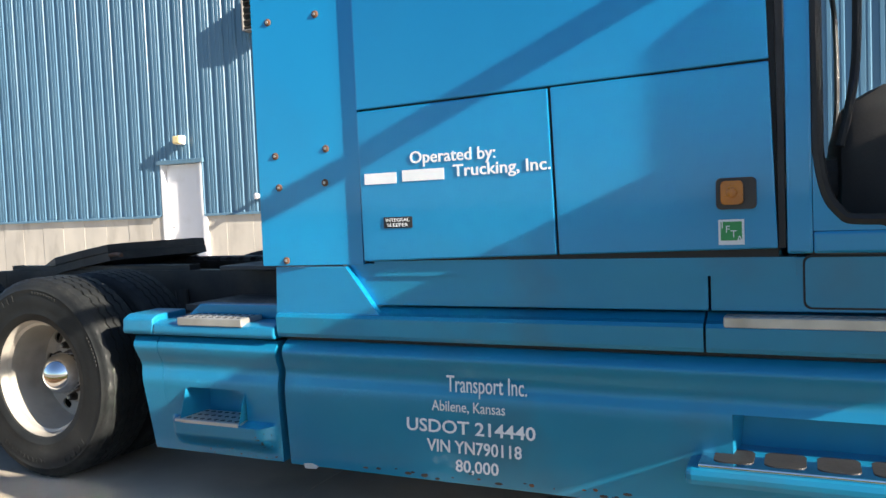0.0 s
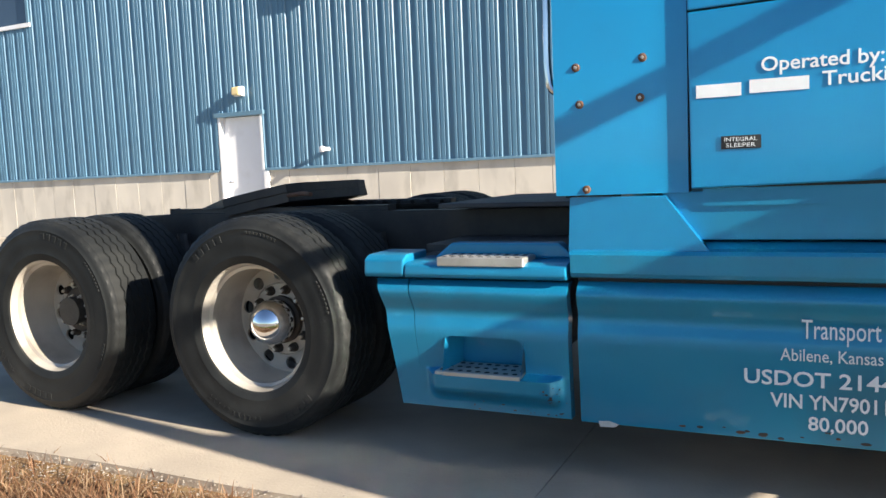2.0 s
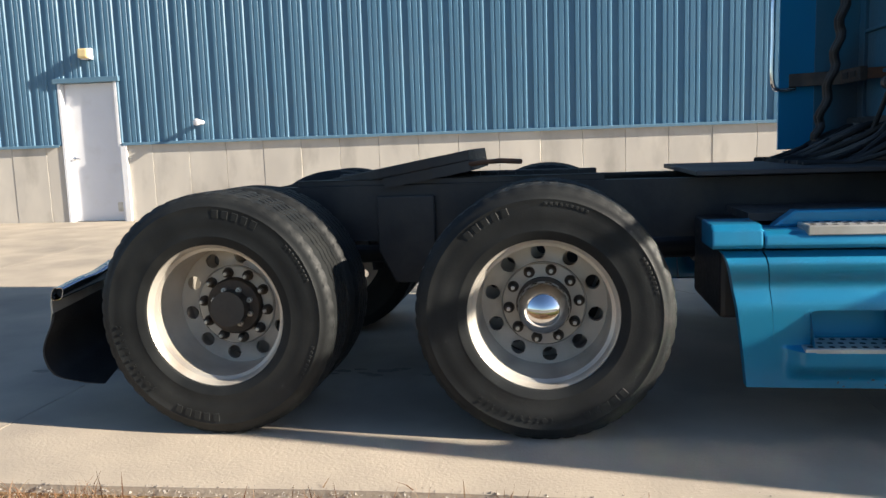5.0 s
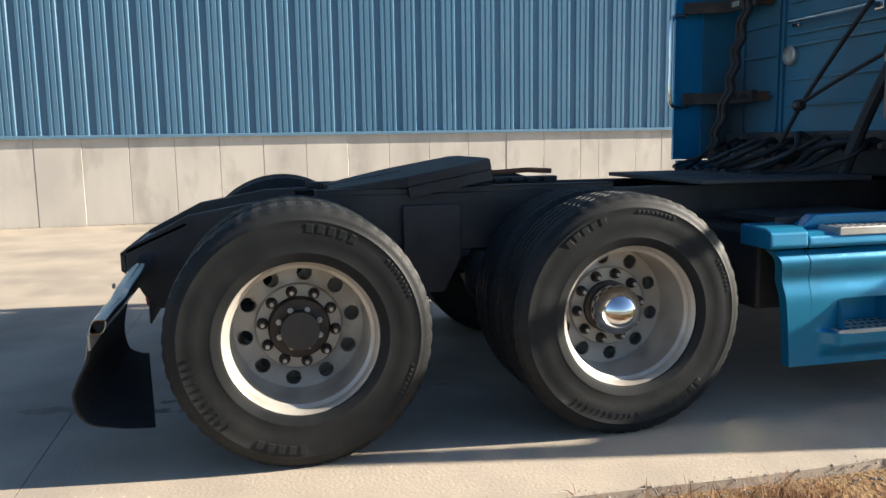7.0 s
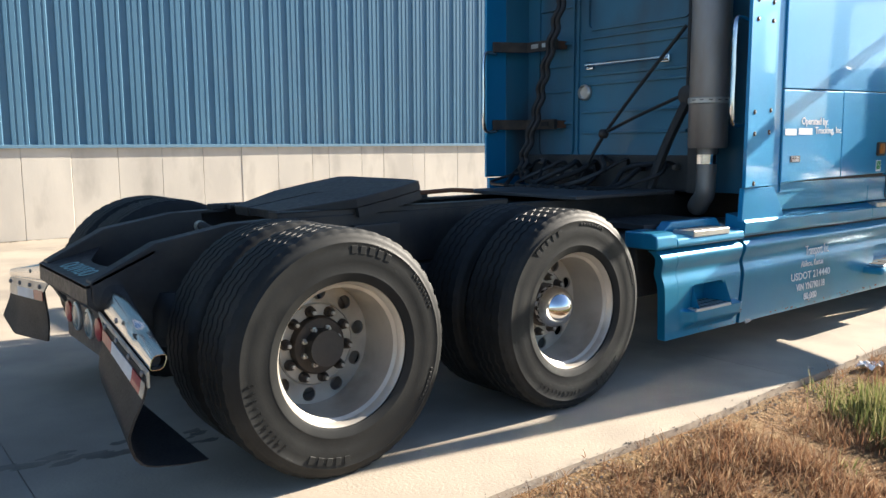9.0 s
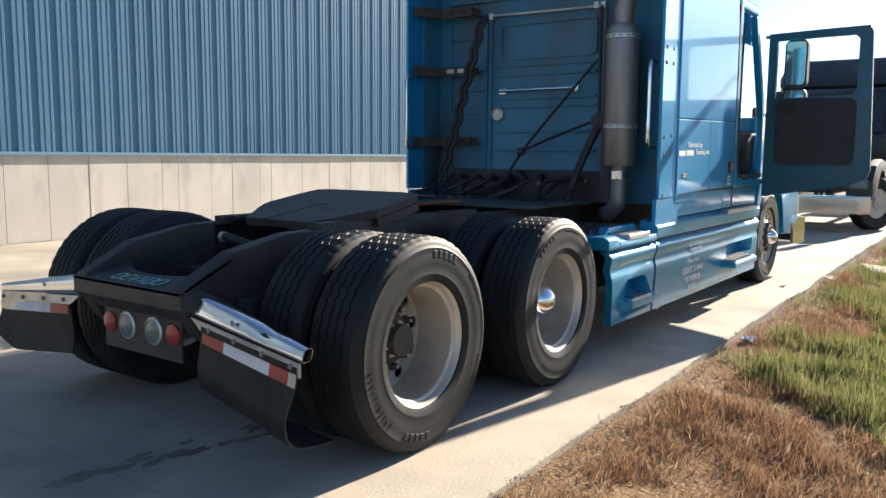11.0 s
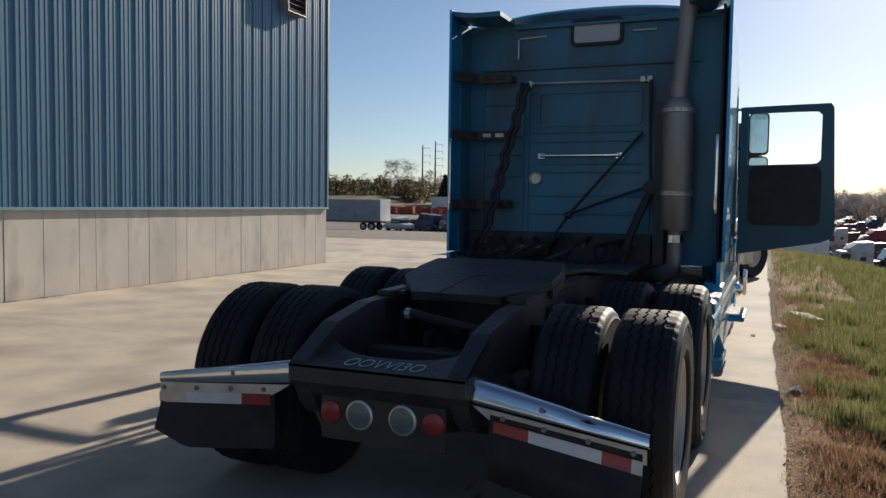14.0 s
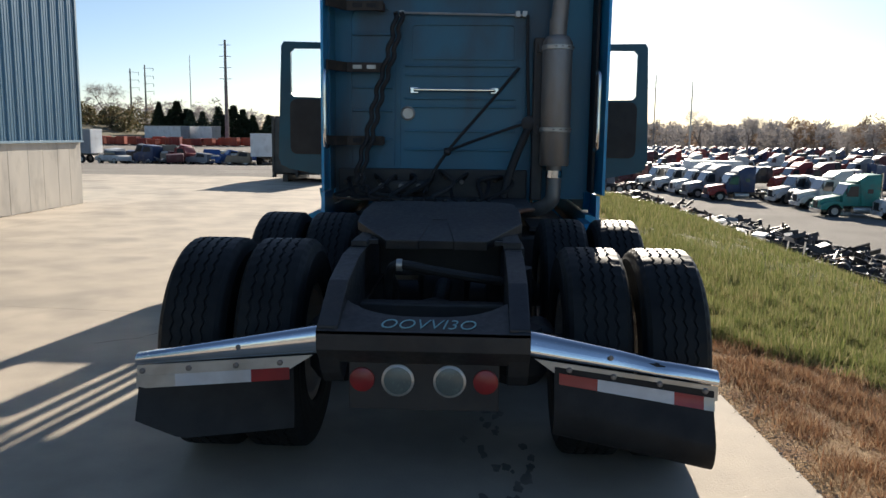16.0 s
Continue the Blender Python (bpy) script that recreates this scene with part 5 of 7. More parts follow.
def skirts(tr):
    for s in (-1, 1):
        holes = [(4.555, 5.42, 0.445, 0.575)] if s < 0 else []
        sk = part("side_skirt", skin(2.805, 5.62, 0.235, 0.755, skirt_y, holes, 0.12, s=s), PAINT_OLD, tr, "blue side skirt, chipped along its lower edge", smooth=True)
        # ledge above the skirt
        prof = [(1.10, 0.905), (1.16, 0.895), (1.20, 0.875), (1.228, 0.868), (1.236, 0.855), (1.234, 0.79), (1.228, 0.775), (1.20, 0.768), (1.10, 0.768)]
        for a, b in ((2.785, 4.472), (4.480, 5.62)):
            part("ledge", prism([(s * y, z) for y, z in prof], "x", a, b, 0.0), PAINT_OLD, tr, "blue ledge of the skirt")
        # black strip set behind the gap as its shade
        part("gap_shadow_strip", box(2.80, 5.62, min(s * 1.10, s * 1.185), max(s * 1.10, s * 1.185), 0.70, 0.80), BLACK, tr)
        # recessed side between ledge and sleeper
        part("lower_side", prism([(3.22, 0.905), (4.485, 0.905), (4.485, 1.075), (3.10, 1.07)], "y", s * 1.13, s * 1.185, 0.004), PAINT_OLD, tr)
        part("lower_side", prism([(4.493, 0.905), (5.62, 0.905), (5.62, 1.09), (4.493, 1.075)], "y", s * 1.13, s * 1.185, 0.004), PAINT_OLD, tr)
        part("door_gap", prism(rounded(4.768, 5.457, 0.915, 1.085, 0.025), "y", s * 1.1855, s * 1.1875), BLACK, tr)
        part("access_door", prism(rounded(4.775, 5.45, 0.922, 1.078, 0.02), "y", s * 1.188, s * 1.194, 0.002), PAINT_OLD, tr)
        # rear box fairing with two steps; the lower one stands on a moulded tray
        def ease(f):
            f = max(0.0, min(1.0, f))
            return f * f * (3 - 2 * f)

        def tray(x, z):
            return 0.066 * ease((x - 2.14) / 0.08) * ease((2.752 - x) / 0.05) * ease((0.402 - z) / 0.012) * ease((z - 0.268) / 0.075)

        def cap_y(z):
            return -(1.195 + shoulder(z, 0.752, 0.238))
        part("step_fairing", skin(1.96, 2.105, 0.238, 0.749, cap_y, (), 0.1, 0.10, 8, 40, s=s), PAINT_OLD, tr, "blue rear end of the step fairing", smooth=True)
        ob = part("step_fairing", skin(2.112, 2.768, 0.238, 0.749, cap_y, [(2.254, 2.598, 0.388, 0.533)], 0.12, 0.05, 48, 84, s=s, bulge=tray), PAINT_OLD, tr, "blue step fairing with a sunk foothold", smooth=True)
        for cx, dx in ((2.254, 1), (2.598, -1)):
            arc = [(cx + dx * 0.05 * (1 - math.cos(radians(q))), 0.534 - 0.05 * (1 - math.sin(radians(q)))) for q in range(0, 91, 15)]
            part("pocket_corner", prism([(cx, 0.534)] + arc[::-1], "y", s * 1.12, s * 1.2285), PAINT_OLD, ob)
        y0, y1 = sorted((s * 1.11, s * 1.282))
        tread(tr, 2.244, 2.596, y0, y1, 0.404)
        # cap of the fairing
        capm = prism([(s * 1.02, 0.76), (s * 1.235, 0.76), (s * 1.242, 0.775), (s * 1.236, 0.83), (s * 1.20, 0.848), (s * 1.02, 0.852)], "x", 1.925, 2.103, 0.008)
        part("fairing_cap", capm, PAINT_OLD, tr)
        capm = prism([(s * 1.02, 0.76), (s * 1.235, 0.76), (s * 1.242, 0.775), (s * 1.236, 0.81), (s * 1.20, 0.822), (s * 1.02, 0.826)], "x", 2.108, 2.770, 0.008)
        part("fairing_cap", capm, PAINT_OLD, tr)
        part("cap_back", prism([(2.17, 0.824), (2.25, 0.885), (2.70, 0.885), (2.765, 0.824)], "y", s * 1.02, s * 1.09, 0.01), PAINT_OLD, tr)
        y0, y1 = sorted((s * 1.10, s * 1.243))
        tread(tr, 2.254, 2.610, y0, y1, 0.843, 0.036)
        part("top_plate", box(2.1, 2.75, min(s * 0.6, s * 1.015), max(s * 0.6, s * 1.015), 0.84, 0.87), GREASE, tr)
        # long cab step on the ledge and the low grating step
        y0, y1 = sorted((s * 1.12, s * 1.238))
        tread(tr, 4.535, 5.52, y0, y1, 0.893, 0.036, 26, 3, False)
        y0, y1 = sorted((s * 1.08, s * 1.36))
        gs = part("grating_step", box(4.42, 5.14, y0, y1, 0.375, 0.43, 0.02), PAINT_OLD, tr, "blue grating step with slotted openings")
        y0, y1 = sorted((s * 1.10, s * 1.345))
        pl = part("tread_plate", box(4.46, 5.11, y0, y1, 0.429, 0.443, 0.005), CHROME, gs)
        for k in range(4):
            y0, y1 = sorted((s * 1.17, s * 1.31))
            part("slot", prism(rounded(4.50 + 0.15 * k, 4.62 + 0.15 * k, y0, y1, 0.03), "z", 0.4425, 0.4455), BLACK, gs)
    rng = random.Random(8)
    chip = mat("bare_chip", (0.6, 0.6, 0.58), (0.5, 0.48, 0.45), 20, 0.6, 0.1)
    for k in range(46):
        x = rng.uniform(2.83, 5.5)
        z = 0.243 + abs(rng.gauss(0, 0.02))
        r = rng.uniform(0.003, 0.011)
        part("paint_chip", moved(lathe([(r, 0), (r * 0.8, -0.0012)], 7, "y"), pose(x, skirt_y(z) - 0.0005, z, 0, 0, 0) @ Matrix.Diagonal((rng.uniform(1, 2.2), 1, 0.7, 1))), rng.choice([RUST, GREASE, GREASE, GREASE]), tr)
    for k in range(34):
        x = 2.16 + 0.60 * rng.random() ** 0.5
        z = 0.245 + abs(rng.gauss(0, 0.012)) if k < 16 else rng.gauss(0.335, 0.018)
        if k >= 16:
            x = rng.gauss(2.715, 0.018)
        r = rng.uniform(0.0015, 0.005)
        part("paint_chip", moved(lathe([(r, 0), (r * 0.8, -0.0012)], 7, "y"), pose(x, skirt_y(z) - 0.0005 - tray(x, z), z, 0, 0, 0) @ Matrix.Diagonal((rng.uniform(1, 1.8), 1, 0.8, 1))), rng.choice([RUST, GREASE, GREASE]), tr)
    part("paint_chip", prism([(2.875, 0.222), (2.93, 0.225), (2.945, 0.236), (2.91, 0.246), (2.87, 0.243)], "y", skirt_y(0.236) - 0.002, skirt_y(0.236) + 0.0), chip, tr)


def front(tr):
    """Cab with open doors, hood and front end."""
    W = 1.19
    part("cab_floor", box(4.70, 6.0, -1.12, 1.12, 1.0, 1.08), INTERIOR, tr)
    part("dashboard", prism([(5.55, 1.08), (5.55, 1.45), (5.65, 1.62), (6.1, 1.66), (6.1, 1.08)], "y", -1.08, 1.08, 0.03), INTERIOR, tr, "dark dashboard")
    part("engine_cover", prism([(4.88, 1.08), (4.88, 1.56), (5.02, 1.64), (5.40, 1.66), (5.56, 1.60), (5.56, 1.08)], "y", -0.85, 0.85, 0.05), INTERIOR, tr, "dark trim over the cab floor", smooth=True)
    part("steering_wheel", moved(lathe([(0.235 + 0.018 * math.cos(radians(a)), 0.018 * math.sin(radians(a))) for a in range(0, 360, 45)], 36, "z", closed=True), pose(5.35, 0.45, 1.55, 0, -55, 0)), BLACK, tr, smooth=True)
    for s in (-1, 1):
        seat = part("seat", box(4.75, 5.25, s * 0.55 - 0.26, s * 0.55 + 0.26, 1.25, 1.40, 0.05), INTERIOR, tr, "dark fabric seat")
        part("seat_base", box(4.85, 5.15, s * 0.55 - 0.18, s * 0.55 + 0.18, 1.08, 1.251), INTERIOR, seat)
        part("backrest", moved(box(-0.07, 0.07, -0.25, 0.25, 0, 0.75, 0.05), pose(4.76, s * 0.55, 1.36, 0, -8, 0)), INTERIOR, seat)
        # door frame: rear pillar, sill, seal
        y0, y1 = sorted((s * 1.15, s * 1.212))
        part("rear_pillar", box(4.725, 4.80, y0, y1, 1.09, 2.75, 0.01), PAINT, tr)
        part("pillar_seal", box(4.702, 4.722, y0, y1, 1.11, 2.75), BLACK, tr)
        part("door_sill", box(4.80, 5.72, y0, y1, 1.09, 1.16, 0.01), PAINT, tr)
        seal = tube(smoothed([(4.83, s * 1.205, 2.6), (4.815, s * 1.205, 2.2), (4.815, s * 1.205, 1.6), (4.82, s * 1.205, 1.36), (4.87, s * 1.205, 1.22), (5.0, s * 1.205, 1.19), (5.66, s * 1.205, 1.20)], 6), 0.018, 8)
        part("door_seal", seal, BLACK, tr, smooth=True)
        part("rear_corner", prism([(4.80, 1.16), (4.80, 1.42), (4.83, 1.30), (4.89, 1.21), (5.02, 1.16)], "y", s * 1.16, s * 1.21), PAINT, tr)
        part("front_pillar", prism([(5.70, 1.09), (5.80, 1.09), (5.80, 1.75), (5.35, 2.72), (5.27, 2.72), (5.70, 1.75)], "y", s * 1.14, s * 1.20, 0.008), PAINT, tr)
        part("roof_rail", box(4.72, 5.32, y0, y1, 2.72, 2.80, 0.02), PAINT, tr)
        part("cab_upper_side", prism([(4.60, 2.80), (5.34, 2.80), (5.2, 2.95), (4.62, 3.08)], "y", s * 1.14, s * 1.205, 0.01), PAINT, tr)
        part("interior_handle", tube(smoothed([(4.90, s * 1.08, 2.45), (4.93, s * 1.05, 2.2), (4.93, s * 1.05, 1.7), (4.88, s * 1.09, 1.42)], 5), 0.014, 8), BLACK, tr)
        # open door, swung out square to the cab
        d = part("cab_door", ring_door(s), PAINT_SHADED, tr, "open blue cab door with its window")
        part("inner_trim", prism(rounded(*sorted((s * 1.32, s * 2.05)), 1.30, 1.95, 0.08), "x", 5.685, 5.70, 0.004), INTERIOR, d, "black inner door trim")
        ys = sorted((s * 1.36, s * 2.045))
        pane = part("pane", prism([(ys[0], 1.99), (ys[1], 1.99), (ys[1], 2.52), (ys[0], 2.52)], "x", 5.735, 5.74), GLASS, d)
        pane.visible_shadow = False
        # mirror on its arm, seen beside the door
        mr = part("mirror", prism(rounded(*sorted((s * 1.29, s * 1.51)), 2.10, 2.58, 0.05), "x", 6.08, 6.18, 0.02), BLACK, tr, "tall mirror on the cab door")
        part("mirror_glass", prism(rounded(*sorted((s * 1.305, s * 1.495)), 2.12, 2.56, 0.04), "x", 6.070, 6.0799), CHROME, mr)
        part("lower_mirror", prism(rounded(*sorted((s * 1.29, s * 1.51)), 1.90, 2.08, 0.05), "x", 6.08, 6.18, 0.02), BLACK, mr)
        part("mirror_glass", prism(rounded(*sorted((s * 1.305, s * 1.495)), 1.915, 2.065, 0.04), "x", 6.070, 6.0799), CHROME, mr)
        part("mirror_arm", tube([(5.9, s * 1.14, 2.60), (6.13, s * 1.38, 2.62), (6.13, s * 1.4, 2.56)], 0.016, 8), BLACK, mr)
        part("mirror_arm", tube([(5.9, s * 1.14, 1.80), (6.13, s * 1.38, 1.84), (6.13, s * 1.4, 1.92)], 0.016, 8), BLACK, mr)
        # fender and hood side
        ar = [(5.66, 0.55)] + [(6.25 + 0.60 * math.cos(radians(a)), 0.55 + 0.60 * math.sin(radians(a))) for a in range(175, 0, -15)] + [(6.86, 0.5), (7.5, 0.45), (7.55, 0.9), (7.3, 1.25), (6.6, 1.36), (5.9, 1.34), (5.66, 1.1)]
        part("front_fender", prism(ar, "y", s * 0.86, s * 1.20, 0.02), PAINT, tr, "blue front fender", smooth=True)
    part("windscreen_frame", box(5.74, 5.82, -1.13, 1.13, 1.62, 1.78, 0.02), PAINT, tr)
    ws = part("windscreen", prism([(5.82, 1.76), (5.83, 1.76), (5.39, 2.72), (5.38, 2.72)], "y", -1.10, 1.10), GLASS, tr)
    ws.visible_shadow = False
    part("cab_roof", box(4.6, 5.36, -1.15, 1.15, 2.80, 2.86, 0.02), PAINT, tr)
    hood = prism([(5.82, 0.95), (5.82, 1.66), (6.6, 1.60), (7.3, 1.42), (7.55, 1.1), (7.55, 0.7), (6.9, 0.75)], "y", -0.84, 0.84, 0.06)
    part("hood", hood, PAINT, tr, "blue sloping hood", smooth=True)
    part("cowl", box(5.80, 6.05, -1.13, 1.13, 1.09, 1.60, 0.03), PAINT, tr)
    part("engine_block", box(5.9, 7.2, -0.33, 0.33, 0.5, 0.94), GREASE, tr)
    part("front_axle", tube([(6.25, -0.95, 0.5), (6.25, -0.5, 0.42), (6.25, 0.5, 0.42), (6.25, 0.95, 0.5)], 0.06, 12), GREASE, tr)
    part("bumper", prism([(7.45, -1.2), (7.6, -1.15), (7.75, -0.6), (7.78, 0), (7.75, 0.6), (7.6, 1.15), (7.45, 1.2)], "z", 0.35, 0.68, 0.02), CHROME, tr)
    part("bumper_end", prism([(6.95, 0.38), (7.5, 0.36), (7.5, 0.66), (7.1, 0.70), (6.9, 0.62)], "y", -1.30, -1.26, 0.006), CHROME, tr, "bent bright bumper end")


def ring_door(s):
    """The door plate with its window cut out, in the plane x = 5.70 to 5.76."""
    ys = (1.22, 2.13)
    outer = [(s * 1.22, 0.97), (s * 2.06, 1.12), (s * 2.17, 1.17), (s * 2.20, 1.26), (s * 2.15, 2.57), (s * 2.12, 2.62), (s * 1.80, 2.615), (s * 1.22, 2.60)]
    inner = [(s * 1.30, 1.96), (s * 1.95, 1.975), (s * 2.0, 1.98), (s * 2.04, 2.02), (s * 2.04, 2.50), (s * 2.0, 2.54), (s * 1.75, 2.54), (s * 1.30, 2.53)]
    return ring_prism(outer, inner, 5.705, 5.765)


semi_truck()


# ---- vehicles of the yard ----
def gloss(name, c):
    return mat(name, c, tuple(min(1, v * 0.8 + 0.01) for v in c), 2.0, 0.5, 0.1, 0.05, 0.03, 60, 0.1, (0.16, 0.14, 0.12), 1.5, 0.45)


V_WHITE = gloss("white_truck_paint", (0.58, 0.58, 0.57))
V_RED = gloss("red_truck_paint", (0.28, 0.025, 0.02))
V_ORANGE = gloss("orange_red_paint", (0.45, 0.07, 0.03))
V_NAVY = gloss("navy_truck_paint", (0.02, 0.045, 0.12))
V_GREY = gloss("grey_truck_paint", (0.22, 0.23, 0.25))
V_TEAL = gloss("teal_truck_paint", (0.03, 0.25, 0.20))
V_BLACK = gloss("black_truck_paint", (0.018, 0.018, 0.022))
V_MAROON = gloss("maroon_truck_paint", (0.10, 0.015, 0.02))
V_BLUE = gloss("blue_truck_paint", (0.03, 0.10, 0.30))
WINDOW = mat("tinted_vehicle_glass", (0.02, 0.025, 0.03), (0.03, 0.035, 0.04), 3, 0.08, 0.04, 0, 0, 60, 0.6)
TRAILER_WHITE = mat("trailer_white", (0.80, 0.80, 0.79), (0.72, 0.72, 0.70), 0.8, 0.5, 0.1, 0, 0.05, 40, 0, (0.32, 0.29, 0.25), 1.2, 0.35)
TRAILER_GREY = mat("trailer_grey", (0.30, 0.31, 0.32), (0.25, 0.26, 0.27), 0.8, 0.5, 0.1, 0, 0.05, 40, 0, (0.14, 0.13, 0.12), 1.2, 0.4)


def road_wheel(parent, x, y, seg=28, rim=None, r=0.5):
    s = -1 if y < 0 else 1
    w = part("wheel", lathe([(r - 0.04, -0.14), (r, -0.11), (r, 0.11), (r - 0.04, 0.14), (0.28, 0.12), (0.28, -0.12)], seg, "y", (x, y, r), closed=True), RUBBER, parent, smooth=True)
    part("rim", lathe([(0.28, s * 0.11), (0.26, s * 0.07), (0.2, s * 0.05), (0.12, s * 0.05), (0.11, s * 0.13), (0.03, s * 0.14)], seg, "y", (x, y, r)), rim or RIM, w, smooth=True)
    return w


def tractor(label, paint, hood=None, high=True, stack=False, detail=False, group="yard tractors", lite=False):
    """A conventional tractor; the steer axle is at x = 0 and the nose points along +x."""
    hood = hood or paint
    t = thing("parked_tractor", (0, 0, 0), label, "truck", group)
    part("hood", prism([(1.15, 0.75), (1.15, 1.30), (0.95, 1.52), (-0.55, 1.78), (-0.55, 0.95), (0.55, 0.95), (0.45, 0.75)], "y", -0.78, 0.78, 0.07), hood, t, smooth=True)
    for s in (-1, 1):
        y0, y1 = sorted((s * 0.72, s * 1.16))
        arch = [(-0.68, 0.62)] + [(0.62 * math.cos(radians(a)), 0.55 + 0.62 * math.sin(radians(a))) for a in range(170, 5, -20)] + [(0.66, 0.6), (1.12, 0.6), (1.14, 0.95), (0.8, 1.22), (0.1, 1.34), (-0.55, 1.28)]
        part("fender", prism(arch, "y", y0, y1, 0.04), hood, t, smooth=True)
        if lite:
            continue
        part("headlight", box(1.02, 1.16, min(s * 0.78, s * 1.08), max(s * 0.78, s * 1.08), 0.80, 0.98, 0.03), LAMP_GREY, t)
        part("tank", lathe([(0.28, -2.9), (0.31, -2.86), (0.31, -1.5), (0.28, -1.46)], 20, "x", (0, s * 0.86, 0.62)), ALU, t, smooth=True)
        part("mirror", prism(rounded(*sorted((s * 1.28, s * 1.46)), 1.9, 2.4, 0.05), "x", -0.75, -0.68), BLACK, t)
    part("bumper", prism([(1.12, -1.15), (1.3, -1.0), (1.36, 0), (1.3, 1.0), (1.12, 1.15)], "z", 0.35, 0.68, 0.03), CHROME if detail else paint, t)
    if not lite:
        part("grille", box(1.12, 1.19, -0.42, 0.42, 0.72, 1.34, 0.02), BLACK, t)
    top = 2.75
    part("cab", prism([(-0.55, 0.95), (-0.55, 1.80), (-1.05, top), (-1.95, top + 0.06), (-1.95, 0.95)], "y", -1.15, 1.15, 0.08), paint, t, smooth=True)
    part("windscreen", prism([(-0.545, 1.86), (-0.60, 1.74), (-1.01, 2.60), (-0.97, 2.66)], "y", -1.02, 1.02), WINDOW, t)
    for s in (-1, 1):
        part("side_window", prism([(-0.80, 1.72), (-1.10, 2.55), (-1.75, 2.58), (-1.75, 1.72)], "y", s * 1.145, s * 1.156), WINDOW, t)
        if not lite:
            part("door_line", box(-1.84, -1.83, min(s * 1.148, s * 1.156), max(s * 1.148, s * 1.156), 1.0, 2.68), BLACK, t)
    back = -3.45
    if high:
        part("sleeper", prism([(-1.955, 0.95), (-1.955, top + 0.08), (-1.5, top + 0.10), (-1.7, 3.05), (-2.3, 3.48), (back, 3.58), (back, 0.95)], "y", -1.17, 1.17, 0.10), paint, t, smooth=True)
        for s in () if lite else (-1, 1):
            part("sleeper_window", prism(rounded(-2.9, -2.45, 2.0, 2.35, 0.06), "y", s * 1.166, s * 1.176), WINDOW, t)
    else:
        part("sleeper", prism([(-1.955, 0.95), (-1.955, top), (-2.6, top + 0.12), (-2.65, 0.95)], "y", -1.12, 1.12, 0.08), paint, t, smooth=True)
    if stack:
        for s in (-1, 1):
            part("stack", tube([(-2.1 if not high else -3.6, s * 1.0, 0.9), (-2.1 if not high else -3.6, s * 1.0, 3.7)], 0.08, 14), CHROME, t, smooth=True)
    for s in (-1, 1):
        part("frame_rail", box(-7.1, 0.9, min(s * 0.36, s * 0.43), max(s * 0.36, s * 0.43), 0.68, 0.94), GREASE, t)
    if not lite:
        part("coupling", box(-6.3, -5.4, -0.45, 0.45, 0.95, 1.12, 0.03), GREASE, t)
    for x, y in ((0, 1.02), (0, -1.02), (-5.2, 0.95), (-5.2, -0.95), (-6.5, 0.95), (-6.5, -0.95)):
        if not (lite and (y > 0 or x < -6)):
            road_wheel(t, x, y, 28 if not detail else 48)
    return t


def box_truck(label, paint, boxm):
    t = tractor(label, paint, high=False, group="yard box trucks")
    t.name = "box_truck"
    part("cargo_box", box(-9.0, -2.75, -1.25, 1.25, 1.05, 3.7, 0.03), boxm, t, "plain cargo box")
    part("box_rail", box(-9.02, -2.73, -1.27, 1.27, 1.0, 1.1, 0.01), ALU, t)
    return t


def trailer(label, m, endm):
    """Box trailer, its length along x, the rear end at x = 0."""
    t = thing("box_trailer", (0, 0, 0), label, "trailer", "yard trailers")
    part("box", box(-13.5, -0.02, -1.28, 1.28, 1.15, 3.95, 0.02), m, t)
    part("rear_door", box(-0.019, 0.03, -1.25, 1.25, 1.2, 3.92, 0.01), endm, t)
    part("top_rail", box(-13.5, 0.0, -1.30, 1.30, 3.90, 4.0, 0.01), ALU, t)
    for k in range(10):
        part("side_post", box(-13.0 + 1.35 * k, -12.94 + 1.35 * k, -1.295, 1.295, 1.2, 3.89), m, t)
    part("under_rail", box(-13.0, -0.1, -0.5, 0.5, 0.95, 1.15), GREASE, t)
    for x in (-1.4, -2.7):
        for y in (-0.95, 0.95):
            road_wheel(t, x, y, 20)
    for y in (-0.7, 0.7):
        part("landing_leg", box(-10.6, -10.48, y - 0.06, y + 0.06, 0.0, 1.1), GREASE, t)
    return t


def car(label, paint):
    t = thing("parked_car", (0, 0, 0), label, "car", "yard cars")
    part("body", prism([(-2.2, 0.35), (-2.25, 0.85), (-2.0, 0.95), (-1.4, 1.0), (0.8, 0.98), (1.9, 0.86), (2.2, 0.7), (2.2, 0.35)], "y", -0.88, 0.88, 0.06), paint, t, smooth=True)
    part("cabin", prism([(-1.6, 0.98), (-1.15, 1.45), (0.1, 1.48), (0.85, 0.98)], "y", -0.76, 0.76, 0.05), WINDOW, t, smooth=True)
    part("roof", box(-1.1, 0.08, -0.70, 0.70, 1.45, 1.50, 0.02), paint, t)
    for x in (-1.4, 1.35):
        for y in (-0.8, 0.8):
            road_wheel(t, x, y, 20, r=0.33)
    return t


def put(template, x, y, heading, z=None, first=[]):
    """A copy of a template on the ground, nose towards heading in degrees."""
    m = pose(x, y, lie(x, y) - 0.02 if z is None else z, 0, 0, heading)
    if template.name not in first:
        first.append(template.name)
        template.matrix_basis = m
        return template
    return copy_thing(template, m)


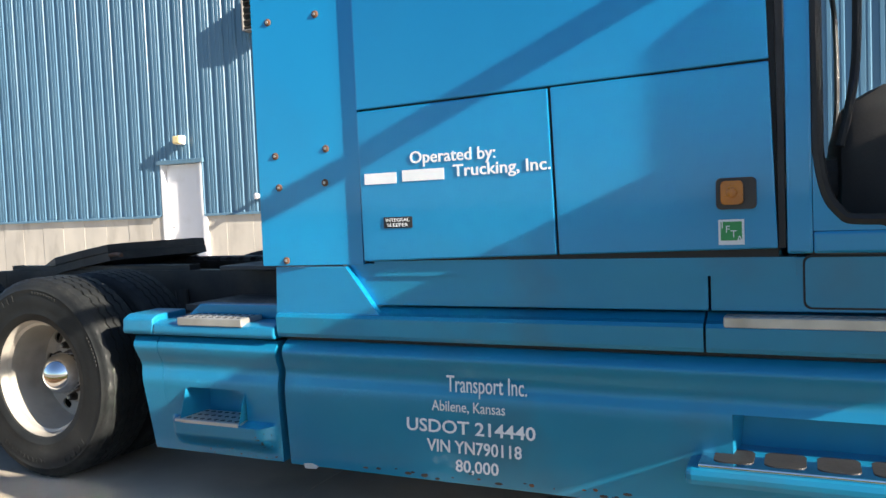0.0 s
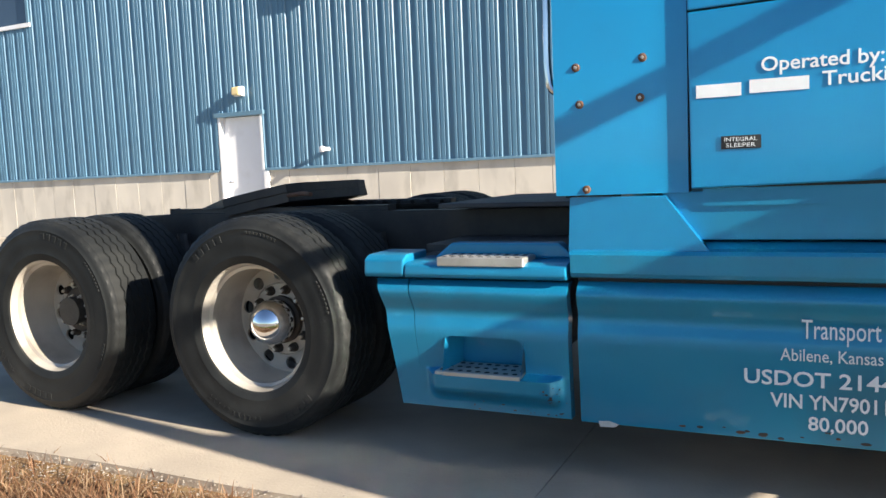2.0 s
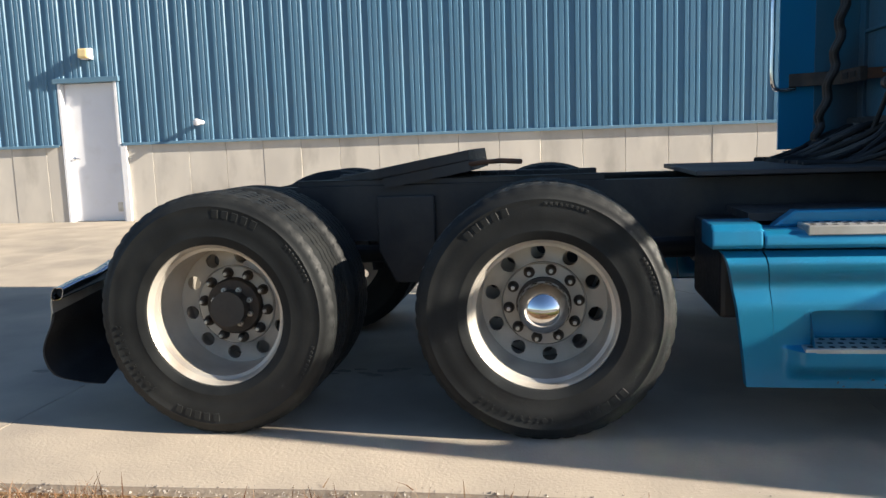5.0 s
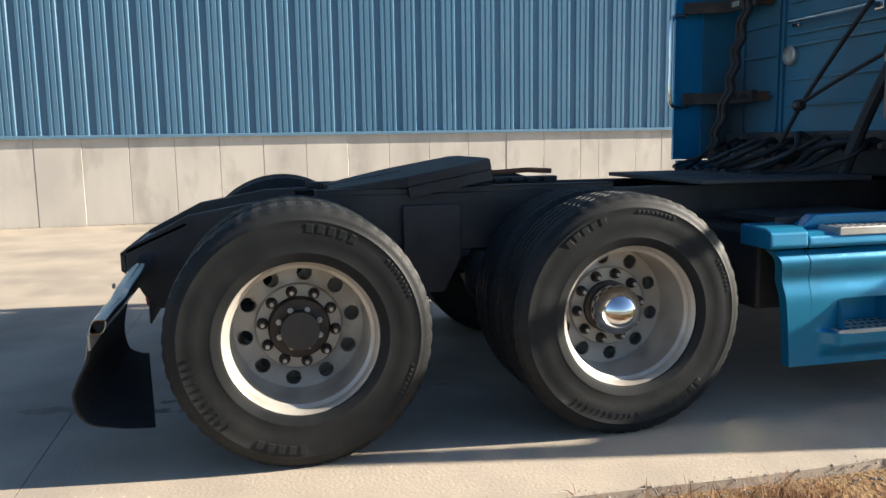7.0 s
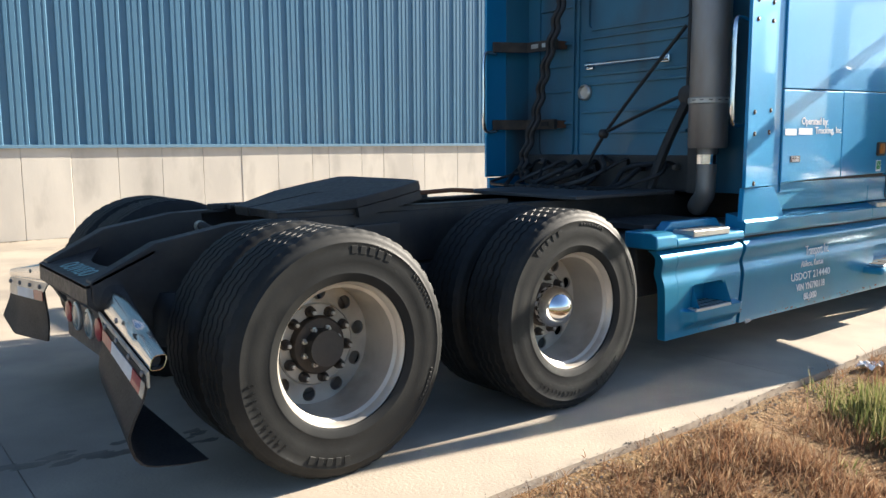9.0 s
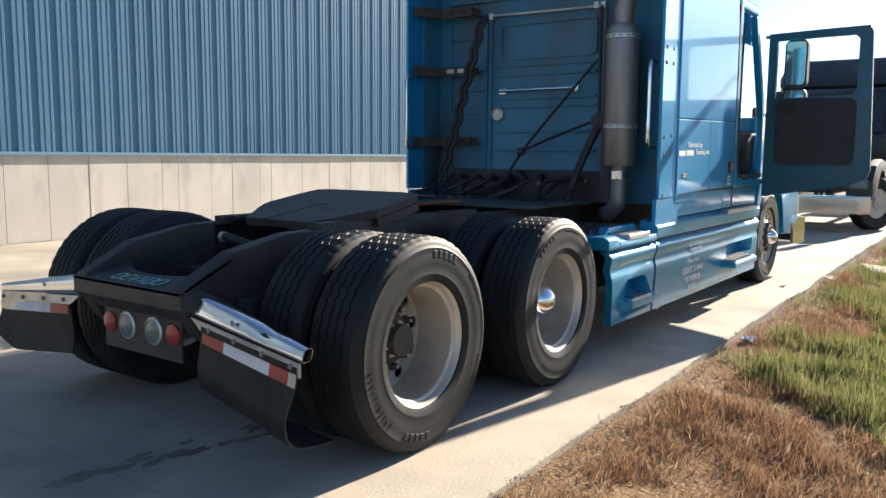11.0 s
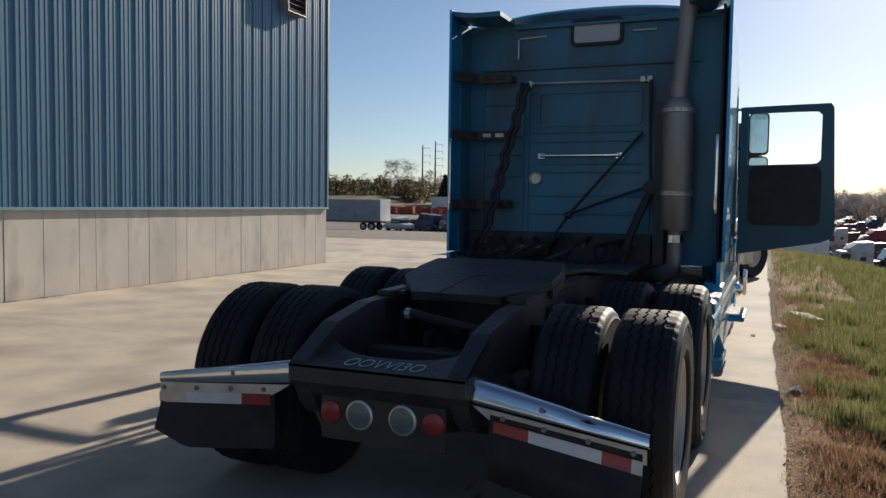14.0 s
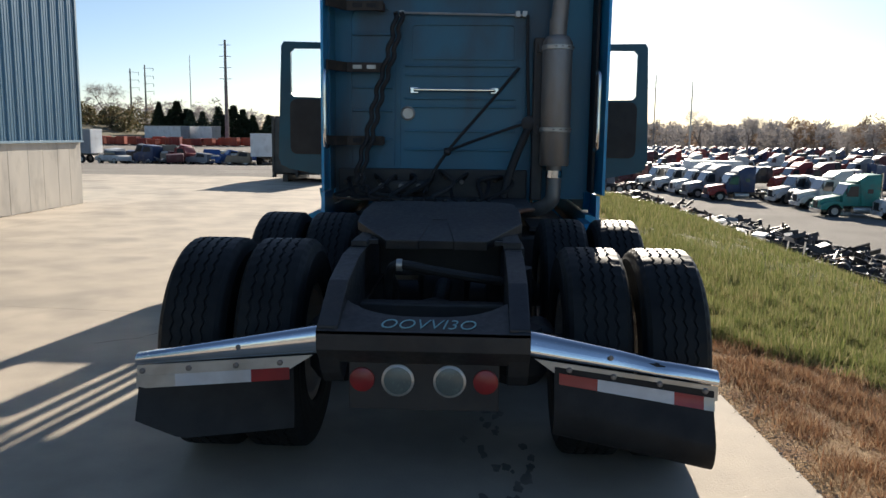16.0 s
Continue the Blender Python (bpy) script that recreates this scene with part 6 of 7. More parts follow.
def yard():
    rng = random.Random(21)
    white = tractor("white sleeper tractor parked in the yard row", V_WHITE)
    grey = tractor("grey high-roof sleeper tractor parked in the yard row", V_GREY)
    redblue = tractor("navy sleeper tractor with a red hood in the yard", V_NAVY, V_RED)
    teal = tractor("teal conventional tractor with tall stacks in the yard", V_TEAL, high=True, stack=True, detail=True)
    red = tractor("faded red tractor parked in the yard row", V_RED)
    maroon = tractor("maroon day-cab tractor parked in the yard", V_MAROON, high=False)
    black = tractor("black day-cab tractor parked in the yard", V_BLACK, high=False)
    daywhite = tractor("white day-cab tractor parked in the yard", V_WHITE, high=False)
    bx = box_truck("white box truck parked in the yard row", V_WHITE, TRAILER_WHITE)
    # the near row, noses towards the drive
    face = 100
    for t, x, y, h in ((teal, 63.5, -29.5, 88), (white, 61.5, -33.5, 88), (white, 70.5, -30.5, 90), (daywhite, 76, -30.2, 95), (redblue, 78.5, -24.6, 92), (grey, 82.5, -23.4, 95), (white, 86.5, -23.0, 96), (bx, 91, -22.0, 97), (daywhite, 95.5, -21.0, 98), (maroon, 100, -19.2, 100), (red, 104, -17.8, 100), (maroon, 59, -36.8, 86), (red, 108, -16.5, 100), (black, 73.5, -31.2, 92)):
        put(t, x, y, h)
    redwhite = tractor("white sleeper tractor with a red hood below the bank", V_WHITE, V_RED)
    long_white = trailer("long white trailer standing below the bank", TRAILER_WHITE, TRAILER_WHITE)
    for t, x, y, h in ((redwhite, 68, -5.6, 96), (black, 74, -9.8, 98), (maroon, 86, -9.5, 100), (grey, 90, -12.5, 98), (red, 112, -11.5, 100), (white, 116, -7.5, 100), (redwhite, 100, -3.5, 98), (maroon, 120, -3.0, 100)):
        put(t, x, y, h)
    put(long_white, 78, -6.5, -92)
    kinds = []
    for lb, pa, ho, hi in (("white sleeper tractor far back in the yard", V_WHITE, None, True), ("grey sleeper tractor far back in the yard", V_GREY, None, True), ("red sleeper tractor far back in the yard", V_RED, None, True), ("maroon tractor far back in the yard", V_MAROON, None, True), ("dark blue tractor far back in the yard", V_NAVY, None, True), ("black day-cab tractor far back in the yard", V_BLACK, None, False), ("navy tractor with a white hood far back in the yard", V_NAVY, V_WHITE, False), ("white day-cab tractor far back in the yard", V_WHITE, V_RED, False)):
        kinds.append(tractor(lb, pa, ho, hi, lite=True))
    kinds += [kinds[2], kinds[3], kinds[4]]
    # rows behind it
    for row in range(9):
        d = 22 + 24 * row
        n = 18 + 2 * row
        for k in range(n):
            f = (k + 0.5) / n
            x = 116 + d * 0.93 - (50 - 7 * row) * f + rng.uniform(-1.2, 1.2)
            y = 4 - d * 0.05 - (54 + 24 * row) * f + rng.uniform(-1, 1)
            if rng.random() < 0.9:
                put(rng.choice(kinds), x, y, 98 - 10 * f + rng.uniform(-9, 9) + (180 if rng.random() < 0.18 else 0))
    # the far side of the yard, beyond the slab
    for k in range(30):
        m = rng.choice([V_ORANGE, V_ORANGE, V_RED])
        x, y = 150 + rng.uniform(-1.5, 1.5) + 5 * (k % 2), 76.5 - 1.12 * k
        h, w = rng.uniform(1.1, 1.7), rng.uniform(0.8, 1.05)
        b = thing("steel_bin", (0, 0, 0), "orange-red steel bin in a long row across the yard", "bin", "row of bins")
        part("body", prism([(-0.9, 0.15), (-1.05, h), (1.05, h), (0.9, 0.15)], "y", -w, w, 0.03), m, b)
        for q in (-0.5, 0.5):
            part("rib", box(-1.12, -0.96, q * w - 0.05, q * w + 0.05, 0.2, h - 0.05), m, b)
        part("rim", box(-1.1, 1.1, -w - 0.04, w + 0.04, h - 0.06, h + 0.03, 0.01), m, b)
        part("skid", box(-0.8, 0.8, -0.4, 0.4, 0.0, 0.151), GREASE, b)
        b.matrix_basis = pose(x, y, lie(x, y) - 0.02, 0, 0, rng.uniform(-8, 8))
    V_TAN = gloss("tan_paint", (0.30, 0.22, 0.14))

    def wreck(label, paint, h, top=None):
        """A stripped cab shell: body, roof on pillars, dark window openings, bare wheels."""
        t = thing("wrecked_cab", (0, 0, 0), label, "wreck", "wrecks on the gravel")
        part("body", prism([(-1.5, 0.3), (-1.55, 0.9 * h), (-0.2, h), (0.1, 0.62 * h), (1.25, 0.55 * h), (1.4, 0.3)], "y", -0.95, 0.95, 0.07), paint, t, smooth=True)
        part("window_opening", prism([(-1.2, 0.62 * h), (-1.15, 0.86 * h), (-0.3, 0.9 * h), (-0.1, 0.62 * h)], "y", -0.96, 0.96), BLACK, t)
        part("hood", box(0.15, 1.2, -0.8, 0.8, 0.55 * h, 0.66 * h, 0.05), top or paint, t)
        for x in (-1.0, 0.9):
            for y in (-0.8, 0.8):
                road_wheel(t, x, y, 16, r=0.36)
        return t
    for lb, pa, tp, h, x, y, a in (("white stripped cab beside the trailer", V_WHITE, None, 1.5, 89, 43.3, 60), ("black stripped cab among the wrecks", V_BLACK, V_NAVY, 1.95, 91, 41.0, 100), ("dark stripped cab among the wrecks", V_NAVY, V_BLACK, 1.9, 90, 39.4, 75), ("white wrecked cab shell on the gravel", V_WHITE, None, 1.7, 93, 38.6, 160), ("tan wrecked cab with a white hood", V_TAN, V_WHITE, 1.9, 91, 37.2, 200), ("red wrecked cab on the gravel", V_RED, V_MAROON, 1.95, 91, 36.0, 110), ("red wrecked cab shell on the gravel", V_RED, None, 1.7, 90, 34.3, 250), ("grey wreck lying on the gravel", V_GREY, V_BLACK, 1.2, 89, 32.8, 80), ("blue wreck with a white hood", V_BLUE, V_WHITE, 1.5, 90, 31.6, 200), ("blue wrecked cab on the gravel", V_BLUE, None, 1.5, 91, 30.2, 120), ("white wrecked cab shell on the gravel", V_WHITE, V_GREY, 1.3, 92, 29.2, 30), ("tan wrecked cab on the gravel", V_TAN, None, 1.4, 89, 28.2, 100), ("maroon wreck lying on the gravel", V_MAROON, None, 1.1, 88, 35.2, 20)):
        wreck(lb, pa, h * 1.2, tp).matrix_basis = pose(x, y, lie(x, y) - 0.06, rng.uniform(-5, 5), rng.uniform(-6, 4), a)
    blue_car = car("small blue car among the wrecks", V_BLUE)
    white_car = car("small white car among the wrecks", V_WHITE)
    for c, x, y, h in ((blue_car, 98, 27.8, 150), (white_car, 96, 33.0, 170), (white_car, 87, 42.2, 60)):
        put(c, x, y, h)
    tg = trailer("grey box trailer with a white end in the gravel yard", TRAILER_GREY, TRAILER_WHITE)
    tw = trailer("white box trailer standing behind the wrecks", TRAILER_WHITE, TRAILER_GREY)
    put(tg, 88, 44.6, -94)
    put(tw, 178, 67.5, 238)
    put(tw, 178, 60.2, 238)
    put(bx, 97, 25.4, 2)
    # the dark tractor parked slantwise ahead
    dark = tractor("black sleeper tractor parked slantwise on the slab", V_BLACK, detail=True, group="tractors on the slab")
    for w in [o for o in dark.children if o.name.startswith("wheel")]:
        c = sum((v.co for v in w.data.vertices), Vector()) / len(w.data.vertices)
        if abs(c.x) < 0.1:
            turn = Matrix.Translation(c) @ Matrix.Rotation(radians(-34), 4, "Z") @ Matrix.Translation(-c)
            for q in (w, *w.children):
                q.data.transform(turn)
    dark.matrix_basis = pose(14.2, -0.12, 0.0, 0, 0, 180)
    # dark steel container at the end of the slab
    ct = thing("steel_container", (21.5, 5.6, 0.1), "dark steel waste container with ribbed sides on the slab", "container")
    part("body", box(20.4, 23.4, 4.2, 6.05, 0.28, 2.05, 0.03), V_BLACK, ct)
    part("end_panel", box(20.2, 20.399, 5.35, 6.0, 0.32, 1.98, 0.03), GREASE, ct)
    part("end_panel", box(20.32, 20.399, 4.6, 5.3, 0.36, 1.92, 0.02), RUST, ct)
    for y in (4.55, 5.32, 6.03):
        part("post", box(20.18, 20.42, y - 0.04, y + 0.04, 0.2, 2.05, 0.01), GREASE, ct)
    part("notice", box(20.19, 20.1999, 5.6, 5.75, 1.35, 1.5), LETTER, ct)
    for y in (4.5, 5.7):
        part("skid", box(20.3, 23.4, y - 0.08, y + 0.08, 0.02, 0.281), GREASE, ct)


yard()


# ---- heap of frame parts at the foot of the bank ----
def part_heap():
    rng = random.Random(5)
    hg = "heap of frame parts"
    mats = [GREASE, GREASE, GREASE, BLACK, GREASE, RUST, V_GREY, STACK, TRAILER_GREY, RUST, TRAILER_WHITE, GREASE, BLACK]
    for k in range(285):
        f = rng.random() ** 1.25
        x = 28 + 44 * f + rng.gauss(0, 0.6)
        y = -18.9 + 5.0 * f + rng.gauss(0, 1.5)
        z = lie(x, y)
        kind = rng.random()
        m = pose(x, y, z + 0.02, rng.uniform(-20, 20), rng.uniform(-20, 20), rng.uniform(0, 360))
        if kind < 0.34:
            o = part("axle_assembly", moved(tube([(-1.1, 0, 0.3), (-0.4, 0, 0.3), (0.4, 0, 0.3), (1.1, 0, 0.3)], [0.08, 0.1, 0.1, 0.08], 10), m), rng.choice(mats[:4]), None)
            me = o.data
            bm = bmesh.new()
            bm.from_mesh(me)
            for s in (-1, 1):
                merge(bm, moved(lathe([(0.2, -0.12), (0.3, -0.1), (0.3, 0.1), (0.2, 0.12)], 14, "x", (s * 1.05, 0, 0.3)), m))
            merge(bm, moved(lathe([(0.05, -0.22), (0.22, -0.12), (0.22, 0.12), (0.05, 0.22)], 14, "y", (0.05, 0, 0.32)), m))
            bm.to_mesh(me)
            bm.free()
            tagged(o, "rusty black drive axle lying in the heap", "axle", hg)
        elif kind < 0.68:
            a, b, c = rng.uniform(0.2, 0.7), rng.uniform(0.18, 0.45), rng.uniform(0.25, 0.75)
            o = part("metal_box", moved(box(-a, a, -b, b, 0, c, 0.04), m), rng.choice(mats), None)
            tagged(o, "dented metal tank or box in the heap", "box", hg)
        else:
            L = rng.uniform(1.0, 2.6)
            bm = None
            for s in (-1, 1):
                bm = merge(bm, box(-L, L, s * 0.4 - 0.04, s * 0.4 + 0.04, 0.1, 0.35)) if bm else box(-L, L, s * 0.4 - 0.04, s * 0.4 + 0.04, 0.1, 0.35)
            for q in (-0.7, 0, 0.7):
                bm = box(q * L - 0.05, q * L + 0.05, -0.36, 0.36, 0.15, 0.3, bm=bm)
            bm = tube([(L * 0.8, 0.3, 0.3), (L * 0.85, 0.3, rng.uniform(0.4, 0.7))], 0.06, 8, bm=bm)
            o = part("frame_section", moved(bm, m), rng.choice(mats[:4]), None)
            tagged(o, "black truck frame section lying in the heap", "frame", hg)
    # loose bars, hoops and plates lying over the heap and among the wrecks
    bm = bmesh.new()
    for k in range(900):
        if k < 700:
            f = rng.random() ** 1.25
            x, y = 28 + 44 * f + rng.gauss(0, 0.6), -18.9 + 5.0 * f + rng.gauss(0, 1.4)
        else:
            x, y = 90 + rng.gauss(0, 1.2), rng.uniform(27, 44)
        m = pose(x, y, lie(x, y) + rng.uniform(0.03, 0.55), rng.uniform(-24, 24), rng.uniform(-24, 24), rng.uniform(0, 360))
        L, w, h = (rng.uniform(0.25, 0.8), 0.045, 0.045) if rng.random() < 0.35 else (rng.uniform(0.15, 0.4), rng.uniform(0.1, 0.3), rng.uniform(0.02, 0.15))
        c = [bm.verts.new(m @ Vector((sx * L, sy * w, sz * h))) for sx in (-1, 1) for sy in (-1, 1) for sz in (-1, 1)]
        for q in ((0, 1, 3, 2), (4, 6, 7, 5), (0, 4, 5, 1), (2, 3, 7, 6), (0, 2, 6, 4), (1, 5, 7, 3)):
            bm.faces.new([c[i] for i in q])
    me = bpy.data.meshes.new("scrap_metal")
    bm.to_mesh(me)
    bm.free()
    me.materials.append(blade_mat("scrap_metal", [(0.03, 0.03, 0.03), (0.08, 0.065, 0.055), (0.16, 0.10, 0.07), (0.32, 0.30, 0.28), (0.05, 0.05, 0.052), (0.5, 0.49, 0.47), (0.10, 0.095, 0.09)], 0.0))
    tagged(new("scrap_metal", me), "loose dark and pale scrap metal bars and plates", "scrap", kind="stuff")
    for x, y, h in ((62, -15.0, 1.6), (52, -16.4, 1.1)):
        p = part("marker_post", tube([(x, y, lie(x, y) - 0.1), (x, y, lie(x, y) + h)], 0.06, 10), RUST)
        tagged(p, "rusty steel post standing in the heap", "post", "steel posts")




# ---- poles, woods and trees ----
WOODPOLE = mat("weathered_pole", (0.24, 0.225, 0.21), (0.18, 0.17, 0.16), 1.0, 0.9, 0.05, 0, 0.2, 20)
BARK = mat("bark", (0.13, 0.105, 0.085), (0.18, 0.15, 0.125), 1.0, 0.95, 0.05, 0, 0.3, 15)
CONIFER = mat("conifer_needles", (0.022, 0.04, 0.02), (0.035, 0.055, 0.025), 0.3, 0.9, 0.05)


def blade_mat(name, cols, through=0.35):
    m = bpy.data.materials.new(name)
    m.use_nodes = True
    n, l = m.node_tree.nodes, m.node_tree.links
    b = n["Principled BSDF"]
    geo = n.new("ShaderNodeNewGeometry")
    ramp = n.new("ShaderNodeValToRGB")
    ramp.color_ramp.elements[0].color = (*cols[0], 1)
    ramp.color_ramp.elements[1].color = (*cols[-1], 1)
    for i, c in enumerate(cols[1:-1]):
        e = ramp.color_ramp.elements.new((i + 1) / (len(cols) - 1))
        e.color = (*c, 1)
    l.new(geo.outputs["Random Per Island"], ramp.inputs[0])
    l.new(ramp.outputs[0], b.inputs["Base Color"])
    b.inputs["Roughness"].default_value = 0.7
    b.inputs["Specular IOR Level"].default_value = 0.25
    tr = n.new("ShaderNodeBsdfTranslucent")
    l.new(ramp.outputs[0], tr.inputs[0])
    mx = n.new("ShaderNodeMixShader")
    mx.inputs[0].default_value = through
    l.new(b.outputs[0], mx.inputs[1])
    l.new(tr.outputs[0], mx.inputs[2])
    l.new(mx.outputs[0], n["Material Output"].inputs[0])
    return m


part_heap()
# Twigs paled and greyed: the haze of distance is put into their colour.
TWIG_HAZED = blade_mat("twigs", [(0.27, 0.25, 0.245), (0.36, 0.335, 0.325), (0.31, 0.285, 0.275)])
LEAF_DRY = blade_mat("dry_leaves", [(0.20, 0.135, 0.09), (0.28, 0.20, 0.135), (0.24, 0.16, 0.105)])
SHRUB = blade_mat("scrub_leaves", [(0.07, 0.09, 0.035), (0.17, 0.13, 0.07), (0.11, 0.11, 0.05), (0.22, 0.15, 0.08)])


def power_pole(x, y, top, arms, reach=2.6, back=0.5, r=0.34):
    z = lie(x, y)
    p = thing("power_pole", (x, y, z), "tall weathered power pole with cross arms", "power pole", "power poles")
    part("pole", tube([(x, y, z - 0.5), (x, y, top)], [r, r * 0.5], 12), WOODPOLE, p, smooth=True)
    for k in range(arms):
        az = top - 1.0 - 2.2 * k
        a = part("cross_arm", box(x - 0.06, x + 0.06, y - reach, y + back, az - 0.05, az + 0.05), WOODPOLE, p)
        for s in (0.1 - reach,) if reach > 2 else ():
            part("insulator", lathe([(0.06, az - 0.9), (0.08, az - 0.6), (0.06, az - 0.07)], 8, "z", (x, y + s, 0)), LAMP_GREY, a)


for x, y, top, arms in ((226, 101, 19.5, 3), (228, 97.5, 20.8, 4), (262, 178, 22, 3), (330, -72, 27, 0), (250, -52, 20, 2), (300, 330, 25, 4), (190, -128, 24, 3)):
    power_pole(x, y, top, arms)
power_pole(156, 50.7, 19.8, 4, 1.2, 1.2, 0.44)
mast = part("radio_mast", tube([(420, 154, -4), (420, 154, 42)], [0.4, 0.15], 8), ALU)
tagged(mast, "thin distant radio mast", "mast")
mast = part("light_mast", tube([(240, -63.5, -5), (240, -63.5, 18.5)], [0.35, 0.15], 8), ALU)
tagged(mast, "thin light mast over the yard", "mast")


def branching(rng, height, spread=0.55, levels=5):
    """Limbs of a leafless tree, as one bmesh of tapering tubes, and the twig tips."""
    bm = bmesh.new()
    tips = []

    def grow(p, d, length, r, level):
        n = 4
        pts, rs = [p], [r]
        for k in range(n):
            d = (d + Vector((rng.gauss(0, 0.10), rng.gauss(0, 0.10), rng.gauss(0.03, 0.06)))).normalized()
            p = p + d * length / n
            pts.append(p)
            rs.append(r * (1 - 0.45 * (k + 1) / n))
        ring_tube(bm, pts, rs, max(3, 8 - 2 * level))
        if level >= levels:
            tips.append((p, d))
            return
        for k in range(3 if level < 3 else 2 + (rng.random() < 0.5)):
            a = rng.uniform(0, 2 * math.pi)
            side = d.orthogonal().normalized()
            side = Matrix.Rotation(a, 3, d) @ side
            q = pts[-1] if k == 0 else pts[rng.choice([2, 3, 3, 4])]
            grow(q, (d + side * rng.uniform(spread * 0.6, spread * 1.5)).normalized(), length * rng.uniform(0.6, 0.82), rs[-1] * rng.uniform(0.6, 0.85), level + 1)

    grow(Vector((0, 0, -0.3)), Vector((0, 0, 1)), height * 0.30, height * 0.028, 0)
    return bm, tips


def ring_tube(bm, pts, rs, seg):
    rings, side = [], None
    for i, p in enumerate(pts):
        d = (pts[min(i + 1, len(pts) - 1)] - pts[max(i - 1, 0)]).normalized()
        side = side or d.orthogonal().normalized()
        side = (side - d * side.dot(d)).normalized()
        up = d.cross(side)
        rings.append([bm.verts.new(p + rs[i] * (math.cos(2 * math.pi * k / seg) * side + math.sin(2 * math.pi * k / seg) * up)) for k in range(seg)])
    for a, b in zip(rings, rings[1:]):
        for k in range(seg):
            bm.faces.new((a[k], a[(k + 1) % seg], b[(k + 1) % seg], b[k]))


def flakes(places, rng, size, count, material_name, spread, slim=1.0):
    """Many small leaf or twig clumps round the given places, as vertex and face lists."""
    v, f = [], []
    for p in places:
        for _ in range(count):
            c = Vector(p) + Vector((rng.gauss(0, spread), rng.gauss(0, spread), rng.gauss(0, spread * 0.8)))
            a = Vector((rng.gauss(0, 1), rng.gauss(0, 1), rng.gauss(0, 1))).normalized() * size * rng.uniform(0.5, 1.3)
            b = a.orthogonal().normalized() * size * rng.uniform(0.25, 0.6) * slim
            n = len(v)
            v += [tuple(c - a), tuple(c + b), tuple(c + a), tuple(c - b)]
            f.append((n, n + 1, n + 2, n + 3))
    return v, f


def list_mesh(name, v, f, material, parent=None):
    me = bpy.data.meshes.new(name)
    me.from_pydata(v, [], f)
    me.materials.append(material)
    ob = new(name, me)
    if parent:
        ob.parent = parent
    return ob


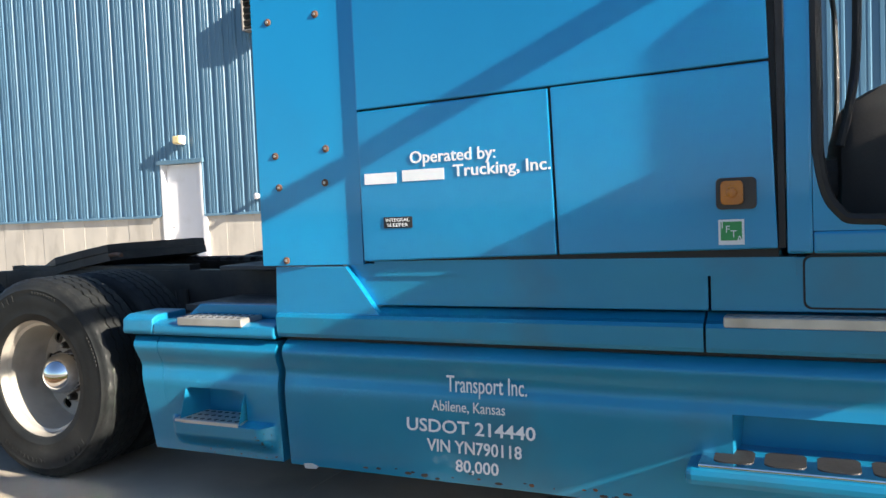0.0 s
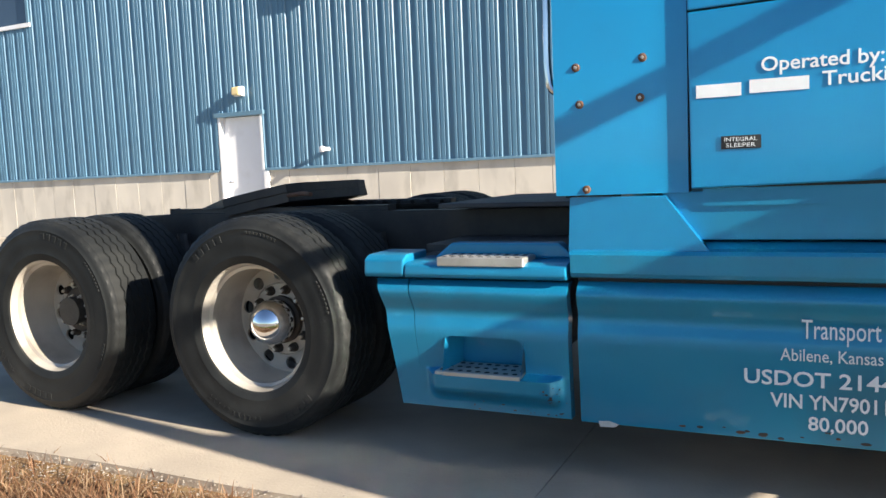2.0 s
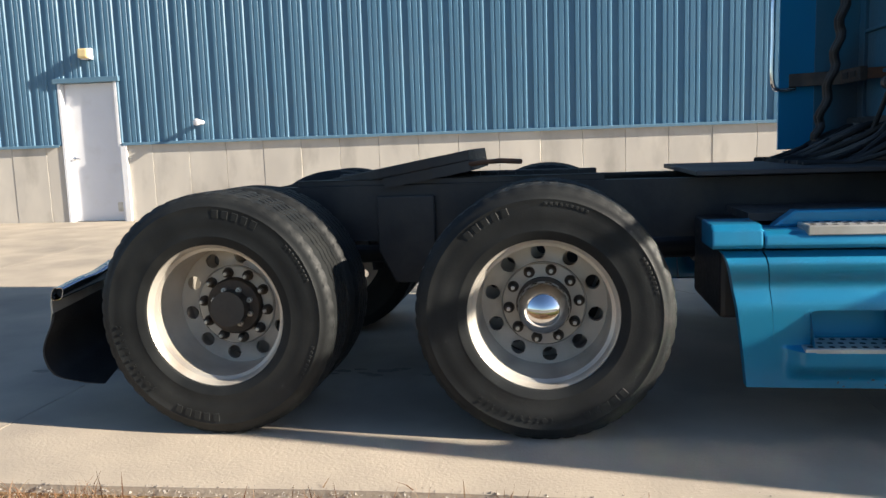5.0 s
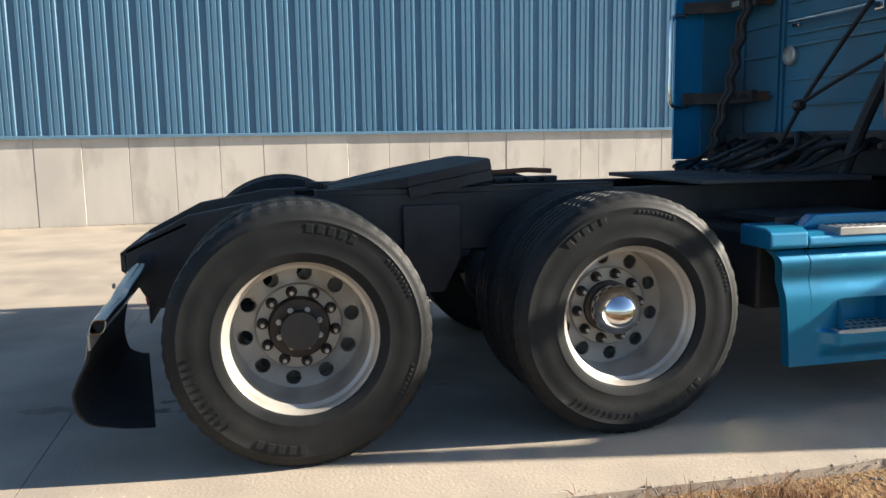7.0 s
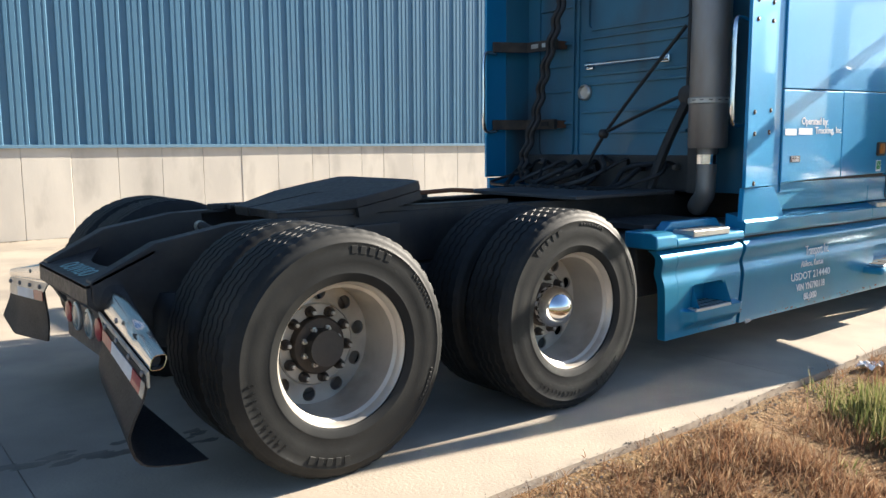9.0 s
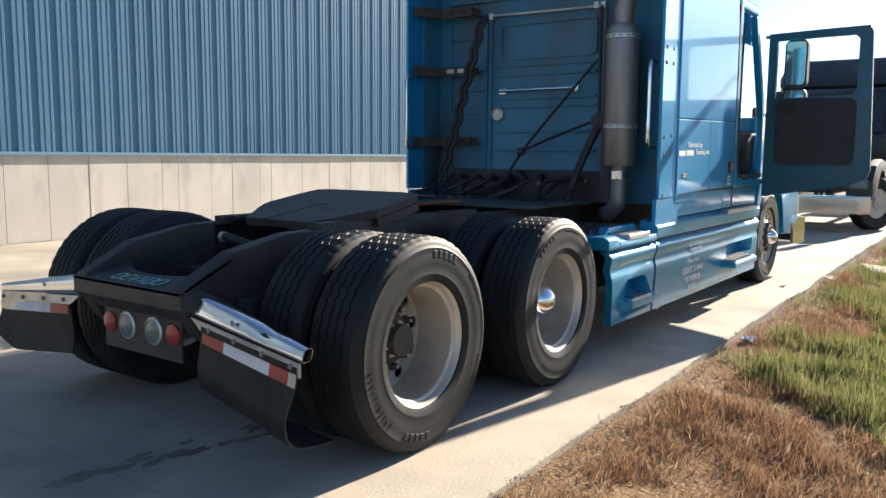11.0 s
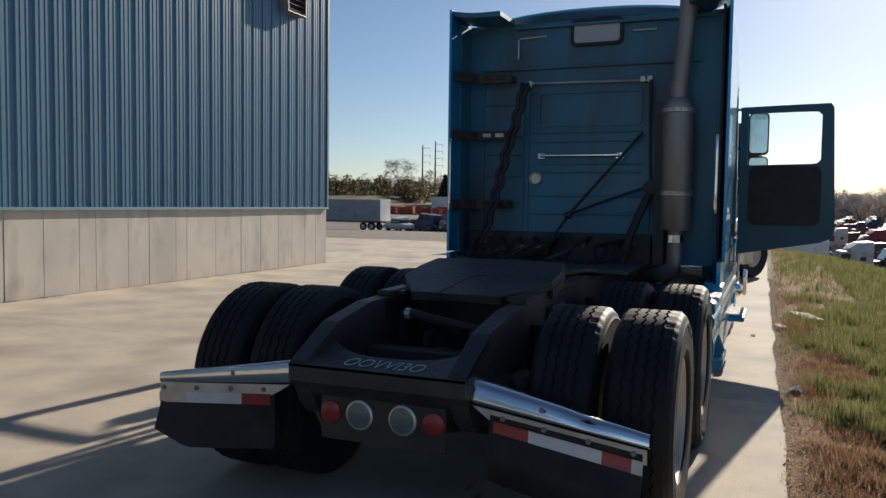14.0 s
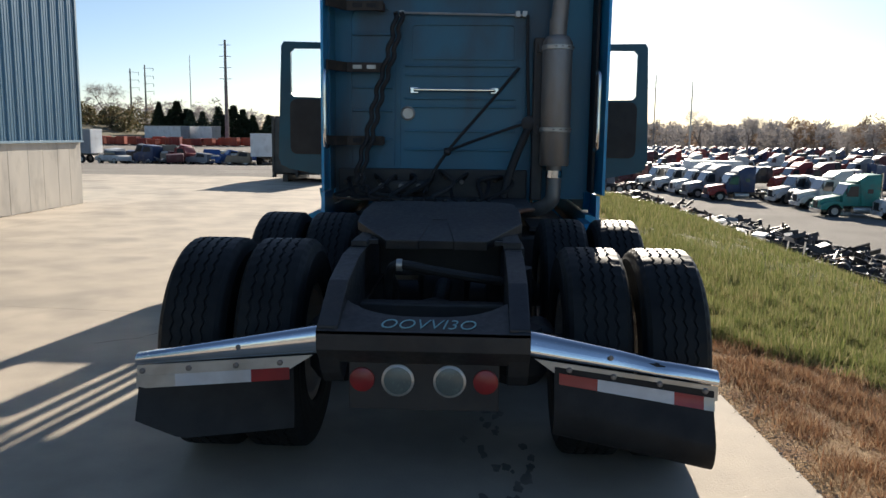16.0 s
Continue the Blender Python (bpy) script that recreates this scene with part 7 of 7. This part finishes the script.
def trees():
    rng = random.Random(11)
    bares = []
    for k in range(3):
        t = thing("bare_tree", (0, 0, 0), "leafless tall tree with a wide crown of fine twigs", "tree", "bare trees")
        bm, tips = branching(random.Random(30 + k), 14.0, 0.5 + 0.1 * k, 5)
        part("trunk", bm, BARK, t, smooth=True)
        v, f = flakes([p for p, d in tips], rng, 0.65, 9 if k != 2 else 4, "twig", 0.45, 0.11 if k != 2 else 0.5)
        list_mesh("crown", [(a, b, c) for a, b, c in v], f, TWIG_HAZED if k != 2 else LEAF_DRY, t)
        bares.append(t)
    spots = [(235, 112.5, 1.2), (250, -69.8, 1.4), (250, -97.5, 1.1), (250, -84, 1.25), (256, -100.5, 1.15), (222, 97, 0.6), (300, -60, 0.9), (215, 61, 0.75), (225, 58, 0.8), (230, 54, 0.8), (190, -88, 0.95), (197, -97, 1.05), (186, -101, 1.1), (193, -108, 1.0), (205, -112, 1.0), (215, 76, 0.8), (320, -130, 1.0), (345, -160, 1.0), (215, -26, 1.1), (219, -31, 1.25), (214, -35, 1.05), (222, -22.5, 0.95), (221, -38, 1.1)]
    for i, (x, y, s) in enumerate(spots):
        m = pose(x, y, lie(x, y), 0, 0, rng.uniform(0, 360)) @ Matrix.Diagonal((s, s, s, 1))
        if i < 3:
            bares[i].matrix_basis = m
        else:
            src = bares[i % 3]
            keep = src.matrix_basis.copy()
            src.matrix_basis = Matrix()
            bpy.context.view_layer.update()
            copy_thing(src, m)
            src.matrix_basis = keep
    # conifers
    con = thing("conifer", (0, 0, 0), "dark green conifer with ragged drooping boughs", "tree", "conifers")
    part("trunk", tube([(0, 0, -0.3), (0, 0, 8.6)], [0.22, 0.03], 8), BARK, con)
    v, f = [], []
    for k in range(1500):
        h = 0.4 + 8.4 * rng.random() ** 1.2
        rad = (9.0 - h) * 0.27 * rng.uniform(0.35, 1.1)
        a = rng.uniform(0, 2 * math.pi)
        q = [(rad * math.cos(a), rad * math.sin(a), h - 0.2 * rad)]
        vv, ff = flakes(q, rng, 0.42, 1, "needle", 0.05)
        n = len(v)
        v += vv
        f += [tuple(i + n for i in face) for face in ff]
    list_mesh("crown", v, f, CONIFER, con)
    spots = [(195, 80.4, 1.0), (197, 78.2, 0.85), (195, 75.8, 1.12), (196, 73.7, 0.95), (194, 72, 0.9), (195, 69.2, 0.88), (195, 65.2, 1.02), (197, 63.2, 0.95), (194, 61.0, 1.05), (196, 59.3, 0.95), (195, 56.5, 0.8), (195, 52.5, 0.95), (197, 49.6, 0.82), (196, 46, 0.8), (195, 40, 0.8)]
    for i, (x, y, s) in enumerate(spots):
        m = pose(x, y, lie(x, y), 0, 0, rng.uniform(0, 360)) @ Matrix.Diagonal((s * 1.35, s * 1.35, s, 1))
        if i == 0:
            con.matrix_basis = m
        else:
            copy_thing(con, m)
    # scrub and far woods
    def mass(name, label, n, where, material, size, count, tall, slim=1.0):
        v, f = [], []
        for _ in range(n):
            x, y = where()
            z = lie(x, y)
            h = tall * rng.uniform(0.7, 1.1)
            w = h * rng.uniform(0.25, 0.5)
            pts = []
            for _ in range(count):
                q = rng.random()
                r = w * (1.15 - q ** 2 * 0.85) * rng.random() ** 0.5
                a = rng.uniform(0, 2 * math.pi)
                pts.append((x + r * math.cos(a), y + r * math.sin(a), z + h * q))
            vv, ff = flakes(pts, rng, size, 1, "f", size * 0.4, slim)
            k = len(v)
            v += vv
            f += [tuple(i + k for i in face) for face in ff]
        ob = list_mesh(name, v, f, material)
        tagged(ob, label, "woods", kind="stuff")

    mass("scrub", "dense scrub in brown and dull green behind the gravel yard", 230, lambda: (rng.uniform(185, 230), rng.uniform(84, 190)), SHRUB, 0.5, 170, 5.2)
    mass("scrub", "low brown scrub along the edge of the yard", 130, lambda: (rng.uniform(200, 240), rng.uniform(-5, 80)), SHRUB, 0.5, 90, 4.5)

    def ring(lo, hi, a0, a1):
        a, d = radians(rng.uniform(a0, a1)), rng.uniform(lo, hi)
        return d * math.cos(a), d * math.sin(a)

    mass("far_woods", "brown leafless woods on the horizon", 800, lambda: ring(420, 600, -60, -2), TWIG_HAZED, 1.5, 230, 14.5, 0.35)
    mass("far_woods", "brown and rust coloured woods on the horizon", 90, lambda: ring(400, 560, -60, -2), LEAF_DRY, 0.9, 100, 12)
    mass("far_woods", "grey leafless woods behind the scrub", 260, lambda: ring(300, 500, -2, 48), TWIG_HAZED, 1.3, 120, 10.5, 0.35)


trees()


# ---- grass, pebbles, litter ----
DRY = blade_mat("dry_grass", [(0.08, 0.04, 0.025), (0.24, 0.12, 0.065), (0.38, 0.24, 0.14), (0.14, 0.07, 0.04), (0.29, 0.155, 0.085), (0.44, 0.33, 0.21), (0.19, 0.098, 0.055)], 0.4)
GREEN = blade_mat("green_grass", [(0.07, 0.092, 0.026), (0.15, 0.175, 0.055), (0.24, 0.255, 0.095), (0.38, 0.32, 0.17), (0.10, 0.13, 0.038), (0.20, 0.22, 0.07), (0.30, 0.24, 0.12)], 0.4)


def dryness(x, y):
    """1: dead brown weeds, 0: green grass."""
    d = edge_at(x) - y
    patch = noise.noise(Vector((x * 0.55, y * 0.8, 2.0))) + 0.5 * noise.noise(Vector((x * 1.7, y * 1.7, 7.0)))
    east = max(0.0, min(1.0, (x - 1.0 + 0.8 * patch) / 2.4))
    return 1.48 - d * (0.62 + 0.24 * east) + 2.1 * patch - 0.80 * east


def grass():
    rng = random.Random(77)
    packs = {"dry": ([], []), "green": ([], [])}

    def blade(kind, x, y, h, lean, w):
        v, f = packs[kind]
        z = lie(x, y) + 0.05 * noise.noise(Vector((x * 0.8, y * 0.8, 0))) + 0.02 * noise.noise(Vector((x * 4, y * 4, 5))) - 0.015
        a = rng.uniform(0, 2 * math.pi)
        dx, dy = math.cos(a), math.sin(a)
        b = rng.uniform(0, 2 * math.pi)
        wx, wy = w * math.cos(b), w * math.sin(b)
        n = len(v)
        v += [(x - wx, y - wy, z), (x + wx, y + wy, z), (x + dx * lean * 0.4 + wx * 0.7, y + dy * lean * 0.4 + wy * 0.7, z + h * 0.6), (x + dx * lean * 0.4 - wx * 0.7, y + dy * lean * 0.4 - wy * 0.7, z + h * 0.6), (x + dx * lean, y + dy * lean, z + h)]
        f += [(n, n + 1, n + 2, n + 3), (n + 3, n + 2, n + 4)]

    def sow(x0, x1, y0, y1, tufts, per, size):
        for _ in range(tufts):
            x = rng.uniform(x0, x1)
            y = rng.uniform(y0, y1)
            d = edge_at(x) - y
            if d < 0.06 + 0.28 * rng.random():
                continue
            if min(x - x0, x1 - x, y - y0) < 1.3 * rng.random():
                continue
            dry = dryness(x, y) > rng.uniform(0.25, 0.75)
            clump = noise.noise(Vector((x * 2.9, y * 2.9, 9.0))) + 0.5 * noise.noise(Vector((x * 7, y * 7, 4.0)))
            if clump < -0.28 and rng.random() < 0.55:
                continue
            tuft = max(0.3, 0.6 + 0.9 * rng.random() ** 2 + 1.15 * clump)
            for _ in range(per):
                px, py = x + rng.gauss(0, 0.035 * size), y + rng.gauss(0, 0.035 * size)
                if dry:
                    blade("dry", px, py, rng.uniform(0.012, 0.078) * tuft * (0.6 + 0.4 * size), rng.uniform(0.01, 0.075), rng.uniform(0.0012, 0.0034) * size)
                else:
                    blade("green", px, py, rng.uniform(0.03, 0.115) * tuft * (0.6 + 0.4 * size), rng.uniform(0.0, 0.07), rng.uniform(0.002, 0.0042) * size)

    sow(-2.5, 5.0, -3.8, -1.75, 15000, 10, 1.0)
    sow(-3.5, 8.0, -6.0, -1.75, 10000, 9, 1.1)
    sow(-0.5, 10.0, -5.0, -1.75, 9000, 9, 1.15)
    sow(4.0, 12.0, -4.0, -1.6, 6000, 8, 1.2)
    sow(2.0, 26.0, -9.0, -3.0, 11000, 9, 1.7)
    sow(12.0, 40.0, -6.0, -1.3, 6000, 8, 2.0)
    for kind, m, label in (("dry", DRY, "dead brown weeds and dry grass along the slab"), ("green", GREEN, "short green grass on the bank")):
        ob = list_mesh(f"{kind}_grass", *packs[kind], m)
        tagged(ob, label, "grass", kind="stuff")
    # a few tall stalks by the slab
    for x, y, h in ((1.62, -2.1, 0.16), (2.25, -2.05, 0.22), (1.35, -2.2, 0.12), (2.62, -1.9, 0.14), (3.4, -1.8, 0.10)):
        z = lie(x, y)
        st = part("weed_stalk", tube([(x, y, z - 0.01), (x + 0.01, y, z + h * 0.6), (x + 0.03, y + 0.01, z + h)], [0.0018, 0.0014, 0.0007], 5), DRY)
        tagged(st, "thin dry weed stalk at the slab edge", "weed", "weed stalks")
    # loose stones along the slab edge
    v, f = [], []
    for _ in range(14000):
        x = rng.uniform(-2.5, 14)
        y = edge_at(x) - abs(rng.gauss(0, 0.16)) + 0.01 + (rng.random() < 0.03) * rng.uniform(0, 0.12)
        r = rng.uniform(0.0015, 0.005) + (rng.random() < 0.05) * 0.005
        z = (lie(x, y) if y < edge_at(x) else 0.0) + r * 0.2
        n = len(v)
        for dx, dy, dz in ((1, 0, 0), (0, 1, 0), (-1, 0, 0), (0, -1, 0), (0, 0, 0.8), (0, 0, -0.6)):
            v.append((x + dx * r * rng.uniform(0.6, 1.2), y + dy * r * rng.uniform(0.6, 1.2), z + dz * r))
        f += [(n, n + 1, n + 4), (n + 1, n + 2, n + 4), (n + 2, n + 3, n + 4), (n + 3, n, n + 4)]
    ob = list_mesh("gravel_edge", v, f, blade_mat("gravel_stones", [(0.24, 0.21, 0.18), (0.36, 0.33, 0.29), (0.48, 0.44, 0.39), (0.30, 0.27, 0.23)]))
    tagged(ob, "loose grey gravel along the slab edge", "gravel", kind="stuff")
    # soil and grit gathered along the foot of the wall
    v, f = [], []
    for _ in range(2600):
        x, y = rng.uniform(-5.4, 11.8), WALL_Y - 0.015 - abs(rng.gauss(0, 0.035))
        r = rng.uniform(0.004, 0.016) * (0.4 + abs(noise.noise(Vector((x * 1.3, 0, 3.0)))) * 2)
        z = lie(x, y) + 0.001
        n = len(v)
        for dx, dy, dz in ((1.6, 0, 0), (0, 1, 0), (-1.6, 0, 0), (0, -1, 0), (0, 0, 0.5)):
            v.append((x + dx * r * rng.uniform(0.6, 1.2), min(WALL_Y - 0.013, y + dy * r), z + dz * r))
        f += [(n, n + 1, n + 4), (n + 1, n + 2, n + 4), (n + 2, n + 3, n + 4), (n + 3, n, n + 4)]
    ob = list_mesh("wall_foot_soil", v, f, blade_mat("soil_grit", [(0.10, 0.085, 0.065), (0.2, 0.17, 0.13), (0.14, 0.12, 0.08)], 0.0))
    tagged(ob, "dark soil and grit along the foot of the wall", "soil", kind="stuff")


grass()


def litter():
    card = mat("weathered_board", (0.55, 0.48, 0.40), (0.45, 0.38, 0.3), 6, 0.9, 0.05)
    a = part("board_scrap", moved(box(-0.22, 0.22, -0.15, 0.15, 0, 0.03, 0.003, 1), pose(8.15, -2.05, -0.02, 6, -4, 25)), card)
    tagged(a, "pale scrap of board lying on the grass", "scrap")
    a = part("paper_scrap", sheet([k / 5 for k in range(6)], [k / 4 for k in range(5)], lambda u, v: Vector((3.26 + 0.16 * (u - 0.5), -1.80 + 0.10 * (v - 0.5), -0.005 + 0.03 * math.sin(4 * u + 3 * v) ** 2)), 0.002), LETTER)
    tagged(a, "crumpled white paper at the slab edge", "paper")
    for x, y, r in ((6.95, -1.72, 0.09), (6.0, -1.42, 0.05)):
        a = part("leaf_scrap", moved(box(-r, r, -r * 0.5, r * 0.5, 0, 0.012, 0.003, 1), pose(x, y, 0.0, 4, 3, 30 * x)), RUST if r < 0.06 else card)
        tagged(a, "small dry scrap lying on the concrete", "scrap", "scraps")
    # hairline cracks of the slab
    crack = mat("crack_shadow", (0.06, 0.052, 0.045), (0.1, 0.09, 0.075), 9, 0.9, 0.05)
    crng = random.Random(14)
    for x, y, a, n, w in ((-1.2, 0.55, 175, 40, 0.006), (-1.6, 0.4, 95, 14, 0.003), (6.5, 3.2, 20, 34, 0.004), (9.0, 4.4, 75, 26, 0.003), (4.2, 5.0, 160, 30, 0.004), (11, 2.6, 10, 30, 0.004), (3.3, -1.2, 80, 12, 0.003), (-2.6, 2.2, 30, 26, 0.004)):
        a = radians(a)
        v, f = [], []
        for k in range(n):
            a += crng.gauss(0, 0.22)
            a0 = a + crng.gauss(0, 0.3)
            q = w * crng.uniform(0.3, 1.0) * min(1, (n - k) / 6)
            z = max(0.0, lie(x, y)) + 0.0016
            v += [(x - q * math.sin(a0), y + q * math.cos(a0), z), (x + q * math.sin(a0), y - q * math.cos(a0), z)]
            if k:
                f.append((2 * k - 2, 2 * k - 1, 2 * k + 1, 2 * k))
            x, y = x + 0.075 * math.cos(a0), y + 0.075 * math.sin(a0)
        list_mesh("crack", v, f, crack, bpy.data.objects["pavement"])
    # oil marks on the slab
    oil = mat("oil_mark", (0.13, 0.115, 0.095), (0.22, 0.19, 0.155), 6, 0.6, 0.2)
    rng = random.Random(3)
    pv = bpy.data.objects["pavement"]
    # a wet streak along a crack
    for k in range(26):
        f = k / 25 + rng.gauss(0, 0.012)
        x, y, r = -1.24 + (0.89) * f + rng.gauss(0, 0.02), -0.2 + (-0.25) * f + rng.gauss(0, 0.02), rng.uniform(0.015, 0.045)
        pts = [(x + 1.8 * r * rng.uniform(0.6, 1.2) * math.cos(2 * math.pi * q / 12), y + 0.7 * r * rng.uniform(0.6, 1.2) * math.sin(2 * math.pi * q / 12)) for q in range(12)]
        part("oil_mark", prism(pts, "z", -0.002, 0.0012 + 0.0004 * rng.random()), oil, pv)
    for cx, cy, n, sx in ((-0.7, -0.27, 14, 0.55), (-2.5, 0.0, 7, 0.3), (-3.6, 0.7, 6, 0.35), (-0.25, -0.45, 5, 0.12), (0.4, -0.3, 7, 0.4)):
        for _ in range(n):
            x, y, r = cx + rng.gauss(0, sx), cy + rng.gauss(0, 0.04), rng.uniform(0.012, 0.04)
            pts = []
            for k in range(12):
                q = r * rng.uniform(0.6, 1.2)
                a = 2 * math.pi * k / 12
                pts.append((x + 1.6 * q * math.cos(a), y + 0.7 * q * math.sin(a)))
            part("oil_mark", prism(pts, "z", -0.002, 0.0012 + 0.0004 * rng.random()), oil, pv)


litter()
